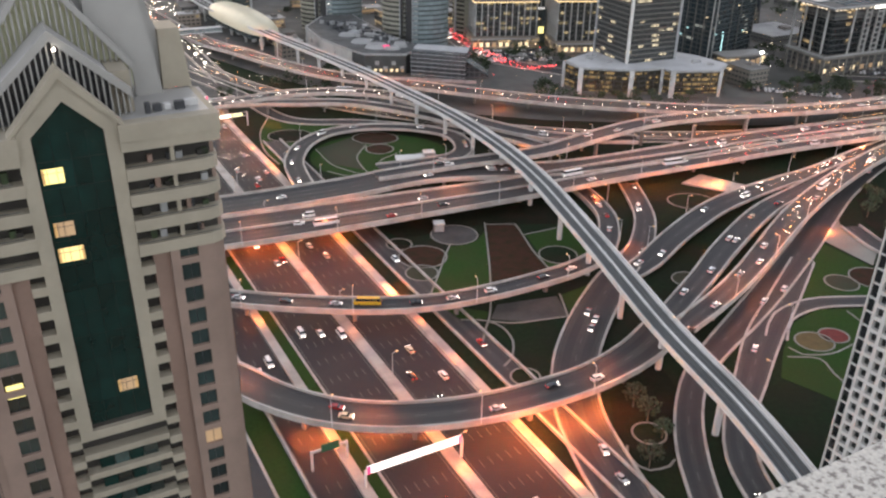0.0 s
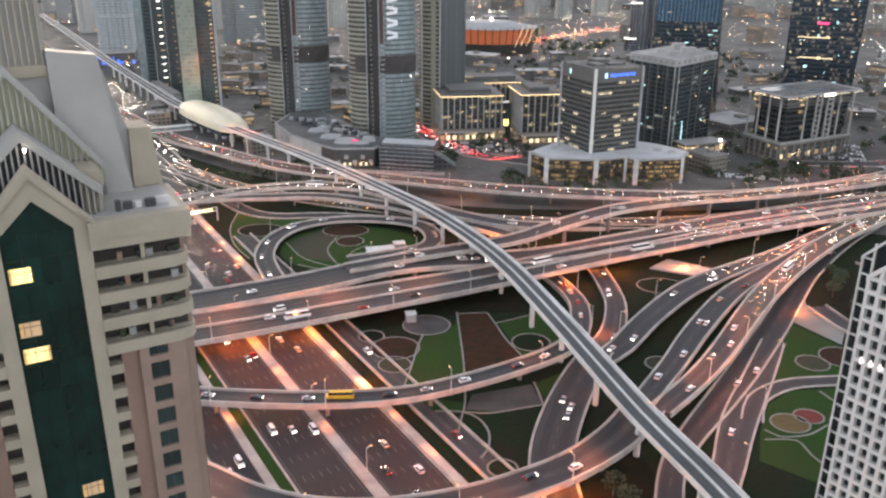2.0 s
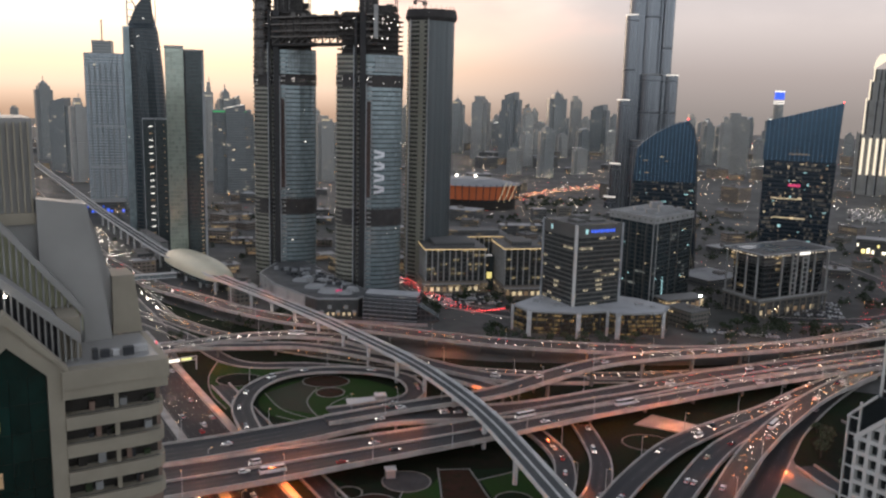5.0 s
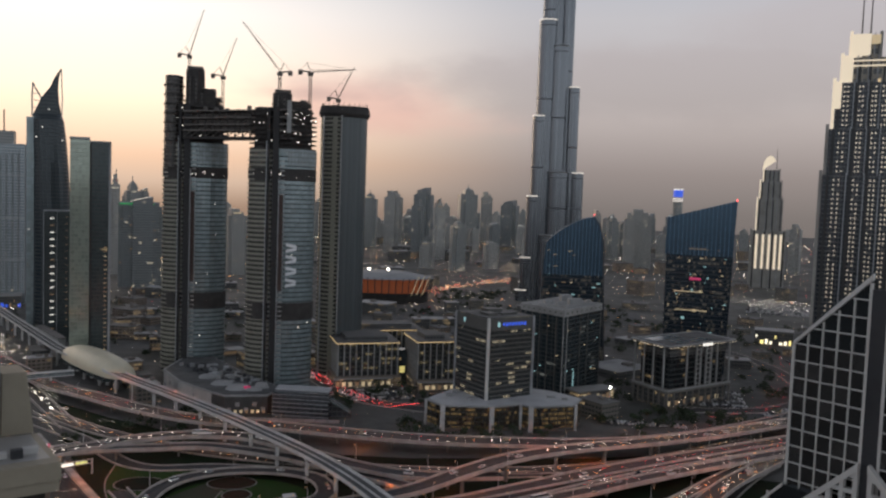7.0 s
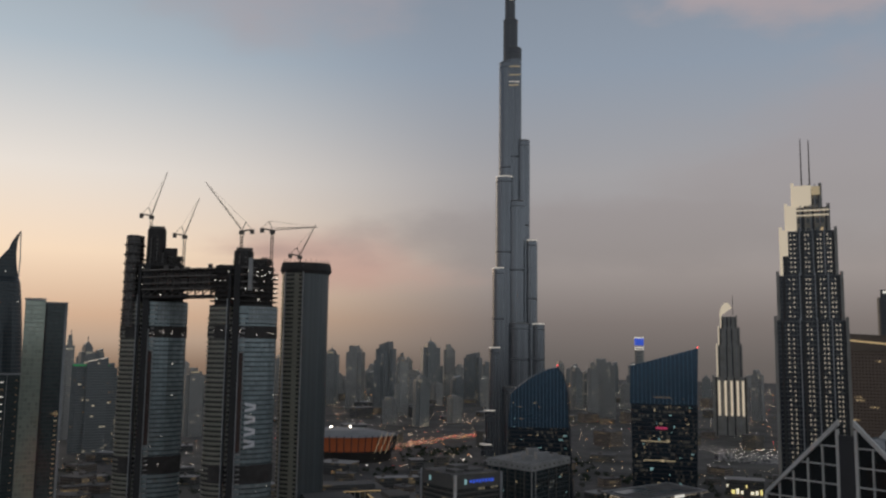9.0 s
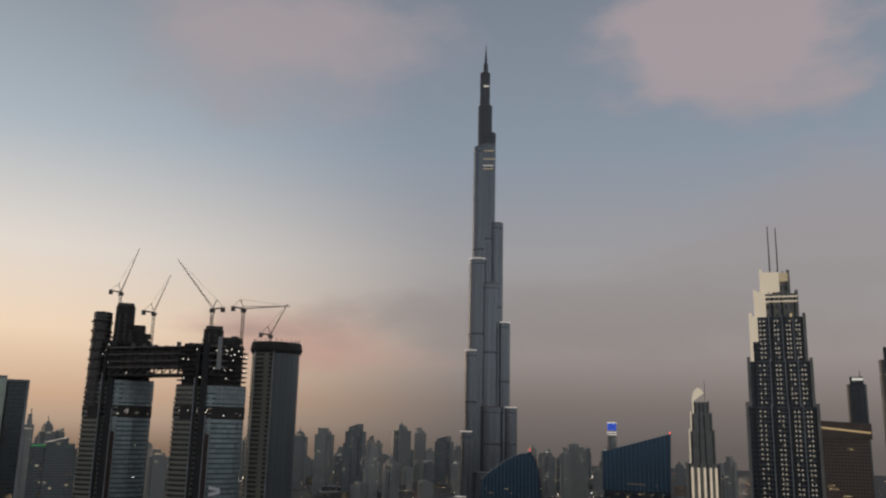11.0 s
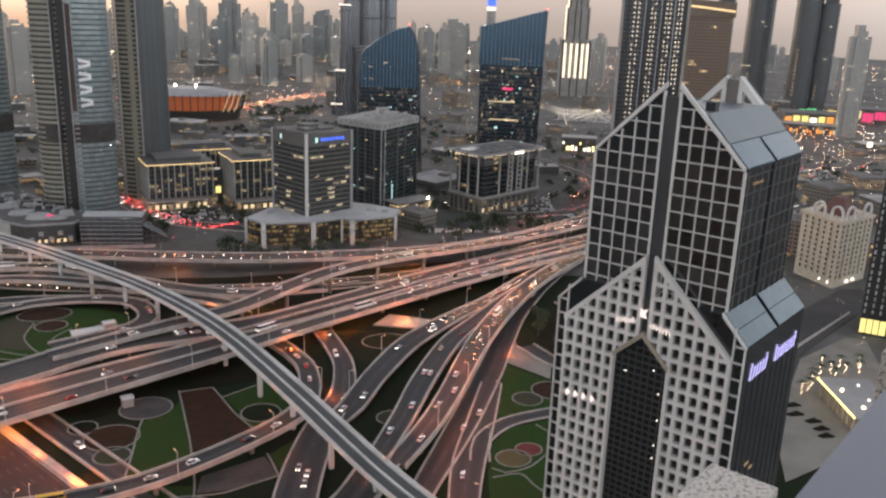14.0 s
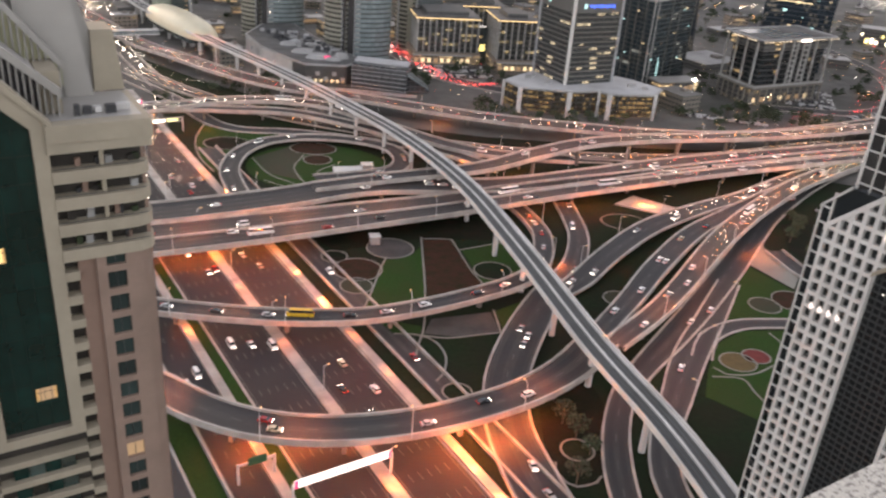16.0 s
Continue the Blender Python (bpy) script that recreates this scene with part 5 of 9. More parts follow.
def sign_office():
    """The square office block with a blue sign, on a faceted podium with a white roof."""
    x, y = 126, 615.5
    t = thing("office_block", "square gridded office block with lit storeys and blue sign", "building", x, y, 0, 45 - 20)
    w, h = 43.0, 81.8
    part("body", Shape().prism([(0, 0), (w, 0), (w, w), (0, w)], 18, h), OFFICE, t)
    part("roof", Shape().box(0.4, w - 0.4, 0.4, w - 0.4, h, h + 0.3), BLOCK_ROOF, t)
    for a, b, c2, d, e in ((6, 14, 8, 20, 2.4), (20, 34, 10, 16, 1.8), (18, 30, 24, 36, 3.0)):
        part("roof_plant", Shape().box(a, b, c2, d, h + 0.3, h + e), GREY_BAND, t)
    part("top_band", Shape().box(-0.3, w + 0.3, -0.3, w + 0.3, h - 9.0, h - 0.1), GREY_BAND, t)
    for i in range(1, 17):
        part("storey_band", Shape().box(-0.25, w + 0.25, -0.25, w + 0.25, 18 + 3.6 * i, 18.9 + 3.6 * i), GREY_BAND, t)
    for q in (0, w):
        for r in (0, w):
            part("corner_post", Shape().box(q - 0.9, q + 0.9, r - 0.9, r + 0.9, 18, h + 0.2), WHITE_FRAME if (q == 0 and r == 0) else GREY_FRAME, t)
    for i in range(8):
        part("sign_stroke", Shape().box(13 + 2.9 * i, 14.9 + 2.9 * i, -0.8, -0.4, h - 6.0 - 0.4 * (i % 2), h - 3.9), BLUE_SIGN, t)
    part("sign_mark", Shape().box(8.0, 10.2, -0.8, -0.4, h - 6.8, h - 3.2), SIGN_CYAN, t)
    part("sign_mark", Shape().box(-0.8, -0.4, 30.4, 32.2, h - 6.8, h - 3.2), SIGN_CYAN, t)


def podium():
    t = thing("podium_building", "low faceted podium with white roof and lit storeys", "building", 0, 0, 0, 0)
    front = [(81.3, 622), (91.4, 603), (127.4, 598.4), (151, 606.5), (157, 598), (192.6, 603), (203, 622), (186, 645), (150, 668), (104, 650)]
    part("body", Shape().prism([(x + (140 - x) * 0.012, y + 1.0) for x, y in front], -0.3, 18.0), PODIUM_GLASS, t)
    part("plinth", Shape().prism([(x + (140 - x) * 0.008, y + 0.6) for x, y in front], -0.3, 2.2), GREY_BAND, t)
    part("eave", Shape().prism([(x, y) for x, y in front], 18.0, 19.2), POST_GREY, t)
    part("roof", Shape().prism([(x + (140 - x) * 0.02, y + 1.4) for x, y in front], 19.2, 19.5), PODIUM_ROOF, t)
    for (x0, y0), (x1, y1) in zip(front[:6], front[1:7]):
        n = max(1, int(math.hypot(x1 - x0, y1 - y0) / 6))
        for k in range(1, n):
            f = k / n
            part("mullion", Shape().box(x0 + (x1 - x0) * f - 0.25, x0 + (x1 - x0) * f + 0.25, y0 + (y1 - y0) * f + 0.5, y0 + (y1 - y0) * f + 1.2, 2.2, 18.0), DARK_METAL, t)
    for (x, y), w in zip(front[:6], (0.9, 1.6, 1.6, 0.9, 1.7, 1.0)):
        part("pillar", Shape().prism([(x - w, y - 0.5), (x + w, y - 0.5), (x + w, y + 1.6), (x - w, y + 1.6)], -0.3, 19.2), RAIL_GREY, t)
    for x, y, w, d, h in ((98, 628, 5, 4, 1.8), (112, 616, 4, 3, 1.4), (176, 622, 6, 4, 1.8), (186, 616, 4, 3, 1.5), (104, 636, 3, 3, 2.2)):
        part("roof_unit", Shape().box(x, x + w, y, y + d, 19.5, 19.5 + h), WHITE_ROOF, t)


def dark_office():
    """A dark glass tower on a skewed plan: near, far, back and flank corners in the plan."""
    t = thing("office_tower", "dark glass office tower with pale vertical ribs and rooftop plant", "building", 207.5, 694, 0, 0)
    n, lf, rt = Vector((0, 0)), Vector((-26.5, 46)), Vector((50, 50))
    h = 78.0
    plan = [tuple(n), tuple(rt), tuple(rt + lf), tuple(lf)]
    part("body", Shape().prism(plan, -0.3, h - 6), SLATE_GLASS, t)
    grow = [(x * 1.01 + dx, y * 1.01 + dy) for (x, y), (dx, dy) in zip(plan, ((0, -0.5), (0.5, 0), (0, 0.5), (-0.5, 0)))]
    part("parapet", Shape().prism(grow, h - 6, h), POST_GREY, t)
    part("roof", Shape().prism([(x * 0.94 + 0.7, y * 0.94 + 2.8) for x, y in plan], h, h + 0.3), ROOF_LIGHT_OFFICE, t)
    out_l, out_r = Vector((-0.866, -0.5)), Vector((0.707, -0.707))
    for side, out, cuts in ((lf, out_l, (0.0, 0.16, 0.36, 0.54, 0.72, 0.9)), (rt, out_r, (0.08, 0.42, 0.62, 0.98))):
        for f in cuts:
            p = side * f + out * 0.4
            part("rib", Shape().box(p.x - 0.4, p.x + 0.4, p.y - 0.4, p.y + 0.4, 4, h - 6), POST_GREY if f < 0.1 else GREY_BAND, t)
        for k in range(8):
            p = side * ((k + 0.5) / 8) + out * 0.5
            part("parapet_opening", Shape().box(p.x - 0.6, p.x + 0.6, p.y - 0.5, p.y + 0.5, h - 3.6, h - 2.4), GREY_BAND, t)
    for f, g, w, d, e in ((0.25, 0.3, 9, 6, 4), (0.55, 0.25, 12, 7, 5.5), (0.3, 0.65, 7, 8, 3.5), (0.7, 0.6, 10, 9, 6), (0.15, 0.1, 3, 3, 2), (0.85, 0.2, 4, 4, 3)):
        p = rt * f + lf * g
        part("roof_plant", Shape().box(p.x - w / 2, p.x + w / 2, p.y - d / 2, p.y + d / 2, h + 0.3, h + e), WHITE_ROOF, t)
    rnd_o = random.Random(5)
    for k in range(16):
        side, out = (rt, out_r) if k % 3 else (lf, out_l)
        p = side * rnd_o.uniform(0.1, 0.95) + out * 0.1
        z = rnd_o.uniform(12, 66)
        part("lit_window", Shape().box(p.x - 0.6, p.x + 0.6, p.y - 0.6, p.y + 0.6, z, z + 0.9), WARM_STRIP if k % 2 else SIGN_CYAN, t)
    part("lit_corner", Shape().box(14.2, 15.0, 14.0, 14.8, 4, 22), SIGN_CYAN, t)


def canopy_hall():
    """The dark square hall under a wide flat roof on tall frames; a along the front, b along the flank, 0 to 1."""
    nr, rt, lf = Vector((290.5, 663.5)), Vector((73, 36)), Vector((-14.5, 39))
    t = thing("canopy_building", "dark square building under a wide pale flat roof with lit rim", "building", nr.x, nr.y, 0, 0)

    def q(a, b):
        return tuple(rt * a + lf * b)

    def plate(a0, a1, b0, b1, z0, z1):
        return Shape().prism([q(a0, b0), q(a1, b0), q(a1, b1), q(a0, b1)], z0, z1)

    h = 52.0
    part("body", plate(0.10, 0.96, 0.14, 1.0, 15, h - 3), CANOPY_GLASS, t)
    part("upper_storey", plate(0.05, 0.97, 0.07, 1.0, h - 9, h - 3), LOW_WALL[1], t)
    part("base", plate(0.02, 0.98, 0.04, 1.0, -0.3, 13.2), LOW_WALL[1], t)
    part("terrace", plate(-0.03, 1.0, -0.05, 1.02, 13.2, 14.4), TERRACE_STONE, t)
    part("terrace_rail", plate(-0.03, 1.0, -0.05, -0.035, 15, 16.6), POST_GREY, t)
    part("terrace_rail", plate(-0.03, -0.02, -0.035, 1.02, 15, 16.6), POST_GREY, t)
    part("roof", plate(-0.05, 1.05, -0.08, 1.06, h, h + 1.2), BLOCK_ROOF, t)
    for a in ((-0.05, 1.05, -0.08, -0.04), (-0.05, -0.025, -0.04, 1.02), (1.02, 1.05, -0.04, 1.02), (-0.05, 1.05, 1.02, 1.06)):
        part("roof_edge", plate(*a, h + 1.2, h + 2.0), WHITE_ROOF, t)
    part("roof_opening", plate(0.22, 0.78, 0.16, 0.46, h + 1.2, h + 1.5), SKYLIGHT, t)
    part("roof_opening", plate(0.06, 0.55, 0.58, 0.92, h + 1.2, h + 1.6), SKYLIGHT, t)
    for k in range(22):
        a = -0.03 + 1.05 * k / 21
        if k % 5 != 3:
            part("rim_lamp", plate(a, a + 0.022, -0.092, -0.08, h - 0.1, h + 0.5), RIM_LIGHT, t)
        if k < 10 and k % 4:
            part("rim_lamp", plate(-0.062, -0.05, 0.1 * k, 0.1 * k + 0.05, h - 0.1, h + 0.5), RIM_LIGHT, t)
    for b in (0.12, 0.42, 0.7, 0.98):
        part("frame_post", plate(-0.012, 0.004, b, b + 0.03, 15, h), POST_GREY, t)
    for a in (0.27, 0.42, 0.49, 0.58, 0.66, 0.76, 0.97):
        part("frame_post", plate(a, a + 0.015, -0.03, 0.0, 15, h), POST_GREY, t)
    for a in (0.42, 0.58):
        for k in range(8):
            part("ladder_rung", plate(a, a + 0.085, -0.025, -0.005, 18 + 4.2 * k, 18.9 + 4.2 * k), POST_GREY, t)
    for k in range(11):
        part("colonnade_post", plate(-0.02 + 0.1 * k, -0.008 + 0.1 * k, -0.05, -0.02, -0.3, 14), TERRACE_STONE, t)
        if k < 7:
            part("colonnade_post", plate(-0.03, -0.015, 0.16 * k, 0.16 * k + 0.035, -0.3, 14), TERRACE_STONE, t)
            part("lit_bay", plate(0.02 + 0.13 * k, 0.07 + 0.13 * k, 0.03, 0.04, 2.0, 5.5), WARM_STRIP if k % 3 == 0 else DIM_WINDOW, t)
    part("roof_sign", plate(0.48, 0.64, -0.1, -0.085, h - 0.8, h + 1.4), WHITE_LIGHT_SOFT, t)


def court_block(x, y, w, d, h, rz, label):
    """A mid-rise with white vertical frames and a lit cornice."""
    t = thing("courtyard_block", label, "building", x, y, 0, rz, "mid-rise blocks")
    part("body", Shape().box(-w / 2, w / 2, 0, d, -0.3, h), COURT_GLASS, t)
    part("roof", Shape().box(-w / 2 - 1.5, w / 2 + 1.5, -1.5, d + 1.5, h, h + 1.2), BLOCK_ROOF, t)
    part("upper_storey", Shape().box(-w / 2 + 8, w / 2 - 8, 8, d - 8, h + 1.2, h + 5), LOW_WALL[1], t)
    for a in ((-w / 2 - 1.6, w / 2 + 1.6, -1.7, -1.4), (-w / 2 - 1.8, -w / 2 - 1.5, -1.6, d + 1.6), (w / 2 + 1.5, w / 2 + 1.8, -1.6, d + 1.6)):
        part("lit_cornice", Shape().box(*a, h - 0.2, h + 0.5), CORNICE_LIGHT, t)
    n = int(w / 5)
    post = Shape().box(-0.45, 0.45, -0.9, 0.0, 9, h - 0.3).mesh("frame_post", POST_GREY)
    for i in range(n + 1):
        part("frame_post", post, POST_GREY, t, m=pose(-w / 2 + w * i / n, 0, 0))
    for i in range(int(d / 5) + 1):
        for s in (-1, 1):
            part("frame_post", post, POST_GREY, t, m=pose(s * w / 2, min(d, 5 * i), 0, 0, 0, s * 90))
    part("arcade", Shape().box(-w / 2 - 3, w / 2 + 3, -4, d, -0.3, 8.5), LOW_WALL[2], t)


def wedge_tower(name, label, x, y, w, d, left, right, rz, lean):
    """A blue glass tower whose roof slants and whose outer edge leans."""
    t = thing(name, label, "building", x, y, 0, rz, "blue wedge towers")
    cut = 0.76
    for lo, hi, mat, nm in ((-0.3, cut, BLUE_LOW, "lower_glazing"), (cut, 1.0, BLUE_GLASS, "upper_glazing")):
        zl0, zl1, zr0, zr1 = left * max(lo, 0) , left * hi, left * max(lo, 0), (right if hi == 1.0 else left * hi)
        a = lean * (zl0 / left)
        b = lean * (zl1 / left)
        c = lean * 1.25 * (zr1 / left)
        poly = [(-w / 2 - a, zl0), (w / 2 + a, zr0), (w / 2 + c, zr1), (-w / 2 - b * 0.4, zl1)]
        part(nm, Shape().slab_xz(poly, 0, d), mat, t)
    for i in range(15):
        f = (i + 0.5) / 15
        q = -w / 2 + w * f
        zt = left + (right - left) * f
        part("fin", Shape().box(q - 0.22, q + 0.22, -0.5, 0.0, left * cut, zt - 0.5), BLUE_FIN, t)
    for z, a, b, mat in ((left * 0.52, -0.36, 0.10, WARM_STRIP), (left * 0.40, -0.30, 0.18, WARM_STRIP), (left * 0.80, -0.15, 0.12, DIM_WINDOW)):
        part("lit_storey", Shape().box(w * a, w * b, -0.3, 0.0, z, z + 0.9), mat, t)
    part("beacon", Shape().gem(w / 2 + lean * 1.2, 1, right + 0.6, 0.9), RED_LIGHT, t)
    r = random.Random(int(x))
    for k in range(70):
        q, z = r.uniform(-0.46, 0.44) * w, 12 + 4.2 * r.randrange(28)
        if z < left * cut or r.random() < 0.2:
            part("lit_window", Shape().box(q, q + r.choice((0.7, 0.9, 1.4, 3.0)), -0.3, 0.0, z, z + r.choice((0.8, 1.0, 2.4))), r.choice((WARM_STRIP, WARM_STRIP, DIM_WINDOW, SIGN_CYAN)), t)
    part("red_sign", Shape().box(-0.12 * w, 0.06 * w, -0.5, 0.0, left * 0.60, left * 0.60 + 2.4), RED_LIGHT_DIM, t)


TERRACE_STONE = material("terrace_stone", (0.19, 0.175, 0.155), 0.8, grain=0.2, size=0.4, stain=0.2)
CANOPY_GLASS = curtain_wall("hall_glazing", (0.02, 0.024, 0.026), (0.035, 0.038, 0.04), 3.0, 4.4, lit=0.03, strength=0.15, metal=0.15, rough=0.12)
PODIUM_ROOF = material("podium_roof", (0.42, 0.42, 0.43), 0.7, grain=0.08, size=0.4, stain=0.1, stain_size=0.08)
ROOF_LIGHT_OFFICE = material("pale_office_roof", (0.28, 0.28, 0.275), 0.8, grain=0.3, size=0.3, stain=0.2)
GREY_BAND = material("grey_storey_band", (0.105, 0.102, 0.095), 0.6, grain=0.1, size=0.4)
SIGN_CYAN = lamp_material("pale_cyan_sign", (0.5, 0.9, 0.95), 0.3)
RIM_LIGHT = lamp_material("roof_rim_light", (1.0, 0.85, 0.65), 0.35)
CORNICE_LIGHT = lamp_material("cornice_light", (1.0, 0.72, 0.38), 0.4)
BLUE_FIN = material("blue_fin", (0.13, 0.22, 0.32), 0.35, metal=0.4, grain=0.1, size=0.5)
WARM_STRIP = lamp_material("lit_storey", (1.0, 0.8, 0.5), 0.28)
sign_office()
podium()
dark_office()
canopy_hall()
court_block(44, 748, 54, 50, 38, 8, "mid-rise block with white frames and lit cornice")
court_block(104, 735, 34, 46, 42, 8, "narrow mid-rise block with white frames and lit cornice")
court_block(62, 830, 80, 40, 36, 8, "long mid-rise block with white frames and lit cornice")
wedge_tower("wedge_tower", "blue glass tower with a slanted roof and leaning edge", 381, 812, 62, 40, 158, 177, -27, 3.0)
sail = thing("sail_tower", "blue glass tower with a curved sail-shaped roofline", "building", 258, 868, 0, -16.5, "blue wedge towers")
ridge = [(-21, 126), (-17, 131), (-10.5, 136), (-3, 141.5), (4, 146), (12, 150), (20, 153), (28, 155)]
part("lower_glazing", Shape().slab_xz([(-26, -0.3), (44, -0.3), (41.5, 92), (-24, 92)], 0, 34), BLUE_LOW, sail)
part("upper_glazing", Shape().slab_xz([(-24, 92), (41.5, 92), (38, 128), (34, 146)] + list(reversed(ridge)), 0, 34), BLUE_GLASS, sail)
for i in range(16):
    q = -20 + 3.7 * i
    zt = next((za + (zb - za) * (q - xa) / (xb - xa) for (xa, za), (xb, zb) in zip(ridge, ridge[1:]) if xa <= q <= xb), 152 - max(0, q - 28) * 1.5)
    part("fin", Shape().box(q - 0.2, q + 0.2, -0.45, 0.0, 92, zt - 1), BLUE_FIN, sail)
part("edge_frame", Shape().slab_xz([(44, -0.3), (45.4, -0.3), (39.6, 128), (35, 147), (28.5, 156.2), (28, 155), (34, 146), (38, 128)], -0.6, 34), DARK_METAL, sail)
rnd_s = random.Random(17)
for k in range(44):
    q, z = rnd_s.uniform(-22, 36), 8 + 4.2 * rnd_s.randrange(27)
    if z < 92 or q < 4 + 20 * rnd_s.random():
        part("lit_window", Shape().box(q, q + rnd_s.choice((1.0, 2.0, 4.0)), -0.3, 0.0, z, z + 0.9), rnd_s.choice((WARM_STRIP, DIM_WINDOW, SIGN_CYAN)), sail)
part("beacon", Shape().gem(28, 1, 157, 0.9), RED_LIGHT, sail)


# ---- twin towers on a building site, joined by a bridge ----
def oval(a, b, n=36, turn=0.0):
    return [(a * math.cos(2 * math.pi * i / n), b * math.sin(2 * math.pi * i / n)) for i in range(n)]


def site_tower(x, y, h, core, rz):
    t = thing("unfinished_tower", "unfinished oval glass tower with bare concrete top", "building", x, y, 0, rz, "twin site towers")
    a, b = 28.5, 17.0
    part("glass_body", Shape().prism([(max(q, -4), r) for q, r in oval(a, b)], -0.3, h - 36), SITE_GLASS, t)
    part("stone_body", Shape().prism([(min(q, -9), r * 0.96) for q, r in oval(a, b)], -0.3, h - 36), SITE_STONE, t)
    rings = Shape()
    for i in range(1, int((h - 36) / 4.0)):
        if not (44 < i < 48 or 15 < i < 19):
            rings.prism([(max(q * 1.012, -4), r * 1.02) for q, r in oval(a, b)], 4.0 * i, 4.0 * i + 1.15)
    tagged(part("storey_band", rings, GLASS_BAND, t), kind="stuff")
    decks = Shape()
    for i in range(1, int((h - 40) / 4.0)):
        decks.prism([(min(q * 1.03, -9), r * 1.02) for q, r in oval(a, b)], 4.0 * i, 4.0 * i + 1.5)
    tagged(part("balcony_band", decks, BAND_GREY, t), kind="stuff")
    for z, tall in ((61, 14.5), (180, 10.5)):
        part("plant_storey", Shape().prism([(q * 1.02, r * 1.04) for q, r in oval(a, b)], z, z + tall), DARK_FRAME, t)
    # bare top: slabs on columns
    for i in range(9):
        part("slab", Shape().prism(oval(a * (1.0 if i < 8 else 0.9), b), h - 36 + 4.0 * i, h - 35.2 + 4.0 * i), DARK_FRAME, t)
    part("core_top", Shape().prism(oval(a * 0.86, b * 0.8, 20), h - 36, h - 1), DARK_FRAME, t)
    part("core", Shape().prism([(q - 1, r) for q, r in oval(9.5, 11, 16)], h - 40, h + core, [(q - 1.5, r) for q, r in oval(8.2, 10, 16)]), DARK_FRAME, t)
    part("core_cap", Shape().box(-8, 5.5, -9, 9, h + core, h + core + 2.4), STEEL, t)
    part("core_step", Shape().box(6, 17, -8, 8, h - 4, h + core * 0.45), DARK_FRAME, t)
    for k in range(7):
        part("safety_screen", Shape().box(-8.6 + 2.6 * k, -7.0 + 2.6 * k, -12.6, -12.0, h - 3 + (k * 5) % 4, h + core * (0.75 if k < 4 else 0.3)), SITE_BROWN if k % 2 else DARK_FRAME, t)
    if core > 20:
        part("shoulder", Shape().prism([(q - 20, r) for q, r in oval(8.6, 15, 16)], 189, h + core * 0.78, [(q - 20, r) for q, r in oval(8.0, 13, 16)]), SITE_BROWN, t)
        for k in range(9):
            part("shoulder_slab", Shape().prism([(q - 20, r) for q, r in oval(9.2, 15.6, 16)], 196 + 8.4 * k, 196.8 + 8.4 * k), DARK_FRAME, t)
    for k in range(6):
        part("formwork", Shape().box(rnd_site.uniform(-12, 18), rnd_site.uniform(19, 24), -9, 9, h + 1.2 * k, h + 1.2 * k + 0.5), STEEL, t)
    # two near-black fins at the gap between stone and glass bodies
    for q, w, mat, top in ((-12.6, 1.0, CORE_DARK, h - 2), (-6.4, 2.6, CORE_DARK, h - 2), (-3.3, 0.35, GREY_FRAME, h - 60), (-14.0, 0.35, GREY_FRAME, h - 30)):
        part("fin", Shape().box(q - w, q + w, -b - 2.6, -b + 3, -0.3, top), mat, t)
    flights = Shape()
    for i in range(2, int((h - 40) / 4.0)):
        flights.box(-10.9, -9.2, -b - 2.2, -b + 0.5, 4.0 * i, 4.0 * i + 0.7)
        flights.box(-2.2, 1.4, -b - 0.8, -b + 1.5, 4.0 * i, 4.0 * i + 0.9)
    tagged(part("stair_flight", flights, POST_GREY, t), kind="stuff")
    part("clad_patch", Shape().prism([(max(q * 1.016, 4), r * 1.03) for q, r in oval(a, b)], 193, h - 36.5), SITE_PALE, t, "pale unglazed storeys below the bare top")
    part("rust_panel", Shape().box(-3.2, 0.6, -b - 0.9, -b + 3, 86, 168), RUST, t)
    rnd = random.Random(int(h))
    for i in range(46):
        f = rnd.uniform(-0.9, 0.98)
        z = rnd.choice((h - 6, h - 14, 186, 184, h - 22, h - 30, h - 10, rnd.uniform(20, 170))) + rnd.uniform(-1, 1)
        part("work_light", Shape().gem(a * f, -b * math.sqrt(1 - f * f) - 0.8, z, rnd.uniform(0.28, 0.5)), SITE_LIGHT, t)
    return t


RUST = material("rust_panel", (0.075, 0.048, 0.042), 0.8, grain=0.3, size=0.2)
GLASS_BAND = material("glass_storey_band", (0.050, 0.062, 0.066), 0.35, metal=0.4, grain=0.1, size=0.4)
CORE_DARK = material("near_black_fin", (0.022, 0.021, 0.022), 0.6, grain=0.4, size=0.15, stain_size=0.04)
SITE_PALE = curtain_wall("unglazed_panels", (0.26, 0.30, 0.31), (0.15, 0.17, 0.175), 3.4, 4.0, lit=0.0, metal=0.25, rough=0.3, bar=0.12)
BAND_GREY = material("olive_balcony_band", (0.26, 0.25, 0.205), 0.6, grain=0.1, size=0.5)
SITE_BROWN = curtain_wall("bare_storeys", (0.035, 0.03, 0.028), (0.085, 0.075, 0.068), 3.0, 4.0, lit=0.0, strength=0.25, metal=0.0, bar=0.25)
rnd_site = random.Random(12)
SITE_LIGHT = lamp_material("site_light", (1.0, 0.95, 0.85), 2.5)
site_tower(-117, 808, 248, 31, 4)
site_tower(-35, 746, 243, 12, 4)


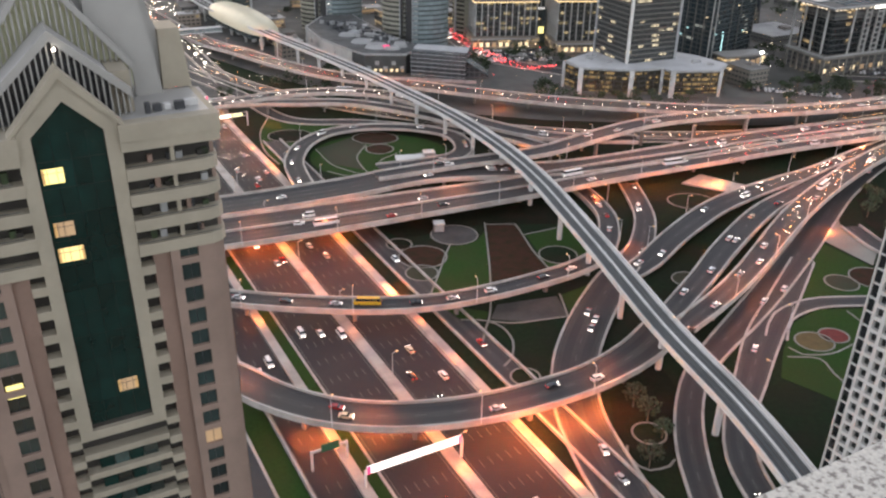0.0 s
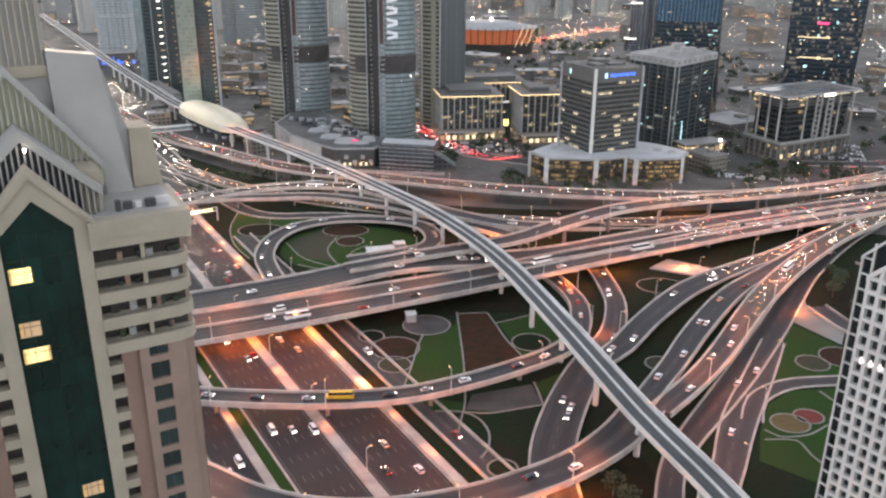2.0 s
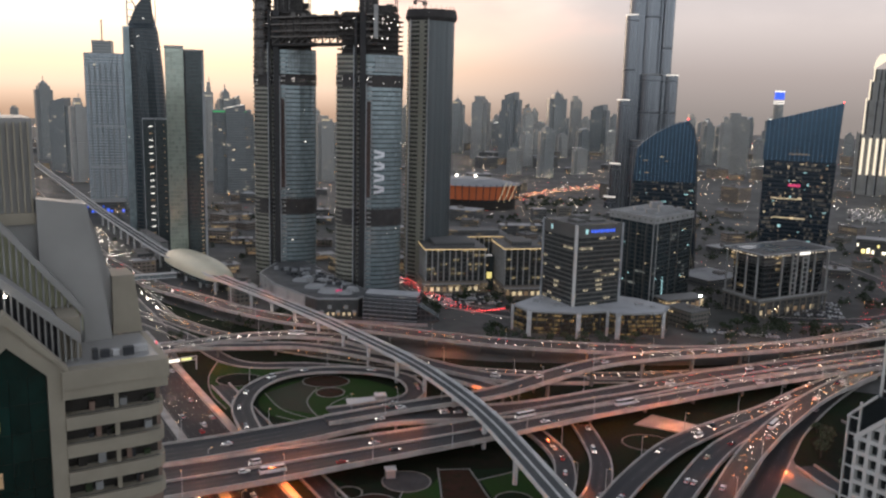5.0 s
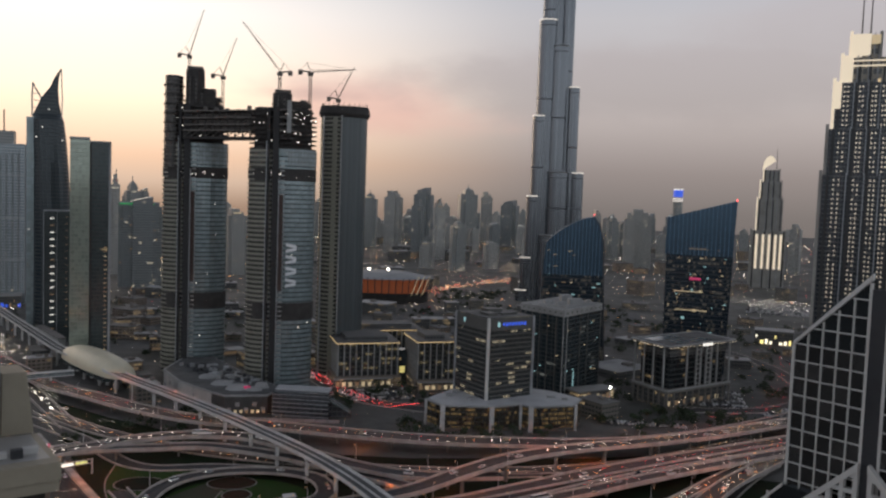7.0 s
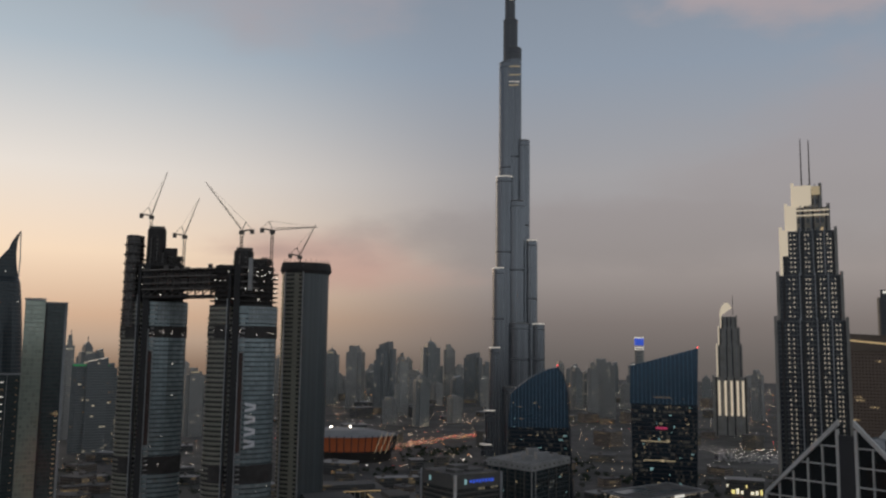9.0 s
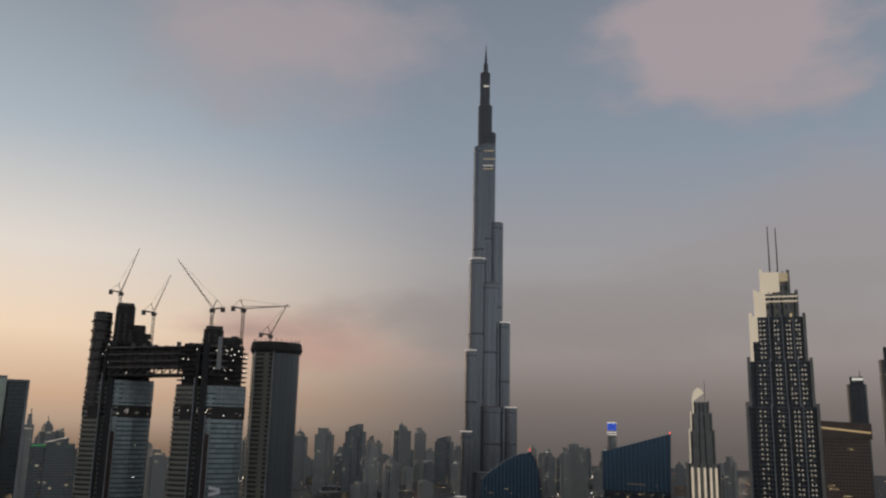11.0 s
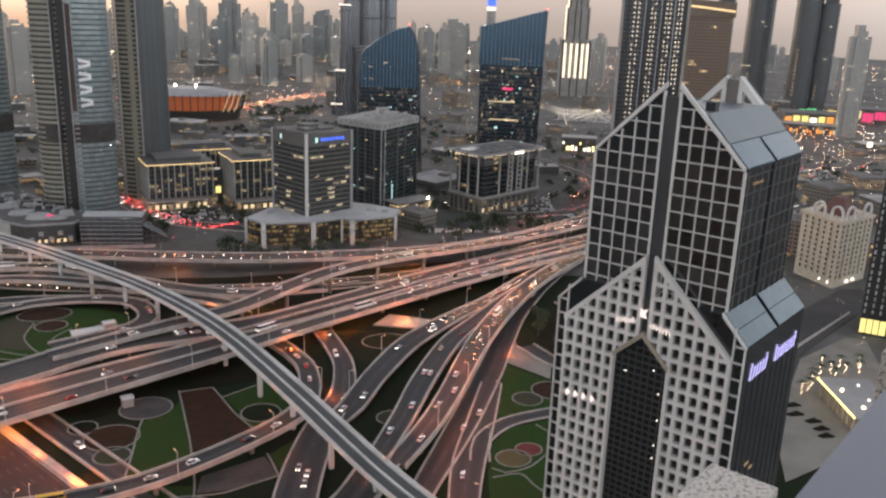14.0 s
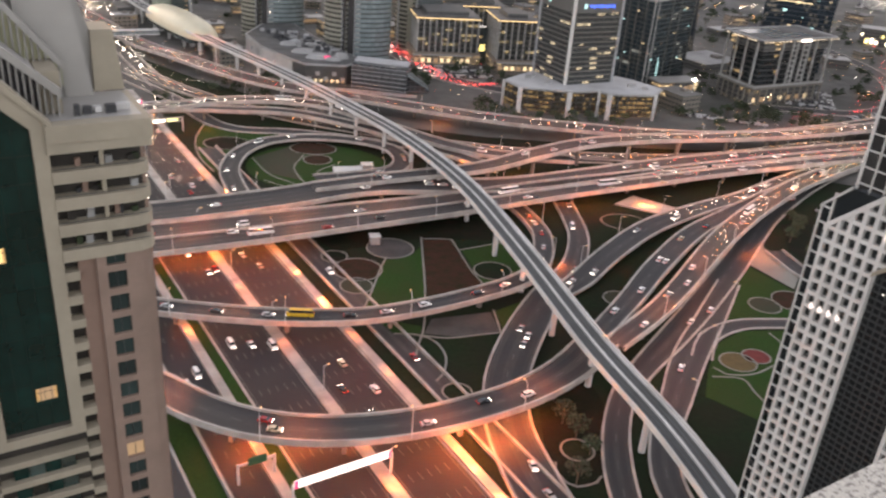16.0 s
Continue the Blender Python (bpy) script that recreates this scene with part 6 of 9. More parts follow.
def sky_bridge():
    t = thing("sky_bridge", "dark unfinished bridge joining two towers", "bridge", 0, 0, 0, 0)
    plan = [(-126, 788), (-30, 722), (-20, 740), (-112, 806)]
    part("deck", Shape().prism(plan, 215, 217), DARK_FRAME, t)
    for z in (222, 227, 233, 239):
        part("slab", Shape().prism([(x + dx, y + dy) for (x, y), (dx, dy) in zip(plan, ((-0.5, -0.8), (0.3, -0.8), (0.6, 0.6), (0, 0.8)))], z, z + 1.1), GIRDER, t)
    for i in range(15):
        f = i / 14
        x, y = -125 + 96 * f, 788 - 66 * f
        part("post", Shape().box(x - 0.6, x + 0.6, y - 0.2, y + 1.0, 215, 240), DARK_FRAME, t)
        if i < 14:
            part("brace", Shape().beam((x, y - 0.3, 217), (x + 96 / 14, y - 66 / 14 - 0.3, 222), 0.7), STEEL, t)
    part("infill", Shape().prism([(-122, 792), (-30, 728), (-22, 740), (-112, 804)], 222, 238), SITE_BROWN, t)
    for i in range(9):
        f = (i + 0.4) / 9
        part("roof_stack", Shape().box(-122 + 92 * f, -118.5 + 92 * f, 794 - 64 * f, 797 - 64 * f, 240.1, 241.4 + (i * 7 % 4)), STEEL, t)
    part("end_panel", Shape().box(-31, -27.5, 719, 721, 220, 247), POST_GREY, t)


sky_bridge()
block_3 = thing("curved_tower", "dark unfinished tower with rounded flank", "building", 18.5, 801, 0, 6)
part("body", Shape().prism([(max(q, -12), r) for q, r in oval(21.5, 18)], -0.3, 246), curtain_wall("ribbed_tower", (0.105, 0.12, 0.126), (0.065, 0.073, 0.078), 1.6, -900.0, lit=0.0, strength=0.2, metal=0.2, bar=0.3), block_3)
part("flank", Shape().prism([(min(q, -6), r * 1.05) for q, r in oval(22, 18)], -0.3, 244), SITE_STONE, block_3)
part("edge_fin", Shape().box(-5.6, -4.4, -19.6, -15, -0.3, 248), POST_GREY, block_3)
part("edge_fin", Shape().box(-20.6, -19.4, -9.6, -5, -0.3, 246), GREY_FRAME, block_3)
decks = Shape()
for i in range(1, 61):
    decks.prism([(min(q * 1.01, -7.4), r * 1.07) for q, r in oval(22, 18)], 4.0 * i, 4.0 * i + 1.2)
tagged(part("storey_band", decks, BAND_GREY, block_3), kind="stuff")
part("crown", Shape().prism(oval(22.5, 19.5), 241, 244, oval(24, 21)), DARK_FRAME, block_3)
part("crown", Shape().prism(oval(24, 21), 244, 251, oval(22.5, 19.5)), DARK_FRAME, block_3)
for i in range(26):
    part("scaffold_post", Shape().beam((21 * math.cos(i * 0.24), 18 * math.sin(i * 0.24), 250), (21 * math.cos(i * 0.24), 18 * math.sin(i * 0.24), 254), 0.4), STEEL, block_3)


def crane(x, y, z, mast, jib, lift, rz, flat_jib=False):
    t = thing("tower_crane", "thin dark tower crane on an unfinished tower", "crane", x, y, z, rz, "tower cranes")
    m = Shape()
    for s in ((-1, -1), (1, -1), (1, 1), (-1, 1)):
        m.beam((s[0], s[1], 0), (s[0], s[1], mast), 0.5)
    k = 0.0
    while k < mast - 2:
        m.beam((-1, -1, k), (1, -1, k + 2.4), 0.3)
        m.beam((1, -1, k), (-1, -1, k + 2.4), 0.3)
        k += 2.4
    part("mast", m, STEEL, t)
    part("slewing_unit", Shape().box(-2.2, 2.2, -2.2, 2.2, mast, mast + 3.0), STEEL, t)
    a = radians(lift)
    e = (jib * math.cos(a), 0, mast + 3 + jib * math.sin(a))
    j = Shape().beam((0, -0.8, mast + 3), (e[0], 0, e[2]), 0.5).beam((0, 0.8, mast + 3), (e[0], 0, e[2]), 0.5).beam((0, 0, mast + 5), (e[0], 0, e[2]), 0.4)
    for i in range(1, 12):
        f = i / 12
        j.beam((e[0] * f, 0.7 * (1 - f), mast + 3 + (e[2] - mast - 3) * f), (e[0] * f, -0.7 * (1 - f), mast + 4.6 + (e[2] - mast - 4.6) * f), 0.3)
    part("jib", j, STEEL, t)
    part("counter_jib", Shape().beam((0, 0, mast + 3), (-9, 0, mast + 4), 1.2), STEEL, t)
    part("counterweight", Shape().box(-10.5, -7, -1.5, 1.5, mast + 0.5, mast + 4.5), STEEL, t)
    part("a_frame", Shape().beam((0, 0, mast + 3), (-3, 0, mast + 11), 0.6).beam((-3, 0, mast + 11), (-9, 0, mast + 4), 0.3).beam((-3, 0, mast + 11), (e[0], 0, e[2]), 0.16), STEEL, t)


crane(-124, 807, 281, 8, 44, 74, 9)
crane(-92, 792, 240, 30, 37, 72, 9)
crane(-39, 745, 252, 18, 53, 52, 176)
crane(-13, 742, 235, 36, 40, 7, 6, True)
crane(12, 795, 251, 4, 33, 65, 0)


def strokes_banner():
    """A tall white hanging banner: its mark is drawn as plain strokes."""
    t = thing("hanging_banner", "white vertical strokes of a banner on a tower", "sign", -25.5, 728.2, 0, 10)
    for i in range(4):
        z = 89 + 10 * i
        part("stroke", Shape().slab_xz([(-4.6, z), (4.4, z + 2.0), (4.4, z + 4.4), (-4.6, z + 2.6)], -0.4, 0), BOARD_WHITE_DIM, t)
        part("stroke", Shape().slab_xz([(-4.6, z + 5.6), (4.4, z + 3.8), (4.4, z + 6.2), (-4.6, z + 8.2)], -0.4, 0), BOARD_WHITE_DIM, t)


BOARD_WHITE_DIM = material("banner_white", (0.75, 0.76, 0.78), 0.6)
strokes_banner()

# ---- the tallest tower: bundled rounded shafts stepping up to a spire ----
def spire_tower():
    x, y = 374, 1374
    t = thing("spire_tower", "immensely tall stepped silver tower with a spire", "building", x, y, 0, -15.2)
    # each shaft: across, towards the viewer, radius, top, lit rim
    lobes = [(-3.4, 0, 8.9, 806, 0), (-2.5, -1, 12.4, 742, 0), (3.2, -3, 13.5, 690, 0), (-8, -4, 13.7, 664, 0), (20, -5, 11, 526, 0), (-11.5, -9, 15, 462, 1), (34, -8, 9.8, 354, 1), (-18.4, -13, 12.8, 306, 1),
             (45, -11, 10.8, 214, 1), (-24.4, -16, 11.8, 174, 1), (-32.2, -19, 10.8, 72, 1), (-38.2, -22, 10.8, 18, 1), (9, -6, 17, 420, 0), (14, -9, 20, 214, 0), (8, 14, 22, 340, 0), (2, -20, 16, 110, 0), (28, -16, 15, 90, 0)]
    for dx, dy, r, top, lit in lobes:
        n = 36
        part("shaft", Shape().disc(dx, dy, r, -0.3, top, n), SPIRE_GLASS, t)
        part("shaft_rim", Shape().disc(dx, dy, r + 0.3, top - 9, top - 7.5, n), SPIRE_BAND, t)
        part("terrace_edge", Shape().disc(dx, dy, r + 0.4, top - 0.2, top + (1.5 if lit else 0.6), n), RIM_WHITE if lit else SPIRE_DARK, t)
        part("terrace", Shape().disc(dx, dy, r - 0.5, top + (1.5 if lit else 0.6), top + 1.8, n), ROOF_GREY, t)
        for k in (0, 3, 6):
            a = math.pi * (1.08 + 0.14 * k)
            part("rib", Shape().box(dx + r * math.cos(a) - 0.25, dx + r * math.cos(a) + 0.25, dy + r * math.sin(a) - 0.5, dy + r * math.sin(a) + 0.4, 0, top - 9), SPIRE_RIB, t)
        if top > 200:
            part("plant_band", Shape().disc(dx, dy, r + 0.12, top * 0.72, top * 0.72 + 3, n), SPIRE_BAND, t)
    for z0, z1, r0, r1 in ((806, 826, 4.6, 3.8), (826, 842, 2.6, 1.8), (842, 866, 1.3, 0.3)):
        part("spire", Shape().disc(-2.5, -1, r0, z0, z1, 12, r2=r1), SPIRE_GLASS, t)
    part("spire_light", Shape().box(-6, 4, -10.6, -9.4, 778, 781), RIM_WHITE, t)
    for z, w in ((628, 10), (640, 12), (622, 9), (655, 11)):
        part("lit_storey", Shape().box(3 - w, 3 + w, -17.4, -16.4, z, z + 1.4), RIM_WHITE if z == 628 else WARM_STRIP, t)
    for k in range(7):
        part("lit_terrace", Shape().disc(-36 + 1.4 * k, -18.5, 9.5, 24 + 7 * k, 25.2 + 7 * k, 20), RIM_WHITE if k % 2 else SPIRE_DARK, t)


SPIRE_BAND = material("steel_band", (0.13, 0.137, 0.15), 0.35, metal=0.7)
SPIRE_DARK = material("dark_steel_band", (0.07, 0.072, 0.078), 0.4, metal=0.5)
SPIRE_GLASS = curtain_wall("spire_glazing", (0.20, 0.215, 0.235), (0.13, 0.138, 0.15), 2.0, -900.0, lit=0.0, metal=0.8, rough=0.2, bar=0.16)
SPIRE_RIB = material("steel_rib", (0.24, 0.25, 0.26), 0.3, metal=0.8)
RIM_WHITE = lamp_material("terrace_light", (1.0, 0.93, 0.85), 0.5)
spire_tower()


# ---- tall stepped hotel with a floodlit crown and two masts ----
def stepped_hotel(name, label, x, y, rz, tiers, wall, crown, dots, masts):
    t = thing(name, label, "building", x, y, 0, rz, "stepped hotels")
    z = -0.3
    for i, (half, dep, top) in enumerate(tiers):
        mat = crown if i >= len(tiers) - 2 else wall
        part("tier", Shape().box(-half, half, -dep, dep, z if i else -0.3, top), mat, t)
        part("corner_pier", Shape().box(-half - 1.0, -half + 1.6, -dep - 1.0, -dep + 4, max(z - 12, 0), top + 4), PALE_PIER if i < len(tiers) - 3 else CROWN_WALL, t)
        part("corner_pier", Shape().box(half - 1.6, half + 1.0, -dep - 1.0, -dep + 4, max(z - 12, 0), top + 3), PALE_PIER, t)
        for k in (-0.3, 0.18, 0.58):
            part("rib", Shape().box(half * k - 0.45, half * k + 0.45, -dep - 1.1, -dep, max(z - 6, 0), top + 2), GREY_FRAME, t)
        for k in (-0.8, -0.2, 0.26, 0.9):
            part("recess", Shape().box(half * k - 1.3, half * k + 1.3, -dep - 0.12, -dep + 0.4, max(z, 0), top - 1), DARK_METAL_FLAT, t)
        if dots and i < len(tiers) - 2:
            s = Shape()
            for c in (-0.63, -0.49, -0.10, 0.01, 0.34, 0.45, 0.69, 0.79):
                q = max(z, 6) + 3
                while q < top - 4:
                    if (int(q * 7 + c * 100) % 9) > 0:
                        s.box(half * c - 0.5, half * c + 0.5, -dep - 0.35, -dep - 0.05, q, q + 1.2)
                    q += 4.2
            for q in range(8, int(top - 6), 9):
                s.box(-half - 0.3, -half - 0.05, -dep * 0.3, -dep * 0.3 + 1.2, q, q + 1.5)
            tagged(part("window_glow", s, DOT_LIGHT, t, "columns of small lit windows"), kind="stuff")
        z = top
    for mx, my, top in masts:
        part("mast", Shape().disc(mx, my, 0.7, z - 2, top, 8, r2=0.4), STEEL, t)
    return t


DARK_METAL_FLAT = material("black_cladding", (0.02, 0.02, 0.022), 0.4, grain=0.2, size=0.4)
PALE_PIER = material("pale_pier", (0.30, 0.285, 0.26), 0.6, grain=0.1, size=0.3)
# floodlight on the crowns and pilasters is given as the walls' own glow
CROWN_WALL = lamp_material("crown_floodlight_glow", (1.0, 0.86, 0.66), 0.5)
CROWN_BODY = curtain_wall("crown_glazing", (0.10, 0.10, 0.10), (0.30, 0.27, 0.22), 4.0, 9.0, lit=0.10, metal=0.1, bar=0.3)
DOT_LIGHT = lamp_material("room_light", (1.0, 0.86, 0.68), 0.55)
HOTEL_WALL = curtain_wall("hotel_glazing", (0.045, 0.05, 0.058), (0.062, 0.064, 0.068), 3.2, 4.2, lit=0.0, metal=0.35)
hotel = stepped_hotel("masted_hotel", "tall stepped dark hotel tower with floodlit crown and two masts", 477.7, 703.9, -34,
              [(30, 20, 203), (27, 18, 244), (23.5, 16, 285), (18.3, 14, 307), (12.2, 10, 327)], HOTEL_WALL, CROWN_BODY, True, [(-3.8, -6, 374), (3.2, -6, 372)])
part("crown_panel", Shape().box(-12.6, -2.5, -11.6, -10.2, 305, 328), CROWN_WALL, hotel, "floodlit white crown panel")
part("crown_panel", Shape().box(-19, -9, -15.6, -14.2, 283, 309), CROWN_WALL, hotel, "floodlit white crown panel")
part("crown_panel", Shape().box(-2.5, 4, -11.6, -10.2, 309, 328), CROWN_WALL, hotel, "floodlit white crown panel")
part("crown_panel", Shape().box(-24.5, -17, -17.6, -16.2, 262, 286), CROWN_WALL, hotel, "floodlit white crown panel")
for z in (299, 303.5):
    part("crown_band", Shape().box(-9, 18.6, -15.4, -14.2, z, z + 1.2), CROWN_WALL, hotel, "floodlit cornice")
part("crown_lamp", Shape().box(4.2, 11.5, -11.4, -10.2, 319, 327), WARM_STRIP, hotel)

small = stepped_hotel("crowned_hotel", "slim stepped hotel tower with floodlit shoulders and curved crown", 930, 1657, -30,
              [(34, 22, 120), (25, 18, 186), (21, 15, 222), (16, 12, 246)], PALE_PIER, PALE_PIER, False, [(9, -4, 292)])
for k in (-0.72, -0.3, 0.1, 0.5, 0.85):
    part("lit_pilaster", Shape().box(30 * k - 2.4, 30 * k + 2.4, -24, -22.2, 40, 112), CROWN_WALL, small, "floodlit white pilaster")
sail = [(14 * math.cos(a) - 4, 246 + 30 * math.sin(a)) for a in [math.pi * i / 14 for i in range(3, 15)]]
part("crown_sail", Shape().slab_xz(sail + [(-18, 246)], -8, -5), CROWN_WALL, small, "white curved crown with floodlight as its own glow")


# ---- rows of far towers: x, y, width, height ----
FAR = [(145, 2596, 43, 164), (200, 2392, 47, 175), (285, 2383, 51, 186), (303, 2179, 28, 148), (477, 2759, 58, 191), (576, 2944, 40, 183), (615, 2732, 54, 156), (653, 3133, 36, 110),
       (838, 2355, 32, 121), (800, 2049, 58, 150), (309, 2984, 36, 91), (489, 3162, 53, 87), (773, 3208, 35, 120), (1182, 1973, 27, 127), (-300, 1469, 62, 149), (-386, 1656, 17, 188),
       (-377, 1760, 28, 174), (-167, 1692, 35, 129), (-708, 1763, 41, 149), (-608, 1587, 28, 153), (-853, 2028, 37, 182), (1083, 1037, 30, 173)]
rnd = random.Random(4)


def far_tower(x, y, w, h, style, group="far towers"):
    rz = math.degrees(math.atan2(-x, y)) + rnd.uniform(-25, 25)
    mat = HAZED_GLASS[style % 4]
    t = thing("far_tower", ("distant grey tower with a stepped crown", "distant grey slab tower with few lit windows", "distant slim glass tower", "distant pale apartment tower")[style % 4], "building", x, y, 0, rz, group)
    d = w * rnd.uniform(0.6, 0.9)
    k = rnd.uniform(0.24, 0.34)
    e, g = w * k, d * 0.36
    shaft = Shape().prism([(-e, -d / 2), (e, -d / 2), (e, -g), (w / 2, -g), (w / 2, g), (e, g), (e, d / 2), (-e, d / 2), (-e, g), (-w / 2, g), (-w / 2, -g), (-e, -g)], -0.3, h * 0.9)
    part("body", shaft, mat, t)
    crown = Shape().box(-e, e, -d / 2, d / 2, h * 0.9, h * 0.95)
    if style % 4 == 0:
        crown.box(-w * 0.22, w * 0.22, -d * 0.36, d * 0.36, h * 0.95, h * 0.98)
        crown.prism([(-w * 0.18, -d * 0.25), (w * 0.18, -d * 0.25), (w * 0.18, d * 0.25), (-w * 0.18, d * 0.25)], h * 0.98, h * 1.02, [(-0.5, -0.5), (0.5, -0.5), (0.5, 0.5), (-0.5, 0.5)])
        crown.disc(0, 0, 0.8, h, h * 1.07, 6)
    elif style % 4 == 1:
        crown.box(-w * k, w * 0.1, -d / 2, d / 2, h * 0.95, h)
    elif style % 4 == 2:
        crown.slab_xz([(-w * k, h * 0.95), (w * k, h * 0.95), (w * k, h * 1.01), (-w * k, h * 0.96)], -d / 2, d / 2)
    else:
        crown.box(-w * 0.2, w * 0.2, -d * 0.3, d * 0.3, h * 0.95, h)
        crown.disc(w * 0.1, 0, 0.7, h, h * 1.05, 6)
    part("crown", crown, mat, t)
    if rnd.random() < 0.3:
        part("roof_lamp", Shape().box(-w * k * 0.8, w * k * 0.5, -d / 2 - 0.6, -d / 2 - 0.1, h * 0.93, h * 0.945), rnd.choice((WARM_STRIP, WHITE_LIGHT_SOFT, DIM_WINDOW)), t)


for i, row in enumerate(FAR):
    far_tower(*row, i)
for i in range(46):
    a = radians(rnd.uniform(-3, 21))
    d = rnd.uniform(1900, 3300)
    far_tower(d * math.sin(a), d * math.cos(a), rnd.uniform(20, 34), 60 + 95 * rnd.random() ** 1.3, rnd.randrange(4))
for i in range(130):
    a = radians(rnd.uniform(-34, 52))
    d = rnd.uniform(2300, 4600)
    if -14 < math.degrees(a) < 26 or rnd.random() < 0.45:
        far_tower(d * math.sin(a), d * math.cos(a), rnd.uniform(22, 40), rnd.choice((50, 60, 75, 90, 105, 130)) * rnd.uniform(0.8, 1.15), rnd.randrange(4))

# named neighbours in the skyline
block("brown_hotel", "broad brown stone hotel slab with lit roof edge", 640, 838, 56, 30, 176, -32, curtain_wall("brown_hotel_wall", (0.05, 0.04, 0.035), (0.20, 0.14, 0.105), 3.4, 3.6, lit=0.05, metal=0.0, bar=0.45), BROWN_STONE, parapet=0)
roofline = thing("hotel_roof_sail", "swept brown roof slab with warm lit edge", "roof", 640, 838, 176, -32)
part("slab", Shape().slab_xz([(-30, 0.1), (31, 0.1), (31, 17), (-30, 20)], -2, 30), BROWN_STONE, roofline)
part("lit_edge", Shape().slab_xz([(-30, 12), (30, 6), (30, 8), (-30, 14)], -2.6, -2.0), CORNICE_LIGHT, roofline)


SLIM_GLASS = [curtain_wall("slim_tower_glazing", c, f, 2.2, 4.2, lit=0.006, lit_color=(1.0, 0.86, 0.62), strength=0.5, metal=0.3, rough=0.3, bar=0.2) for c, f in (((0.055, 0.064, 0.07), (0.12, 0.125, 0.13)), ((0.035, 0.04, 0.046), (0.07, 0.074, 0.08)))]


def slim_tower(x, y, w, h, rz, label, notch, lit_top=True):
    t = thing("slim_tower", label, "building", x, y, 0, rz, "slim towers")
    part("body", Shape().prism([(q * w / 2, r * w * 0.4) for q, r in oval(1, 1, 20)], -0.3, h - notch), SLIM_GLASS[0], t)
    part("shaft", Shape().box(-w * 0.32, w * 0.36, -w * 0.3, w * 0.3, -0.3, h), SLIM_GLASS[1], t)
    for k in range(12 if lit_top else 4):
        part("lit_room", Shape().box(-w * 0.26, -w * 0.2, -w * 0.42, -w * 0.38, h * 0.1 + 8 * k, h * 0.1 + 8 * k + 3.5), DIM_WINDOW, t)
    part("mast", Shape().disc(w * 0.2, 0, 0.8, h, h + 14, 6), STEEL, t)
    if lit_top:
        part("lit_crown", Shape().box(-w * 0.2, w * 0.34, -w * 0.33, -w * 0.3, h - 9, h - 3), WHITE_LIGHT_SOFT, t)


slim_tower(1429, 1802, 44, 325, -38, "slim distant tower with lit white crown", 18)
slim_tower(1299, 1520, 56, 366, -40, "tall slim dark tower under construction", 26, False)
slim_tower(1301, 1384, 50, 292, -42, "slim grey tower with lit top", 40)
slim_tower(1330, 1358, 36, 231, -42, "grey tower beside a taller one", 20, False)
bluecap = thing("capped_tower", "slim far tower with a glowing blue cap", "building", 1004, 2290, 0, -24)
part("body", Shape().disc(0, 0, 13, -0.3, 172, 14), HAZED_GLASS[0], bluecap)
for z in (174, 180):
    part("lit_ring", Shape().disc(0, 0, 14, z, z + 2, 14), WHITE_LIGHT_SOFT, bluecap)
part("blue_cap", Shape().disc(0, 0, 13, 186, 206, 14), BLUE_SIGN, bluecap)
part("cap_rim", Shape().disc(0, 0, 13.4, 206, 209, 14), WHITE_LIGHT_SOFT, bluecap)

# towers along the highway
block("glass_tower", "pale blue-grey glass office tower", -429, 1222, 50, 44, 219.5, 12, curtain_wall("pale_glazing", (0.30, 0.35, 0.38), (0.36, 0.38, 0.39), 3.0, 4.0, lit=0.0, metal=0.45, bar=0.2), fins=8, fin_mat=GREY_FRAME)
pale = next(o for o in bpy.data.objects if o.name.startswith("glass_tower"))
for k in range(6):
    part("recess_strip", Shape().box(-20.2 + 7.2 * k, -18.0 + 7.2 * k, -0.62, 0.0, 12, 206), HAZED_GLASS[2], pale)
for z in (60, 118, 176):
    part("plant_band", Shape().box(-25, 25, -0.7, 0.0, z, z + 3), GREY_FRAME, pale)
top = thing("stepped_top", "stepped glass rooftop storeys with a mast", "roof", -434, 1230, 219.5, 12)
part("storey", Shape().box(-13, 13, 4, 30, 0.1, 19), HAZED_GLASS[0], top)
part("mast", Shape().disc(0, 12, 0.9, 19, 48, 6), STEEL, top)


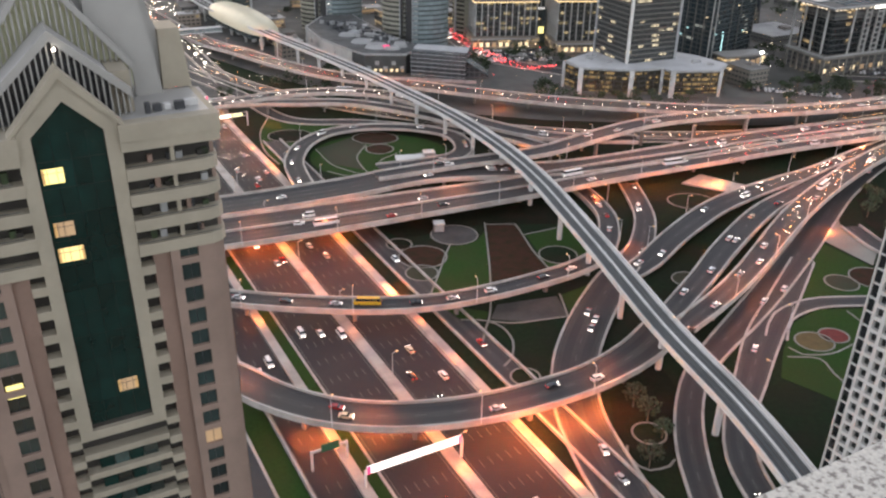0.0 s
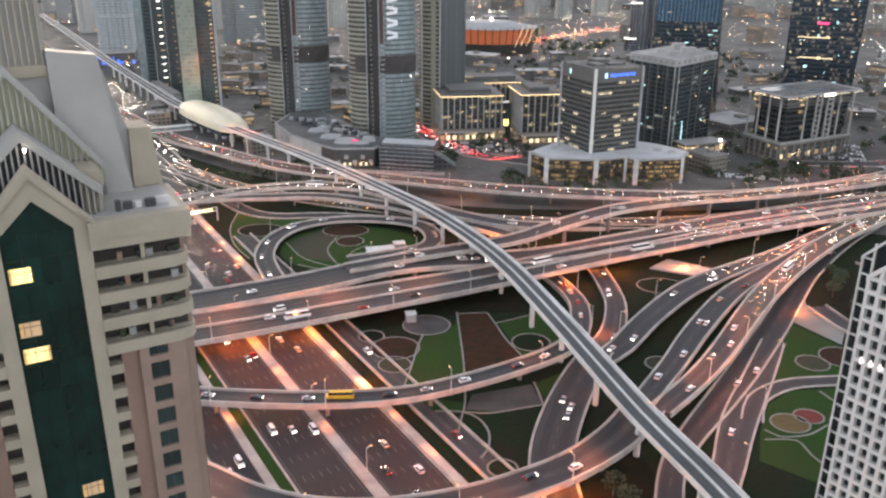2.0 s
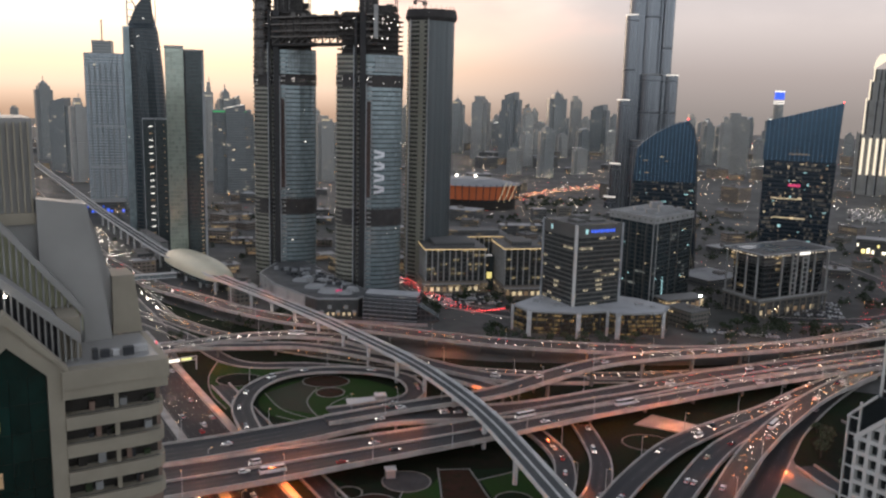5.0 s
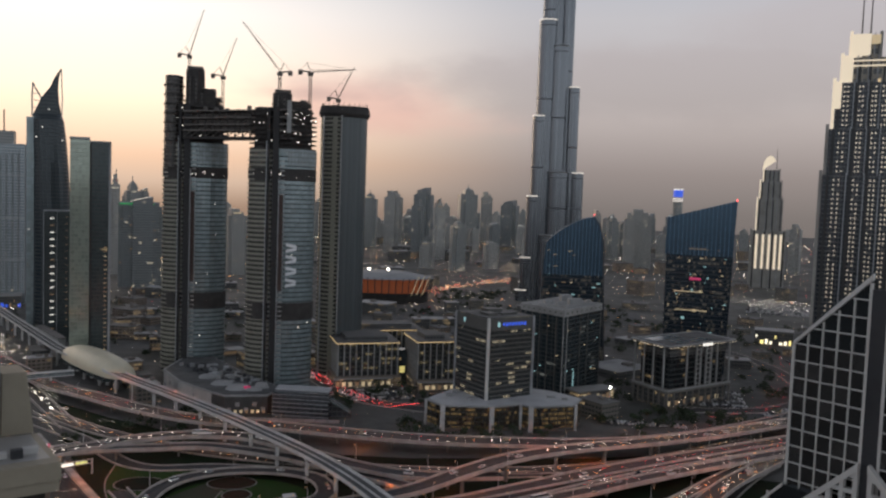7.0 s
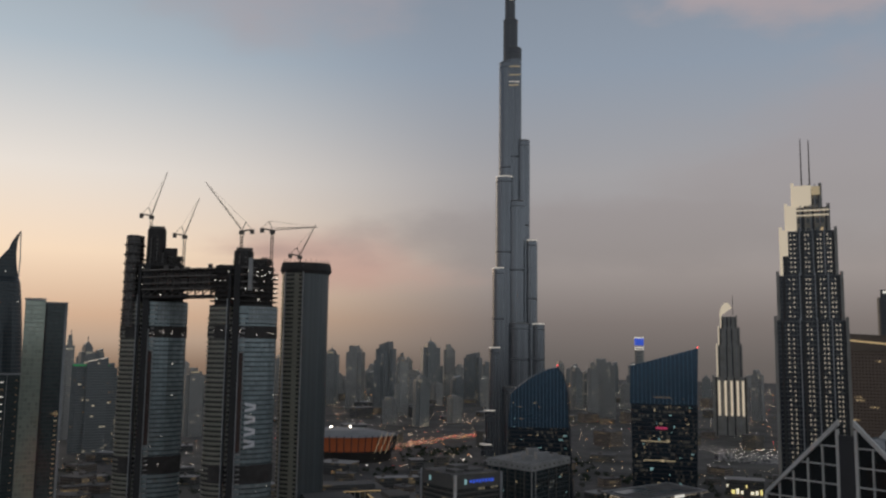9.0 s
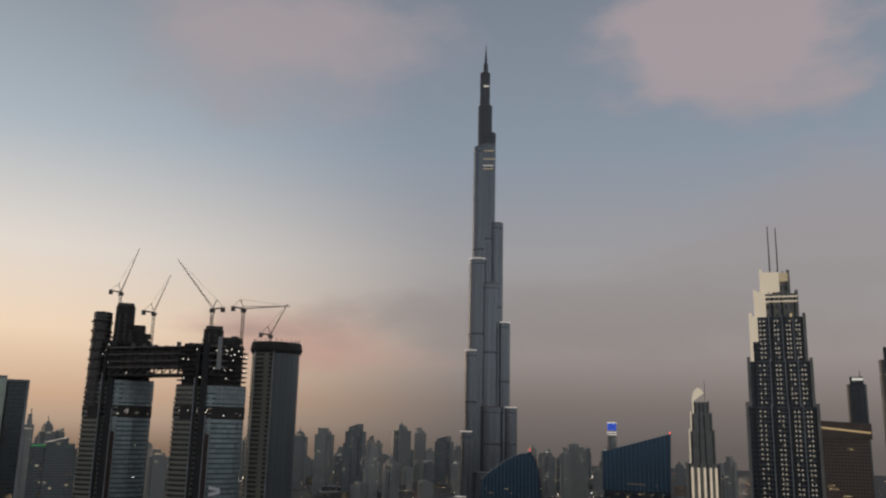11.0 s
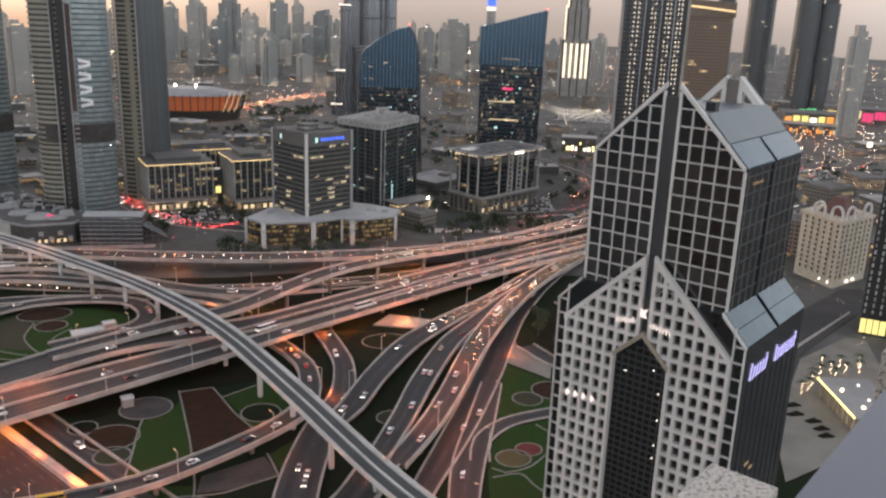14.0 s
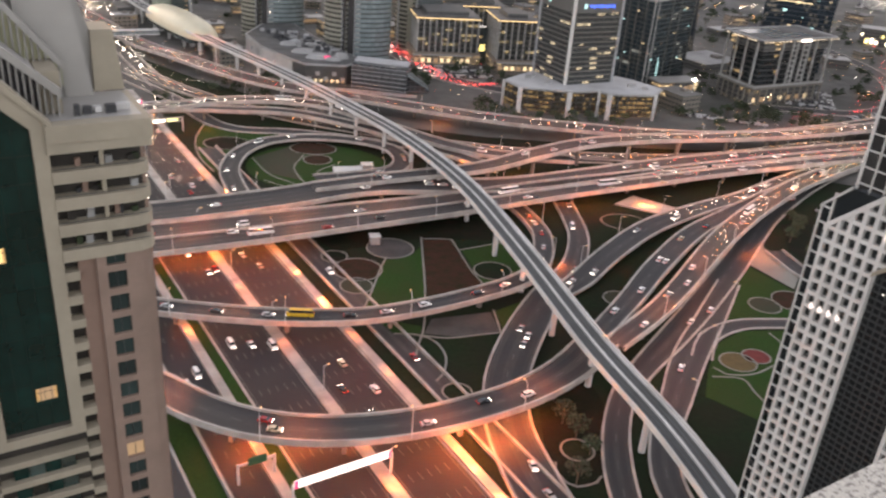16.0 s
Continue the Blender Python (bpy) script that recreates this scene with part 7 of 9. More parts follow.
def horned_tower():
    """A dark shaft that leans inward on one side and ends in a curved blade and an open horn."""
    t = thing("horned_tower", "dark tapering tower ending in a curved blade and an open horn", "building", -313.7, 1038.5, -24.5, 16.7)
    t.matrix_basis = t.matrix_basis @ Matrix.Scale(1.14, 4)
    tiers = [(21.2, 1.6, 18.8), (120, 1.4, 18.4), (184, -0.2, 17.0), (214, -1.6, 16.0), (234, -3.0, 15.0)]
    for (z0, c0, r0), (z1, c1, r1) in zip(tiers, tiers[1:]):
        part("body", Shape().prism([(c0 + a, b) for a, b in oval(r0, r0, 28)], z0, z1, [(c1 + a, b) for a, b in oval(r1, r1, 28)]), HORN_GLASS, t)
    part("shoulder", Shape().prism([(-3 + a, b) for a, b in oval(15, 15, 28)], 234, 240, [(-3.4 + a, b) for a, b in oval(13.2, 11, 28)]), HORN_GLASS, t)
    part("edge_bay", Shape().box(-22.4, -15.0, -7, 4, 21.2, 236), SITE_GLASS, t, "paler glazed corner bay")
    blade = [(9.6, 240), (7.4, 250.7), (6.4, 264), (6.9, 276), (9.2, 287), (6.1, 282.5), (1.9, 275), (-0.8, 267.5), (-5.4, 261.5), (-9.4, 255.7), (-12.8, 247.4), (-16.0, 240)]
    part("blade", Shape().slab_xz(blade, -3.2, 3.2), HORN_GLASS, t, "curved dark blade")
    for line, w in (([(9.8, 240), (10.2, 257.5), (9.6, 272), (9.2, 286)], 1.0), ([(-17.4, 238), (-17.6, 257.4), (-16.8, 271)], 1.3), ([(-16.6, 270), (-13.8, 264), (-10.6, 259), (-9.6, 255)], 1.3)):
        for (a, b), (c, d) in zip(line, line[1:]):
            for y in (-3.4, 3.4):
                part("horn_rib", Shape().beam((a, y, b), (c, y, d), w), GREY_FRAME, t)
    for z in (246, 253, 260):
        part("horn_rung", Shape().beam((-17.4, 0, z), (-12.0 + (z - 246) * 0.1, 0, z), 0.7), GREY_FRAME, t)
    for a, z in ((-13.5, 216), (10.6, 214), (-2.0, 244), (-20, 124), (-8, 226)):
        part("white_lamp", Shape().gem(a, -15.2, z, 0.8), WHITE_LIGHT_SOFT, t)


HORN_GLASS = curtain_wall("horn_tower_glazing", (0.035, 0.048, 0.055), (0.03, 0.036, 0.04), 2.4, 3.8, lit=0.003, strength=0.25, metal=0.2, rough=0.16)
horned_tower()
olive = thing("bronze_tower", "olive glass slab tower with a dark core", "building", -222, 836, 0, 14.9)
OLIVE_GLASS = curtain_wall("olive_glazing", (0.36, 0.41, 0.35), (0.20, 0.22, 0.19), 3.0, 4.0, lit=0.0, metal=0.5, rough=0.12, bar=0.08)
part("olive_face", Shape().box(-13.1, 4.0, 0, 28, -0.3, 213), OLIVE_GLASS, olive)
part("dark_core", Shape().box(6.0, 22.6, 1.5, 28, -0.3, 210.5), DARK_TOWER, olive)
part("slot", Shape().box(4.0, 6.0, 2.5, 27, -0.3, 212), DARK_METAL_FLAT, olive)
part("cap", Shape().box(-13.6, 4.2, -0.4, 28.4, 213, 215), GREY_FRAME, olive)
part("cap", Shape().box(4.2, 23.0, 1.0, 28.4, 210.5, 212), GREY_FRAME, olive)
part("corner_strip", Shape().box(20.8, 22.9, 1.1, 1.5, -0.3, 210), GREY_FRAME, olive)
for i in range(24):
    part("lit_balcony", Shape().box(17.0, 19.4, 1.1, 1.5, 12 + 4.3 * i, 12.7 + 4.3 * i), DIM_WINDOW if i % 3 else WARM_STRIP, olive)
block("lit_slab", "dark slab with a column of lit balconies", -280, 948, 25.6, 16, 140.4, 16, DARK_TOWER, fins=2, fin_mat=GREY_FRAME)
ladder = thing("lit_balconies", "column of small white balcony lights", "lights", -280, 948, 0, 16)
for i in range(17):
    part("balcony_light", Shape().box(-6.6, -2.6, -1.0, 0.0, 14 + 7.4 * i, 14.9 + 7.4 * i), WHITE_LIGHT_SOFT if i % 5 else DIM_WINDOW, ladder)
    part("balcony_light", Shape().box(8.4, 10.2, -1.0, 0.0, 16 + 7.4 * i, 16.6 + 7.4 * i), DIM_WINDOW, ladder)
plinth = thing("tower_plinth", "long low grey podium at the foot of the towers", "building", -240, 822, 0, 120.2)
part("wall", Shape().box(36, 125, -15, -7.5, -0.3, 19), POST_GREY, plinth)
part("roof", Shape().box(35.5, 126, -15.5, -7, 19, 20), BLOCK_ROOF, plinth)
part("lit_opening", Shape().box(42, 46, -7.5, -7.3, 8, 10), WARM_STRIP, plinth)
green = block("green_roof_tower", "dark block with green lit roof", -300, 1450, 64, 40, 140, 10, HAZED_GLASS[2])
part("green_light", Shape().box(-30, 24, -1.0, -0.2, 137.6, 139), GREEN_GLOW, green, "green light strip below the roof")
part("lit_sign", Shape().box(-8, 8, -0.6, 0, 100, 116), DIM_WINDOW, green)
for k in range(20):
    part("lit_window", Shape().box(-30 + (k * 17) % 58, -27.5 + (k * 17) % 58, -0.5, 0, 40 + (k * 23) % 88, 42 + (k * 23) % 88), DIM_WINDOW, green)

# ---- metro station, footbridge, mall, stadium ----
def station():
    t = thing("metro_station", "golden shell-shaped metro station over the viaduct", "station", -193, 768, 0, 125.5)
    s, n, m = Shape(), 22, 14
    for i in range(n + 1):
        f = -1 + 2 * i / n
        r = math.sqrt(max(0.0, 1 - abs(f) ** 2.6))
        for k in range(m + 1):
            a = math.pi * k / m
            s.v.append((66 * f, 15.5 * (0.22 + 0.78 * r) * math.cos(a), 12 + (2 + 12 * r) * math.sin(a) ** 0.8))
    s.f = [(i * (m + 1) + k, i * (m + 1) + k + 1, (i + 1) * (m + 1) + k + 1, (i + 1) * (m + 1) + k) for i in range(n) for k in range(m)]
    part("shell", s, GOLD, t, smooth=True)
    part("concourse", Shape().box(-50, 50, -13, 13, 8, 12), DARK_TOWER, t)
    for i in range(6):
        part("column", Shape().disc(-42 + 17 * i, 0, 2.2, -0.3, 8, 12), RAIL_GREY, t)
    part("lit_band", Shape().box(-30, 30, -13.4, -13.0, 9.2, 10.6), WARM_STRIP, t)
    b = thing("footbridge", "long glazed footbridge across the highway", "footbridge", -205, 742, 0, 25 + 180)
    part("deck", Shape().box(0, 190, -2.6, 2.6, 9.5, 10.4), RAIL_GREY, b)
    part("glazing", Shape().box(0, 190, -2.3, 2.3, 10.4, 13.2), TEAL, b)
    part("roof", Shape().box(0, 190, -2.9, 2.9, 13.2, 13.9), RAIL_GREY, b)
    for i in range(6):
        part("pier", Shape().disc(18 + 32 * i, 0, 0.9, -0.3, 9.5, 10), RAIL_GREY, b)


GOLD = material("gold_shell", (0.62, 0.56, 0.42), 0.5, metal=0.15, grain=0.06, size=0.3, stain=0.06)
station()


def low_mall():
    t = thing("roadside_mall", "long low mall with white side wall and cluttered grey roof", "building", 0, 0, 0)
    plan = [(-131, 741), (-112, 699), (-81, 659), (-70, 648), (-38, 650), (-26, 672), (-60, 722), (-98, 800), (-122, 800)]
    part("body", Shape().prism(plan, -0.3, 14), MALL_DARK, t)
    for (x0, y0), (x1, y1) in zip(plan[:2], plan[1:3]):
        n = Vector((y1 - y0, x0 - x1)).normalized() * 0.4
        part("side_wall", Shape().prism([(x0, y0), (x0 + n.x, y0 + n.y), (x1 + n.x, y1 + n.y), (x1, y1)], -0.3, 14), MALL_WALL, t, "blank white side wall")
    part("parapet", Shape().prism([(x + (x + 78) * 0.012, y + (y - 700) * 0.012) for x, y in plan], 14, 15.2), POST_GREY, t)
    part("roof", Shape().prism([(x - (x + 78) * 0.03, y - (y - 700) * 0.03) for x, y in plan], 15.2, 15.5), MALL_ROOF, t)
    for (x0, y0), (x1, y1), n in ((plan[0], plan[1], 3), (plan[1], plan[2], 3), (plan[3], plan[4], 5)):
        for k in range(n):
            f = (k + 0.5) / n
            x, y = x0 + (x1 - x0) * f, y0 + (y1 - y0) * f
            part("wall_panel", Shape().box(x - 1.6, x + 1.6, y - 0.5, y + 0.9, 2.5 + 4 * (k % 2), 5.6 + 4 * (k % 2)), POST_GREY if k % 2 else GREY_FRAME, t)
    for x, y, r, h in ((-62, 668, 10, 3.2), (-50, 664, 7, 2.2), (-76, 684, 9, 2.6), (-90, 708, 8, 2.4), (-44, 672, 6, 4.0)):
        part("curved_roof", Shape().disc(x, y, r, 15.5, 15.5 + h, 24, r2=r * 0.72, sy=0.7), WHITE_ROOF, t)
    r = random.Random(8)
    for i in range(70):
        f, g = r.uniform(0.05, 0.95), r.uniform(0.1, 0.8)
        x, y = -122 + 70 * f + 26 * g - 8, 745 - 90 * f + 26 * g + 8
        w = r.uniform(1.5, 6)
        part("roof_unit", Shape().box(x, x + w, y, y + r.uniform(1.5, 5), 15.5, 15.5 + r.uniform(0.8, 3.5)), r.choice((DARK_METAL, DARK_METAL, WHITE_ROOF, GREY_FRAME)), t)
    part("red_sign", Shape().box(-57, -52, 663.4, 664.4, 15.8, 18.6), RED_LIGHT_DIM, t)
    for k in range(7):
        part("lit_front", Shape().box(-67 + 4.2 * k, -65 + 4.2 * k, 648.2, 649.2, 1.5, 3.6), WARM_STRIP if k % 3 else DIM_WINDOW, t)
    d = thing("dark_pavilion", "dark low building with a bright white flat roof", "building", 0, 0, 0)
    part("body", Shape().prism([(-34, 642), (8, 632), (12, 652), (-30, 662)], -0.3, 19.4), GREY_WALL, d)
    part("roof", Shape().prism([(-32, 650), (9, 640), (11, 653), (-30, 663)], 19.4, 20.4), PODIUM_ROOF, d)
    for k in range(6):
        part("storey_band", Shape().prism([(-34.3, 641.6), (8.2, 631.5), (8.3, 632.2), (-34.2, 642.3)], 3.2 * k + 1.6, 3.2 * k + 2.0), GREY_FRAME, d)
    part("ramp_roof", Shape().add([(8.5, 634, 14), (26, 641, 2), (26, 652, 2), (8.5, 652, 14), (8.5, 634, 15), (26, 641, 3), (26, 652, 3), (8.5, 652, 15)],
                                  [(0, 3, 2, 1), (4, 5, 6, 7), (0, 1, 5, 4), (1, 2, 6, 5), (2, 3, 7, 6), (3, 0, 4, 7)]), SKYLIGHT, d)
    part("ramp_wall", Shape().slab_xz([(8.5, -0.3), (26, -0.3), (26, 2), (8.5, 14)], 641, 650), GREY_WALL, d)
    h = thing("site_hoarding", "long pale construction hoarding at the mall's foot", "hoarding", 0, 0, 0)
    for k in range(9):
        part("panel", Shape().box(-64 + 9 * k, -55.4 + 9 * k, 634 - 1.2 * k, 634.3 - 1.2 * k, -0.1, 2.4), WHITE_ROOF if k % 3 else GREY_FRAME, h)


MALL_DARK = material("mall_dark_wall", (0.075, 0.074, 0.072), 0.7, grain=0.25, size=0.3, stain=0.2)
MALL_ROOF = material("mall_roof", (0.10, 0.10, 0.10), 0.8, grain=0.4, size=0.25, stain=0.25, stain_size=0.1)
MALL_WALL = material("mall_wall", (0.48, 0.465, 0.44), 0.8, grain=0.1, size=0.3, stain=0.2)
GREY_WALL = curtain_wall("slate_wall", (0.06, 0.06, 0.065), (0.085, 0.085, 0.09), 4.0, 4.0, lit=0.0, metal=0.05)
low_mall()


def stadium():
    t = thing("lit_arena", "low oval arena glowing orange under a white roof", "building", 98, 1345, 0, -10)
    part("base", Shape().disc(0, 0, 74, -0.3, 16, 40, sy=0.7), ROOM_DARK, t)
    part("lit_wall", Shape().disc(0, 0, 72, 16, 38, 40, r2=76, sy=0.7), ARENA_GLOW, t)
    part("roof", Shape().disc(0, 0, 84, 38, 46, 40, r2=40, sy=0.7), WHITE_ROOF, t)
    for i in range(24):
        a = math.pi + math.pi * i / 23
        part("strut", Shape().beam((78 * math.cos(a), 55 * math.sin(a), 14), (82 * math.cos(a), 58 * math.sin(a), 40), 1.4), DARK_METAL, t)
    for i in range(3):
        part("lit_strut", Shape().beam((50 + 8 * i, -46 + 5 * i, 14), (62 + 8 * i, -44 + 5 * i, 44), 0.8), WARM_STRIP, t)
    for q in (-20, 10):
        part("floodlight", Shape().gem(q, -10, 50, 2.0), WHITE_LIGHT, t)


ARENA_GLOW = lamp_material("arena_glow", (1.0, 0.26, 0.10), 0.035)
stadium()


def dotted_tower():
    t = thing("dotted_tower", "black tower with rows of small pale window marks", "building", 397, 346, 0, -49)
    part("body", Shape().box(0, 42, 0, 34, -0.3, 116), DARK_METAL_FLAT, t)
    for i in range(6):
        for k in range(26):
            part("window", DOT_PANE, WHITE_FRAME, t, m=pose(1.6 + 4.2 * i, 0, 13 + 3.95 * k))
    part("lit_lobby", Shape().box(0.2, 14, -0.3, 0.0, 1, 9.5), YELLOW_WINDOW, t, "bright yellow lobby windows")
    for i in range(4):
        part("lobby_post", Shape().box(3.4 * i, 3.4 * i + 0.5, -0.8, -0.3, -0.3, 10), DARK_METAL, t)
    part("sign_panel", Shape().box(20, 25, -0.6, 0.0, 76, 82), BRIGHT_SHOP, t, "bright white lit sign panel")
    part("sign_panel", Shape().box(26, 30, -0.6, 0.0, 77, 82), BRIGHT_SHOP, t)
    part("white_beacon", Shape().gem(9.5, -1.2, 84, 0.6), WHITE_LIGHT, t)
    g = thing("teal_tower", "pale teal glass tower behind the black one", "building", 690, 590, 0, -48)
    part("body", Shape().box(0, 44, 0, 34, -0.3, 158), TEAL, g)
    part("roof", Shape().box(1, 43, 1, 33, 158, 159), ROOF_GREY, g)


DOT_PANE = Shape().box(-0.5, 0.5, -0.25, -0.02, 0, 2.3).mesh("window", material("pale_pane", (0.40, 0.42, 0.40), 0.3, metal=0.3, vary=0.4))
dotted_tower()


def beige_block():
    t = thing("ornate_block", "beige ornate apartment block with arched rooftop lanterns", "building", 447, 417, 0, 0)
    left, right = (2.0, 38.0), (42.0, 13.0)
    a, b = Vector(left) / 38.05, Vector(right) / 43.97
    part("body", Shape().prism([(0, 0), right, (44, 51), left], -0.3, 46), BEIGE_STONE, t)
    part("cornice", Shape().prism([(-1, -1), (43.5, 12.6), (45, 52), (1, 39.5)], 45, 46.6), BEIGE_STONE, t)
    for d, run, n in ((a, 36, 6), (b, 42, 7)):
        out = Vector((-d.y, d.x)) if d is a else Vector((d.y, -d.x))
        ang = math.degrees(math.atan2(d.y, d.x))
        for i in range(n):
            q = 3 + (run - 6) * i / (n - 1)
            for k in range(11):
                z = 6 + 3.55 * k
                p = d * q + out * 0.1
                if i in (1, n - 2, n // 2):
                    m = d * q + out * 0.8
                    part("balcony", Shape().box(-1.6, 1.6, -0.8, 0.8, 0, 1.1).mesh("balcony", BEIGE_STONE) if (i, k) == (1, 0) and d is a else BALCONY, BEIGE_STONE, t, m=pose(m.x, m.y, z, 0, 0, ang))
                if i % 2 == 0 or k % 1 == 0:
                    part("window", WINDOW_DARK, DARK_GLASS, t, m=pose(p.x, p.y, z + 0.6, 0, 0, ang))
    part("mansard", Shape().prism([(12, 12), (32, 18), (30, 36), (10, 32)], 46.6, 58, [(18, 18), (26, 21), (25, 29), (17, 27)]), MANSARD, t)
    for x0, y0, ang in ((3, 8, 87), (3.2, 24, 87), (12, 5, 17), (34, 12, 17)):
        c, s = math.cos(radians(ang)), math.sin(radians(ang))
        pts = [(5 * math.cos(math.pi * k / 8), 50.5 + 5 * math.sin(math.pi * k / 8)) for k in range(9)]
        arch = Shape()
        for (p, z), (q, w) in zip(pts, pts[1:]):
            arch.beam((x0 + p * c, y0 + p * s, z), (x0 + q * c, y0 + q * s, w), 1.3)
        for e in (-5, 5):
            arch.beam((x0 + e * c, y0 + e * s, 46.6), (x0 + e * c, y0 + e * s, 50.8), 1.3)
        part("roof_arch", arch, WHITE_FRAME, t)
    for q in (4, 9, 16, 24):
        p = b * q if q > 10 else a * (q * 1.6)
        part("lit_entrance", Shape().box(p.x - 1.4, p.x + 1.4, p.y - 2.4, p.y - 2.0, 2.5, 4.2), WHITE_LIGHT_SOFT, t)


BEIGE_STONE = material("beige_stone", (0.52, 0.46, 0.37), 0.8, grain=0.1, size=0.8, stain=0.12, stain_size=0.15)
MANSARD = material("red_brown_mansard", (0.11, 0.045, 0.04), 0.7, grain=0.2, size=0.6)
BALCONY = Shape().box(-1.6, 1.6, -0.8, 0.8, 0, 1.1).mesh("balcony", BEIGE_STONE)
WINDOW_DARK = Shape().box(-0.75, 0.75, -0.12, 0.12, 0, 1.9).mesh("window", DARK_GLASS)
beige_block()


def plaza():
    t = thing("hotel_forecourt", "pale paved forecourt with planted beds", "forecourt", 0, 0, 0, 0, kind="structure")
    part("paving", Shape().prism([(236, 226), (280, 236), (300, 240), (330, 250), (392, 335), (384, 342), (334, 324), (262, 262)], -0.2, 0.06), PATH_STONE, t)
    part("side_road", Shape().prism([(262, 264), (334, 326), (440, 380), (470, 410), (452, 414), (380, 380), (250, 272)], -0.2, 0.05), ASPHALT, t)
    part("kerb", Shape().prism([(330, 330), (420, 374), (421, 376), (329, 332)], 0.05, 0.3), CONCRETE, t)
    for x, y, w, d in ((283, 272, 7, 4), (286, 264, 6, 4), (284, 257, 6, 4), (281, 251, 6, 4), (288, 280, 8, 4)):
        part("planted_bed", Shape().prism([(x - w / 2, y - 1), (x + w / 2, y - d / 2), (x + w / 2 - 1, y + d / 2), (x - w / 2 - 1, y + 1)], 0.06, 0.7), LAWN_DARK, t)
    h = thing("pitched_hall", "pale flat-roofed hall with a bright yellow eaves line", "building", 299.7, 266.5, 0, 67.4)
    part("body", Shape().box(-20, 20, -22, -2.4, 0.05, 8.6), CREAM, h)
    part("roof", Shape().box(-21, 21, -24, 0, 8.6, 9.6), WHITE_ROOF, h)
    part("lit_eaves", Shape().box(-21, 21, 0, 0.35, 8.7, 9.5), YELLOW_BRIGHT, h, "bright yellow light strip along the eaves")
    for i in range(8):
        part("column", Shape().box(-18.6 + 5.2 * i, -17.9 + 5.2 * i, -1.6, -0.9, 0.05, 8.6), CREAM, h)
        part("lit_bay", Shape().box(-16.8 + 5.2 * i, -15.0 + 5.2 * i, -2.4, -2.25, 1.0, 6.0), WARM_STRIP, h)
    for i, (x, y) in enumerate(((-12, -8), (-4, -14), (6, -6), (12, -16), (2, -20))):
        part("roof_lamp", Shape().box(x, x + 0.9, y, y + 0.9, 9.6, 10.4), WHITE_LIGHT_SOFT if i % 2 else WARM_LIGHT, h)
    r = random.Random(3)
    for i, (x, y) in enumerate(((334, 303), (341, 300), (326, 302), (336, 311), (345, 308), (307, 290), (313, 294), (301, 288), (318, 299), (350, 300), (330, 296), (356, 306))):
        p = thing("palm_tree", "palm tree wound with small warm lights", "palm", x, y, 0, 30 * i, "lit palms")
        part("trunk", Shape().disc(0, 0, 0.28, -0.1, 6.5, 7, r2=0.2), BARK, p)
        fronds = Shape()
        for k in range(11):
            g = 6.283 * k / 11 + r.uniform(-0.2, 0.2)
            for f in range(4):
                q0, q1 = 0.3 + 0.8 * f, 0.3 + 0.8 * (f + 1)
                z0, z1 = 6.5 + 0.9 * math.sin(q0 * 0.9), 6.5 + 0.9 * math.sin(q1 * 0.9) - 0.12 * f
                w = 0.42 - 0.09 * f
                cx, sx = math.cos(g), math.sin(g)
                fronds.add([(q0 * cx - w * sx, q0 * sx + w * cx, z0 - 0.15), (q0 * cx + w * sx, q0 * sx - w * cx, z0 - 0.15), (q1 * cx + w * sx * 0.8, q1 * sx - w * cx * 0.8, z1 - 0.15), (q1 * cx - w * sx * 0.8, q1 * sx + w * cx * 0.8, z1 - 0.15)], [(0, 1, 2, 3)])
        part("fronds", fronds, LEAF, p)
        lights = Shape()
        for k in range(5):
            lights.gem(0.34 * math.cos(k * 2), 0.34 * math.sin(k * 2), 1.0 + 1.2 * k, 0.26)
        part("light_string", lights, WARM_LIGHT, p)


YELLOW_BRIGHT = lamp_material("yellow_light_strip", (1.0, 0.86, 0.32), 1.0)
plaza()


def lit_shop(x, y, w, d, h, rz, mats, label):
    t = thing("shopping_hall", label, "building", x, y, 0, rz, "lit shopping halls")
    part("body", Shape().box(-w / 2, w / 2, 0, d, -0.3, h), LOW_WALL[1], t)
    part("roof", Shape().box(-w / 2 - 1, w / 2 + 1, -1, d + 1, h, h + 1), ROOF_GREY, t)
    n = max(3, int(w / 5))
    for i in range(n):
        q = -w / 2 + w * (i + 0.15) / n
        m = mats[(i * 5 + i // 3) % len(mats)]
        low, top = (2.0, min(h, 9.0) * (0.6 + 0.08 * ((i * 7) % 5))) if i % 4 else (h * 0.55, h * 0.72)
        part("lit_front", Shape().box(q, q + w * (0.35 + 0.12 * ((i * 3) % 4)) / n, -0.6, 0.0, low, top), m, t)


lit_shop(556, 962, 44, 24, 18, -30, (BRIGHT_SHOP, YELLOW_BRIGHT, BRIGHT_SHOP, WARM_STRIP), "small hall with a bright white and yellow lit front")


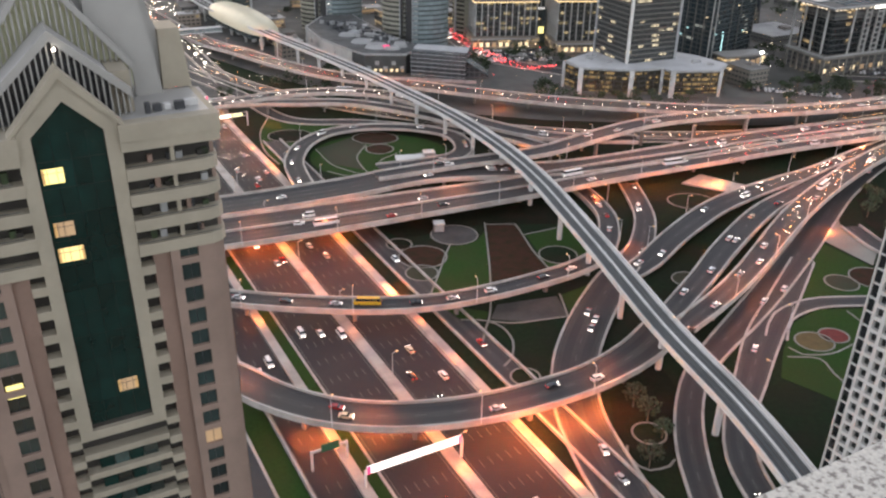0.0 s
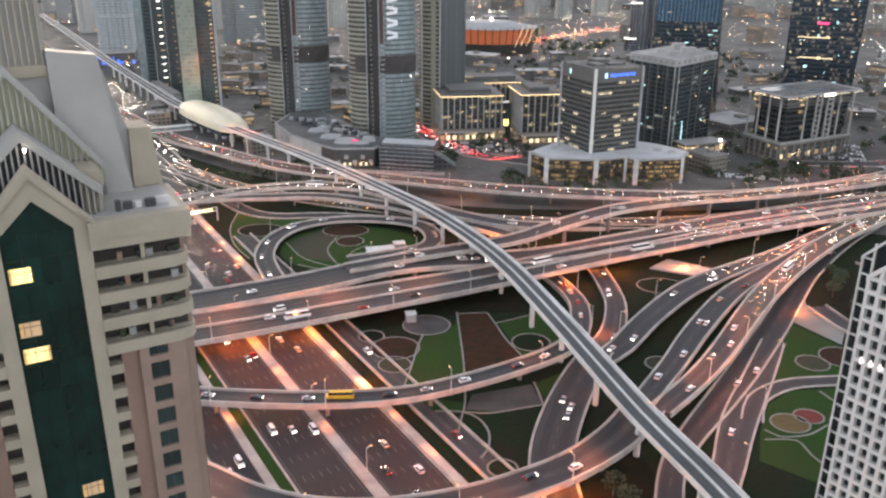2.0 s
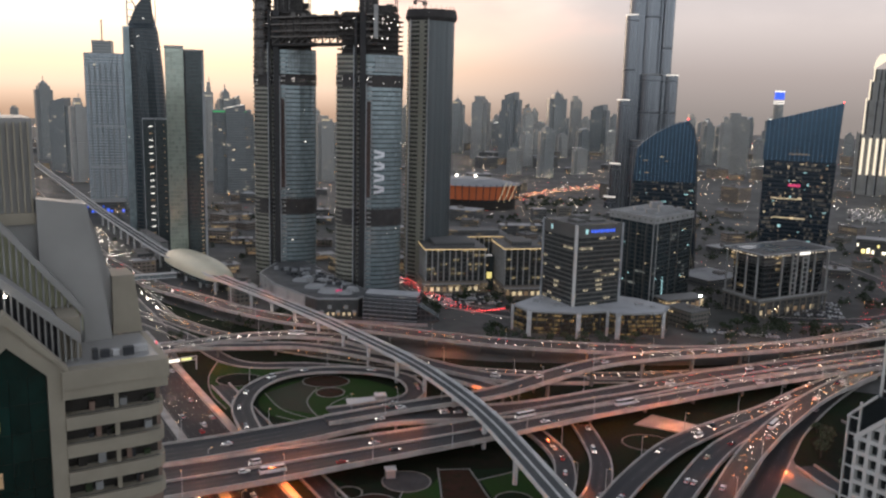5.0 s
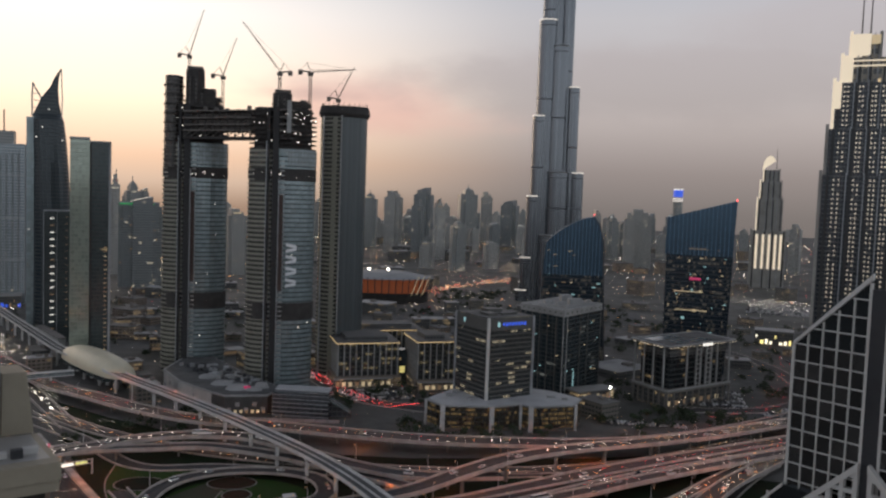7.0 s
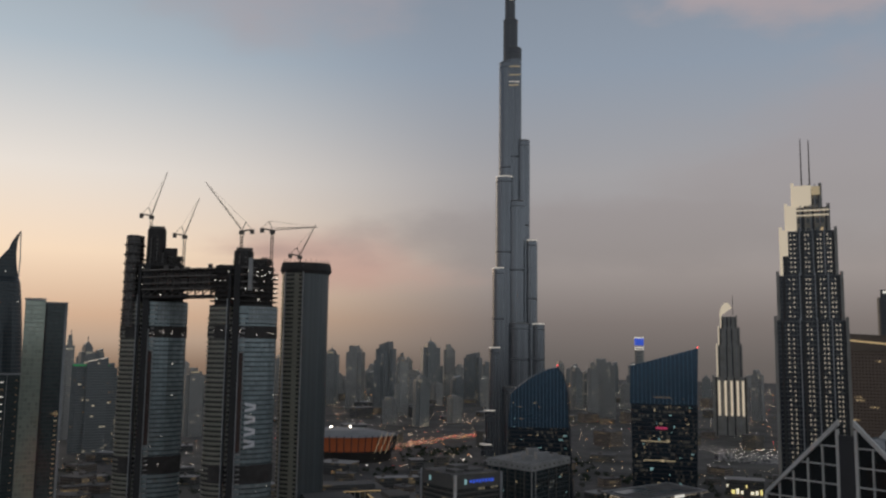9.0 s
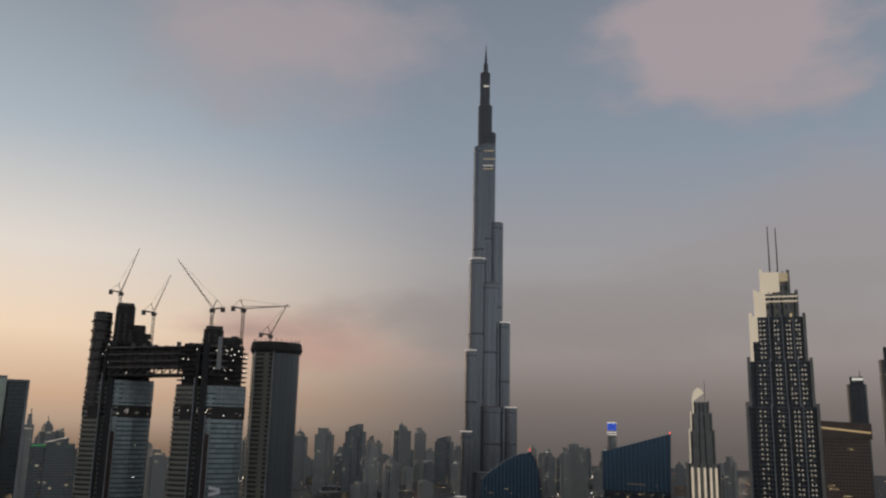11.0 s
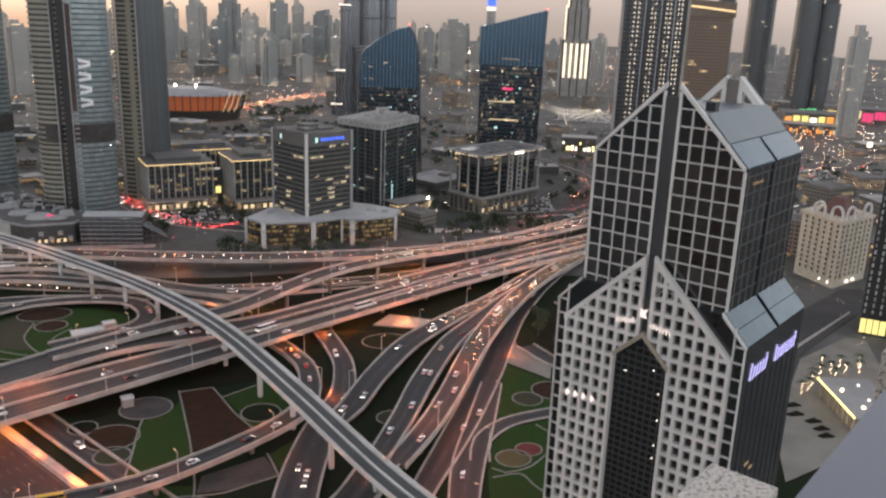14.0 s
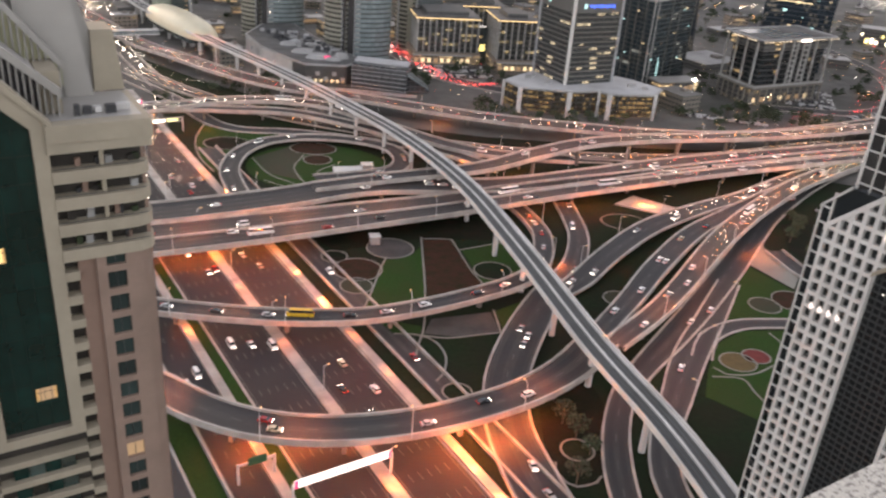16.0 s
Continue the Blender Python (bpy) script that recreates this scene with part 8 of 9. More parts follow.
def bright_mall(x, y, w, h, rz, mats, label):
    """A broad mall front: tall glowing bays between piers under a dark roof."""
    t = thing("shopping_mall", label, "building", x, y, 0, rz, "lit shopping halls")
    part("body", Shape().box(-w / 2, w / 2, 0, 60, -0.3, h), LOW_WALL[1], t)
    part("roof", Shape().box(-w / 2 - 2, w / 2 + 2, -3, 62, h, h + 2), BLOCK_ROOF, t)
    n = len(mats)
    for i, m in enumerate(mats):
        q = -w / 2 + w * i / n
        part("pier", Shape().box(q - 0.8, q + 0.8, -1.6, 0, -0.3, h), TERRACE_STONE, t)
        low, top = (h * 0.32, h * 0.92) if i % 3 else (h * 0.12, h * 0.8)
        part("lit_bay", Shape().box(q + 1.2, q + w / n - 1.2, -0.8, 0, low, top), m, t)
        for k in range(3):
            part("bay_bar", Shape().box(q + 1.2 + k * w / n / 3, q + 1.6 + k * w / n / 3, -1.1, -0.8, low, top), DARK_METAL, t)


bright_mall(1078, 1102, 92, 26, -34, (ORANGE_SIGN, YELLOW_WINDOW, YELLOW_WINDOW, BRIGHT_SHOP, YELLOW_WINDOW, ORANGE_SIGN, YELLOW_WINDOW), "broad mall front glowing yellow")
bright_mall(1262, 1176, 120, 24, -40, (YELLOW_WINDOW, ORANGE_SIGN, WARM_STRIP, RED_LIGHT_DIM, RED_LIGHT_DIM, RED_LIGHT_DIM), "broad mall front glowing orange and red")
row = thing("green_lamp_row", "row of green lamps on a far roof", "lamps", 0, 0, 0)
part("roof_beam", Shape().beam((1180, 1302, 9), (1280, 1306, 9), 1.2), DARK_METAL, row)
part("roof_post", Shape().box(1229, 1231, 1303, 1305, -0.3, 9), DARK_METAL, row)
for i in range(14):
    part("lamp", Shape().gem(1184 + 6.9 * i, 1300.6, 10.2, 1.5), GREEN_GLOW_STRONG, row)
flood_east = thing("floodlight_mast", "bright white floodlight mast among the streets", "floodlight", 957, 870, 0, 0)
part("mast", Shape().disc(0, 0, 0.5, -0.3, 16, 8), RAIL_GREY, flood_east)
part("lamp_head", Shape().box(-4, 4, -1, 0.5, 13, 19), BRIGHT_SHOP, flood_east)
lit_shop(1030, 1080, 120, 40, 14, -42, (ORANGE_SIGN, WARM_STRIP, ORANGE_SIGN, WARM_STRIP), "low hall with orange lit fronts")
lit_shop(-430, 1180, 70, 30, 16, 18, (BLUE_SIGN, DIM_WINDOW, BLUE_SIGN), "hall with blue lit frame")
lit_shop(238, 690, 40, 16, 9, 20, (DIM_WINDOW, WARM_STRIP), "glazed entrance hall behind the offices")

# ---- low city blocks ----
CITY_ROOF = material("city_roof", (0.14, 0.135, 0.13), 0.85, grain=0.3, size=0.15, stain=0.2)
ROOF_LIGHT = material("pale_city_roof", (0.36, 0.355, 0.35), 0.8, grain=0.2, size=0.15, stain=0.2)
KEEP = [(127, 640, 60), (220, 742, 56), (320, 702, 62), (44, 770, 50), (104, 758, 42), (62, 850, 56), (381, 830, 48), (258, 885, 40), (-121, 806, 46), (-36, 748, 46), (20, 801, 36), (349, 1379, 70),
        (482, 712, 58), (930, 1657, 60), (640, 838, 48), (-318, 905, 50), (-274, 912, 34), (-210, 840, 40), (-222, 745, 34), (-193, 768, 75), (98, 1345, 110), (420, 340, 36), (468, 440, 40), (300, 275, 75), (720, 600, 40),
        (560, 972, 34), (1090, 1130, 60), (1275, 1205, 75), (1030, 1095, 75), (-430, 1190, 45), (-90, 715, 70), (-8, 648, 32), (-300, 1460, 50), (740, 1290, 110)]
rnd = random.Random(21)
NEAR_ROADS = [(p[0], p[1], p[3]) for key, line in ROADS.items() for p in line[::2]]


def is_free(x, y, r):
    return (all((x - a) ** 2 + (y - b) ** 2 > (r + c) ** 2 for a, b, c in KEEP)
            and all((x - a) ** 2 + (y - b) ** 2 > (r + w / 2 + 3) ** 2 for a, b, w in NEAR_ROADS))


def low_block(x, y, w, d, h, rz, style):
    t = thing("low_block", ("low beige block with lit windows", "low grey block with flat roof", "low sandstone block with lit shopfronts")[style], "building", x, y, 0, rz, "low city blocks")
    part("body", Shape().box(-w / 2, w / 2, -d / 2, d / 2, -0.3, h), LOW_WALL[style], t)
    part("roof", Shape().box(-w / 2 - 0.5, w / 2 + 0.5, -d / 2 - 0.5, d / 2 + 0.5, h, h + 0.8), CITY_ROOF if style != 1 else ROOF_LIGHT, t)
    for k in range(1):
        a, b = rnd.uniform(-w * 0.35, w * 0.2), rnd.uniform(-d * 0.35, d * 0.2)
        part("roof_house", Shape().box(a, a + w * 0.16, b, b + d * 0.2, h + 0.8, h + rnd.uniform(2.5, 5)), GIRDER, t)


made = 0
for i in range(700):
    a = radians(rnd.uniform(-20, 34))
    d = rnd.uniform(650, 1300)
    x, y = d * math.sin(a), d * math.cos(a)
    w = rnd.uniform(14, 34)
    if made < 75 and is_free(x, y, w * 0.6) and y > 640:
        KEEP.append((x, y, w * 0.6))
        low_block(x, y, w, w * rnd.uniform(0.5, 0.9), rnd.choice((6, 8, 10, 13, 16)), rnd.choice((TURN, TURN + 90, 8, -30, -14)), rnd.randrange(3))
        made += 1
for i in range(1500):
    a = radians(rnd.uniform(-33, 52))
    d = 640 + 2300 * rnd.random() ** 1.6
    if math.degrees(a) > 30 and rnd.random() < 0.5:
        d = rnd.uniform(400, 1100)
    x, y = d * math.sin(a), d * math.cos(a)
    w = rnd.uniform(22, 60)
    if made < 225 and is_free(x, y, w * 0.62) and (y > 640 or x > 300):
        KEEP.append((x, y, w * 0.6))
        low_block(x, y, w, w * rnd.uniform(0.5, 0.9), rnd.choice((7, 9, 12, 15, 20, 26)), rnd.choice((TURN, TURN + 90, 8, -30, -14)), rnd.randrange(3))
        made += 1

# kiosks in the gardens
for x, y, w, d, h, lab in ((-24, 457, 17, 9, 2.5, "pale low shed in the loop garden"), (-14, 461, 6, 5, 5, "small white hut in the loop garden"), (-6, 366, 4.5, 4, 4, "small white hut by the bridge")):
    k = thing("garden_hut", lab, "hut", x, y, 0, 12)
    part("wall", Shape().box(-w / 2, w / 2, -d / 2, d / 2, -0.05, h), WHITE_ROOF, k)
    part("roof", Shape().box(-w / 2 - 0.4, w / 2 + 0.4, -d / 2 - 0.4, d / 2 + 0.4, h, h + 0.4), RAIL_GREY, k)
# pale slab stands in for the lamp-lit road; its brightness is in the colour
orange = solid("underpass_slab", Shape().prism([(126, 432), (150, 420), (162, 430), (140, 446)], -0.2, 0.5), CONCRETE, "pale slab standing in for a lamp-lit stretch of road", "paving", kind="structure")


# ---- sign gantries ----
def gantry(u, v0, v1, z, board, mat, label):
    x, y = uv(u, v0)
    t = thing("sign_gantry", label, "gantry", x, y, 0, TURN, "gantries")
    w = v1 - v0
    for q in (0, w):
        part("post", Shape().box(q - 0.3, q + 0.3, -0.3, 0.3, -0.3, z + 0.5), RAIL_GREY, t)
    part("beam", Shape().box(0, w, -0.25, 0.25, z - 0.3, z + 0.3), RAIL_GREY, t)
    a, b = board
    part("board", Shape().box(a, b, -0.7, -0.4, z - 0.6, z + 2.2), mat, t)
    if mat is BOARD_WHITE:
        for e in (a, b - 1.1):
            part("board_end", Shape().box(e, e + 1.1, -0.8, -0.7, z - 0.6, z + 2.2), RED_LIGHT_DIM, t)
        for i in range(6):
            part("board_mark", Shape().box(a + 12 + 0.9 * i, a + 12.4 + 0.9 * i, -0.78, -0.7, z, z + 1.6), RED_LIGHT_DIM, t)


gantry(175.5, 71.5, 103.5, 7.0, (0.2, 31.5), BOARD_WHITE, "gantry with a long bright white sign board")
gantry(190.5, 60.5, 71.8, 7.0, (3.0, 8.6), material("green_sign", (0.008, 0.09, 0.045), 0.6), "gantry with a green road sign")
gantry(556, 100, 140, 8.0, (2, 22), BOARD_WHITE, "far gantry with a lit sign board")


# ---- street lamps ----
def street_lamp(mat):
    t = thing("street_lamp", "tall grey street lamp beside the road", "street lamp", 0, 0, -50, 0, "street lamps")
    part("pole", Shape().disc(0, 0, 0.16, -0.2, 10.5, 6, r2=0.09), RAIL_GREY, t)
    part("arm", Shape().beam((0, 0, 10.4), (1.8, 0, 10.9), 0.14), RAIL_GREY, t)
    part("lantern", Shape().box(1.3, 2.1, -0.2, 0.2, 10.75, 11.0), mat, t)
    return t


LAMP = street_lamp(lamp_material("street_lantern", (1.0, 0.6, 0.3), 0.4))


def lamps_along(key, every, side, offset=0.9):
    line, run = ROADS[key], every * 0.4
    nrm = sides(line)
    for i in range(1, len(line)):
        run += (line[i] - line[i - 1]).to_3d().length
        p = line[i]
        if run > every and p[1] < 720:
            run = 0
            n = nrm[i] * side
            copy_thing(LAMP, pose(p[0] + n.x * (p[3] / 2 + offset), p[1] + n.y * (p[3] / 2 + offset), p[2] - 0.2, 0, 0, math.degrees(math.atan2(-n.y, -n.x))))


for key, every, side in (("ramp_near", 38, -1), ("ramp_mid", 42, -1), ("bridge_near", 40, -1), ("bridge_far", 40, 1), ("flyover", 45, -1), ("far_band", 45, -1), ("diagonal", 42, 1),
                         ("ramp_near_lower", 45, -1), ("ground_right", 40, -1), ("far_ramp", 45, 1), ("main_out", 45, 1), ("loop_west", 50, 1)):
    lamps_along(key, every, side)
bpy.data.objects.remove(LAMP.children[0]), bpy.data.objects.remove(LAMP.children[0]), bpy.data.objects.remove(LAMP.children[0]), bpy.data.objects.remove(LAMP)


# ---- vehicles ----
def car_kind(name, label, length, width, height, paint, cabin_from, cabin_to, group="cars"):
    t = thing(name, label, "car" if name != "bus" else "bus", 0, 0, -60, 0, group)
    L, W = length / 2, width / 2
    body = Shape().slab_xz([(-L, 0.3), (-L, 0.75 * height * 0.8), (-L * 0.92, 0.62 * height), (L * 0.90, 0.58 * height), (L, 0.42 * height), (L, 0.3)], -W, W)
    a, b = cabin_from * L, cabin_to * L
    body.box(a + 0.35, b - 0.6, -W * 0.78, W * 0.78, height - 0.06, height)
    part("body", body, paint, t)
    part("cabin", Shape().prism([(a, -W * 0.94), (b, -W * 0.94), (b, W * 0.94), (a, W * 0.94)], 0.58 * height, height - 0.06, [(a + 0.35, -W * 0.78), (b - 0.6, -W * 0.78), (b - 0.6, W * 0.78), (a + 0.35, W * 0.78)]), CAR_GLASS, t)
    wheel = Shape()
    for q in (-0.62, 0.62):
        for s in (-1, 1):
            w = Shape()
            ring = [(q * L + 0.34 * math.cos(k * math.pi / 5), 0.34 + 0.34 * math.sin(k * math.pi / 5)) for k in range(10)]
            w.slab_xz(ring, s * W - 0.12, s * W + 0.05)
            part("wheel", w, TYRE, t)
    for s in (-1, 1):
        part("headlight", Shape().box(L - 0.03, L + 0.06, s * W * 0.72 - 0.2, s * W * 0.72 + 0.2, 0.55, 0.80), HEAD, t)
        part("tail_light", Shape().box(-L - 0.05, -L + 0.03, s * W * 0.74 - 0.22, s * W * 0.74 + 0.22, 0.72, 1.0), TAIL, t)
    return t


def paint(name, c):
    return material(name, c, 0.25, grain=0.03, size=1.0, stain=0.05, spec=0.6)


CAR_GLASS = material("car_glass", (0.02, 0.022, 0.025), 0.08, spec=0.8)
TYRE = material("tyre", (0.02, 0.02, 0.02), 0.9)
HEAD = lamp_material("head_lamp", (1.0, 0.95, 0.86), 4.0)
TAIL = lamp_material("rear_lamp", (1.0, 0.05, 0.04), 0.35)
white, silver, black, red, cream, yellow = (paint(n, c) for n, c in (("white_paint", (0.75, 0.75, 0.74)), ("silver_paint", (0.40, 0.41, 0.42)), ("black_paint", (0.025, 0.025, 0.03)), ("red_paint", (0.35, 0.03, 0.03)), ("cream_paint", (0.62, 0.52, 0.36)), ("yellow_paint", (0.62, 0.40, 0.04))))
KINDS = [car_kind("saloon_car", "white saloon car with lights on", 4.7, 1.85, 1.48, white, -0.72, 0.38), car_kind("off_road_car", "white off-road car with lights on", 4.9, 1.98, 1.9, white, -0.92, 0.36),
         car_kind("saloon_car", "silver saloon car with lights on", 4.7, 1.85, 1.48, silver, -0.72, 0.38), car_kind("saloon_car", "black saloon car with lights on", 4.8, 1.9, 1.5, black, -0.72, 0.38),
         car_kind("taxi", "cream taxi with red roof", 4.8, 1.88, 1.55, cream, -0.75, 0.4), car_kind("saloon_car", "dark red saloon car with lights on", 4.6, 1.84, 1.48, red, -0.72, 0.38),
         car_kind("van", "white panel van with lights on", 5.6, 2.1, 2.5, white, -0.97, 0.72), car_kind("bus", "white city bus with lights on", 12.0, 2.55, 3.1, white, -0.98, 0.985, "buses"),
         car_kind("bus", "yellow school bus with lights on", 10.5, 2.5, 3.0, yellow, -0.98, 0.9, "buses")]
WEIGHT = [0, 0, 0, 0, 1, 1, 1, 2, 2, 2, 2, 3, 3, 3, 4, 4, 5, 6, 7]
rnd = random.Random(33)


RESERVED = [(-32, 284), (-58, 357)]


def traffic(key, offsets, gap, y_max=640.0, flow=1, y_min=150.0, kinds=WEIGHT):
    """Vehicles along a road, at offsets from its middle; flow +1 heads along the line."""
    line, nrm = ROADS[key], sides(ROADS[key])
    length = [0.0]
    for a, b in zip(line, line[1:]):
        length.append(length[-1] + (b - a).to_3d().length)
    for off, way in offsets:
        s = rnd.uniform(2, gap)
        while s < length[-1] - 5:
            i = next(k for k in range(1, len(length)) if length[k] >= s)
            f = (s - length[i - 1]) / (length[i] - length[i - 1])
            p, n = line[i - 1].lerp(line[i], f), nrm[i - 1].lerp(nrm[i], f)
            x, y = p[0] + n.x * off, p[1] + n.y * off
            if y_min < y < y_max and all((x - bx) ** 2 + (y - by) ** 2 > 100 for bx, by in RESERVED):
                rise = math.degrees(math.atan2(line[i][2] - line[i - 1][2], length[i] - length[i - 1]))
                ang = math.degrees(math.atan2(-n.x, n.y)) + (180 if way < 0 else 0)
                copy_thing(KINDS[rnd.choice(kinds)], pose(x, y, p[2] + 0.01, 0, -rise * way, ang))
            s += max(7.0, rnd.gauss(gap * 1.18, gap * 0.5))


traffic("main_in", [(-8, -1), (-4.6, -1), (-1.2, -1), (2.2, -1), (5.6, -1)], 84, 540)
traffic("main_out", [(-8, 1), (-4.6, 1), (-1.2, 1), (2.2, 1), (5.6, 1)], 72, 540)
traffic("collector", [(-2.5, -1), (2.0, -1)], 55, 420)
traffic("service", [(0, -1)], 50)
traffic("bridge_near", [(-10, 1), (-6.5, 1), (-3, 1), (4, -1)], 75, 520)
traffic("bridge_far", [(-4, -1), (0, -1), (4, -1)], 95, 520)
traffic("ramp_near", [(-2, 1), (1.8, 1)], 40)
traffic("ramp_mid", [(0, 1)], 11.5, 420, kinds=[0, 0, 1, 1, 2, 2, 3, 4, 5, 0, 1, 3, 3, 2, 2, 0, 1, 2, 8])
traffic("ramp_near_lower", [(-1.5, 1), (1.5, 1)], 62, 500)
traffic("ramp_near_upper", [(-1.5, 1), (1.5, 1)], 62, 500)
traffic("loop_east", [(-2, 1), (2, 1)], 52)
traffic("diagonal", [(-2, -1), (2, -1)], 45, 520)
traffic("ground_left", [(-1.5, 1)], 60, 500)
traffic("ground_right", [(1.5, 1)], 60)
traffic("loop_west", [(1.5, -1)], 22)
traffic("flyover", [(-1.5, 1), (2, 1)], 50, 600)
traffic("far_ramp", [(0, 1)], 40)
traffic("far_band", [(-4, 1), (0, 1), (4, 1)], 120, 620)
traffic("boulevard", [(-5.5, 1), (-2, 1), (2, 1)], 22, 800, y_min=676)
copy_thing(KINDS[8], pose(-32, 283.2, 7.01, 0, 0, 181))
copy_thing(KINDS[7], pose(-58, 353.5, 8.01, 0, 0, 23))
for k in KINDS:
    for c in list(k.children_recursive):
        bpy.data.objects.remove(c)
    bpy.data.objects.remove(k)


# ---- trees ----
def tree_kind(seed, h, spread):
    r = random.Random(seed)
    t = thing("tree", "dark green broad-leaved street tree", "tree", 0, 0, -50, 0, "street trees")
    trunk = Shape().disc(0, 0, 0.28, -0.3, h * 0.5, 7, r2=0.16)
    for i in range(5):
        a = i * 1.26 + r.uniform(0, 0.5)
        trunk.beam((0, 0, h * (0.3 + 0.04 * i)), (spread * 0.6 * math.cos(a), spread * 0.6 * math.sin(a), h * (0.6 + 0.05 * i)), 0.13)
    part("trunk", trunk, BARK, t)
    crown = Shape()
    for i in range(150):
        a, q = r.uniform(0, 6.283), spread * r.random() ** 0.5
        z = h * (0.45 + 0.55 * r.random() ** 0.8 * (1 - 0.5 * (q / spread) ** 2))
        x, y, s = q * math.cos(a), q * math.sin(a), r.uniform(0.35, 0.8)
        d = Vector((r.uniform(-1, 1), r.uniform(-1, 1), r.uniform(-0.6, 0.6))).normalized() * s
        e = d.cross(Vector((r.uniform(-1, 1), r.uniform(-1, 1), 1))).normalized() * s * 0.7
        c = Vector((x, y, z))
        crown.add([tuple(c - d), tuple(c + e), tuple(c + d), tuple(c - e)], [(0, 1, 2, 3)])
    part("crown", crown, LEAF, t)
    return t


TREES = [tree_kind(1, 8, 3.4), tree_kind(2, 6, 2.8), tree_kind(3, 10, 4.0)]
rnd = random.Random(55)
ZONES = [(90, 260, 560, 600, 26), (60, 330, 610, 660, 40), (150, 420, 900, 1150, 60), (-60, 60, 690, 740, 16), (60, 90, 200, 250, 12), (206, 252, 345, 425, 22), (300, 460, 600, 720, 36), (120, 170, 190, 225, 14), (-180, -120, 575, 640, 8)]
for x0, x1, y0, y1, n in ZONES:
    for i in range(n // 2):
        x, y = rnd.uniform(x0, x1), rnd.uniform(y0, y1)
        if all((x - a) ** 2 + (y - b) ** 2 > (w / 2 + 3.5) ** 2 for a, b, w in NEAR_ROADS) and all((x - a) ** 2 + (y - b) ** 2 > (c * 0.8) ** 2 for a, b, c in KEEP[:32]):
            copy_thing(rnd.choice(TREES), pose(x, y, -0.2, 0, 0, rnd.uniform(0, 360)))
for k in TREES:
    for c in list(k.children_recursive):
        bpy.data.objects.remove(c)
    bpy.data.objects.remove(k)

# ---- lit sign gantry over the highway ----
gx, gy = uv(516, 124)
gantry = thing("sign_gantry", "steel gantry with glowing white and yellow sign boards", "sign", gx, gy, 0, TURN)
for q in (-13, 13):
    part("post", Shape().disc(q, 0, 0.35, -0.3, 9, 10), RAIL_GREY, gantry)
for z in (6.4, 8.6):
    part("beam", Shape().box(-13, 13, -0.2, 0.2, z, z + 0.35), RAIL_GREY, gantry)
part("sign_board", Shape().box(-10.5, 2.5, -0.5, -0.2, 6.8, 8.3), lamp_material("white_board", (1.0, 0.97, 0.88), 1.0), gantry, "glowing white sign board")
part("sign_board", Shape().box(3.5, 10, -0.5, -0.2, 6.9, 8.4), lamp_material("yellow_board", (0.85, 0.95, 0.4), 0.5), gantry, "glowing yellow-green sign board")

# ---- countless small city lights ----
rnd = random.Random(77)
FIELDS = {"warm": (Shape(), WARM_LIGHT, "scattered warm street lights across the city"), "white": (Shape(), WHITE_LIGHT, "scattered white lights across the city"),
          "sodium": (Shape(), SODIUM, "scattered orange street lights across the city"), "red": (Shape(), RED_LIGHT, "scattered red vehicle lights in the city")}
for i in range(13000):
    a = radians(rnd.uniform(-33, 53))
    d = 620 + 3600 * rnd.random() ** 1.3
    if math.degrees(a) > 33 and rnd.random() < 0.5:
        d = rnd.uniform(420, 1600)
    x, y = d * math.sin(a), d * math.cos(a)
    if any((x - p) ** 2 + (y - q) ** 2 < (c * 0.8) ** 2 for p, q, c in KEEP):
        continue
    k = rnd.choices(("warm", "white", "sodium", "red"), (48, 28, 19, 5))[0]
    FIELDS[k][0].gem(x, y, rnd.uniform(4, 9), d * 0.00022 * (0.5 + 0.9 * rnd.random() ** 3) * (1.0 if d < 1100 else 1.25))
for i in range(240):
    f = i / 239
    x, y = 165 + 260 * f, 1330 + 330 * f ** 0.55
    FIELDS[("sodium", "warm", "red")[i % 3]][0].gem(x + rnd.uniform(-12, 12), y + rnd.uniform(-18, 18), rnd.uniform(4, 10), rnd.uniform(0.3, 0.62))
for i in range(14):
    for k in range(9):
        FIELDS["white"][0].gem(700 + 9 * i + rnd.uniform(-4, 4), 1230 + 15 * k + rnd.uniform(-5, 5), 8, rnd.uniform(0.2, 0.5))
for i in range(260):
    s = rnd.uniform(640, 2200)
    v = rnd.choice((82, 88, 94, 108, 114, 120, 150))
    x, y = uv(s, v)
    FIELDS["white" if v < 100 or v == 150 else "red"][0].gem(x, y, 1.2, 0.0006 * s + 0.25)
for i in range(1300):
    a, d = radians(rnd.uniform(36, 53)), rnd.uniform(560, 1900)
    x, y = d * math.sin(a), d * math.cos(a)
    if all((x - p) ** 2 + (y - q) ** 2 > (c * 0.8) ** 2 for p, q, c in KEEP):
        FIELDS[rnd.choice(("warm", "white", "sodium", "red", "warm"))][0].gem(x, y, rnd.uniform(3, 9), d * rnd.uniform(0.00018, 0.00040))
# dense headlights on the oncoming side of the highway
for u0, u1, v0, v1, n in ((566, 712, 135.5, 138.5, 15), (640, 720, 146, 164, 10), (700, 880, 148, 166, 34), (860, 1120, 157, 180, 60), (430, 520, 103, 121, 24)):
    for i in range(n):
        u = rnd.uniform(u0, u1)
        x, y = uv(u, rnd.uniform(v0, v1))
        for e in (-0.75, 0.75):
            FIELDS["warm" if i % 4 == 0 else "white"][0].gem(x + e, y, 1.1, u * rnd.uniform(0.00018, 0.00034))
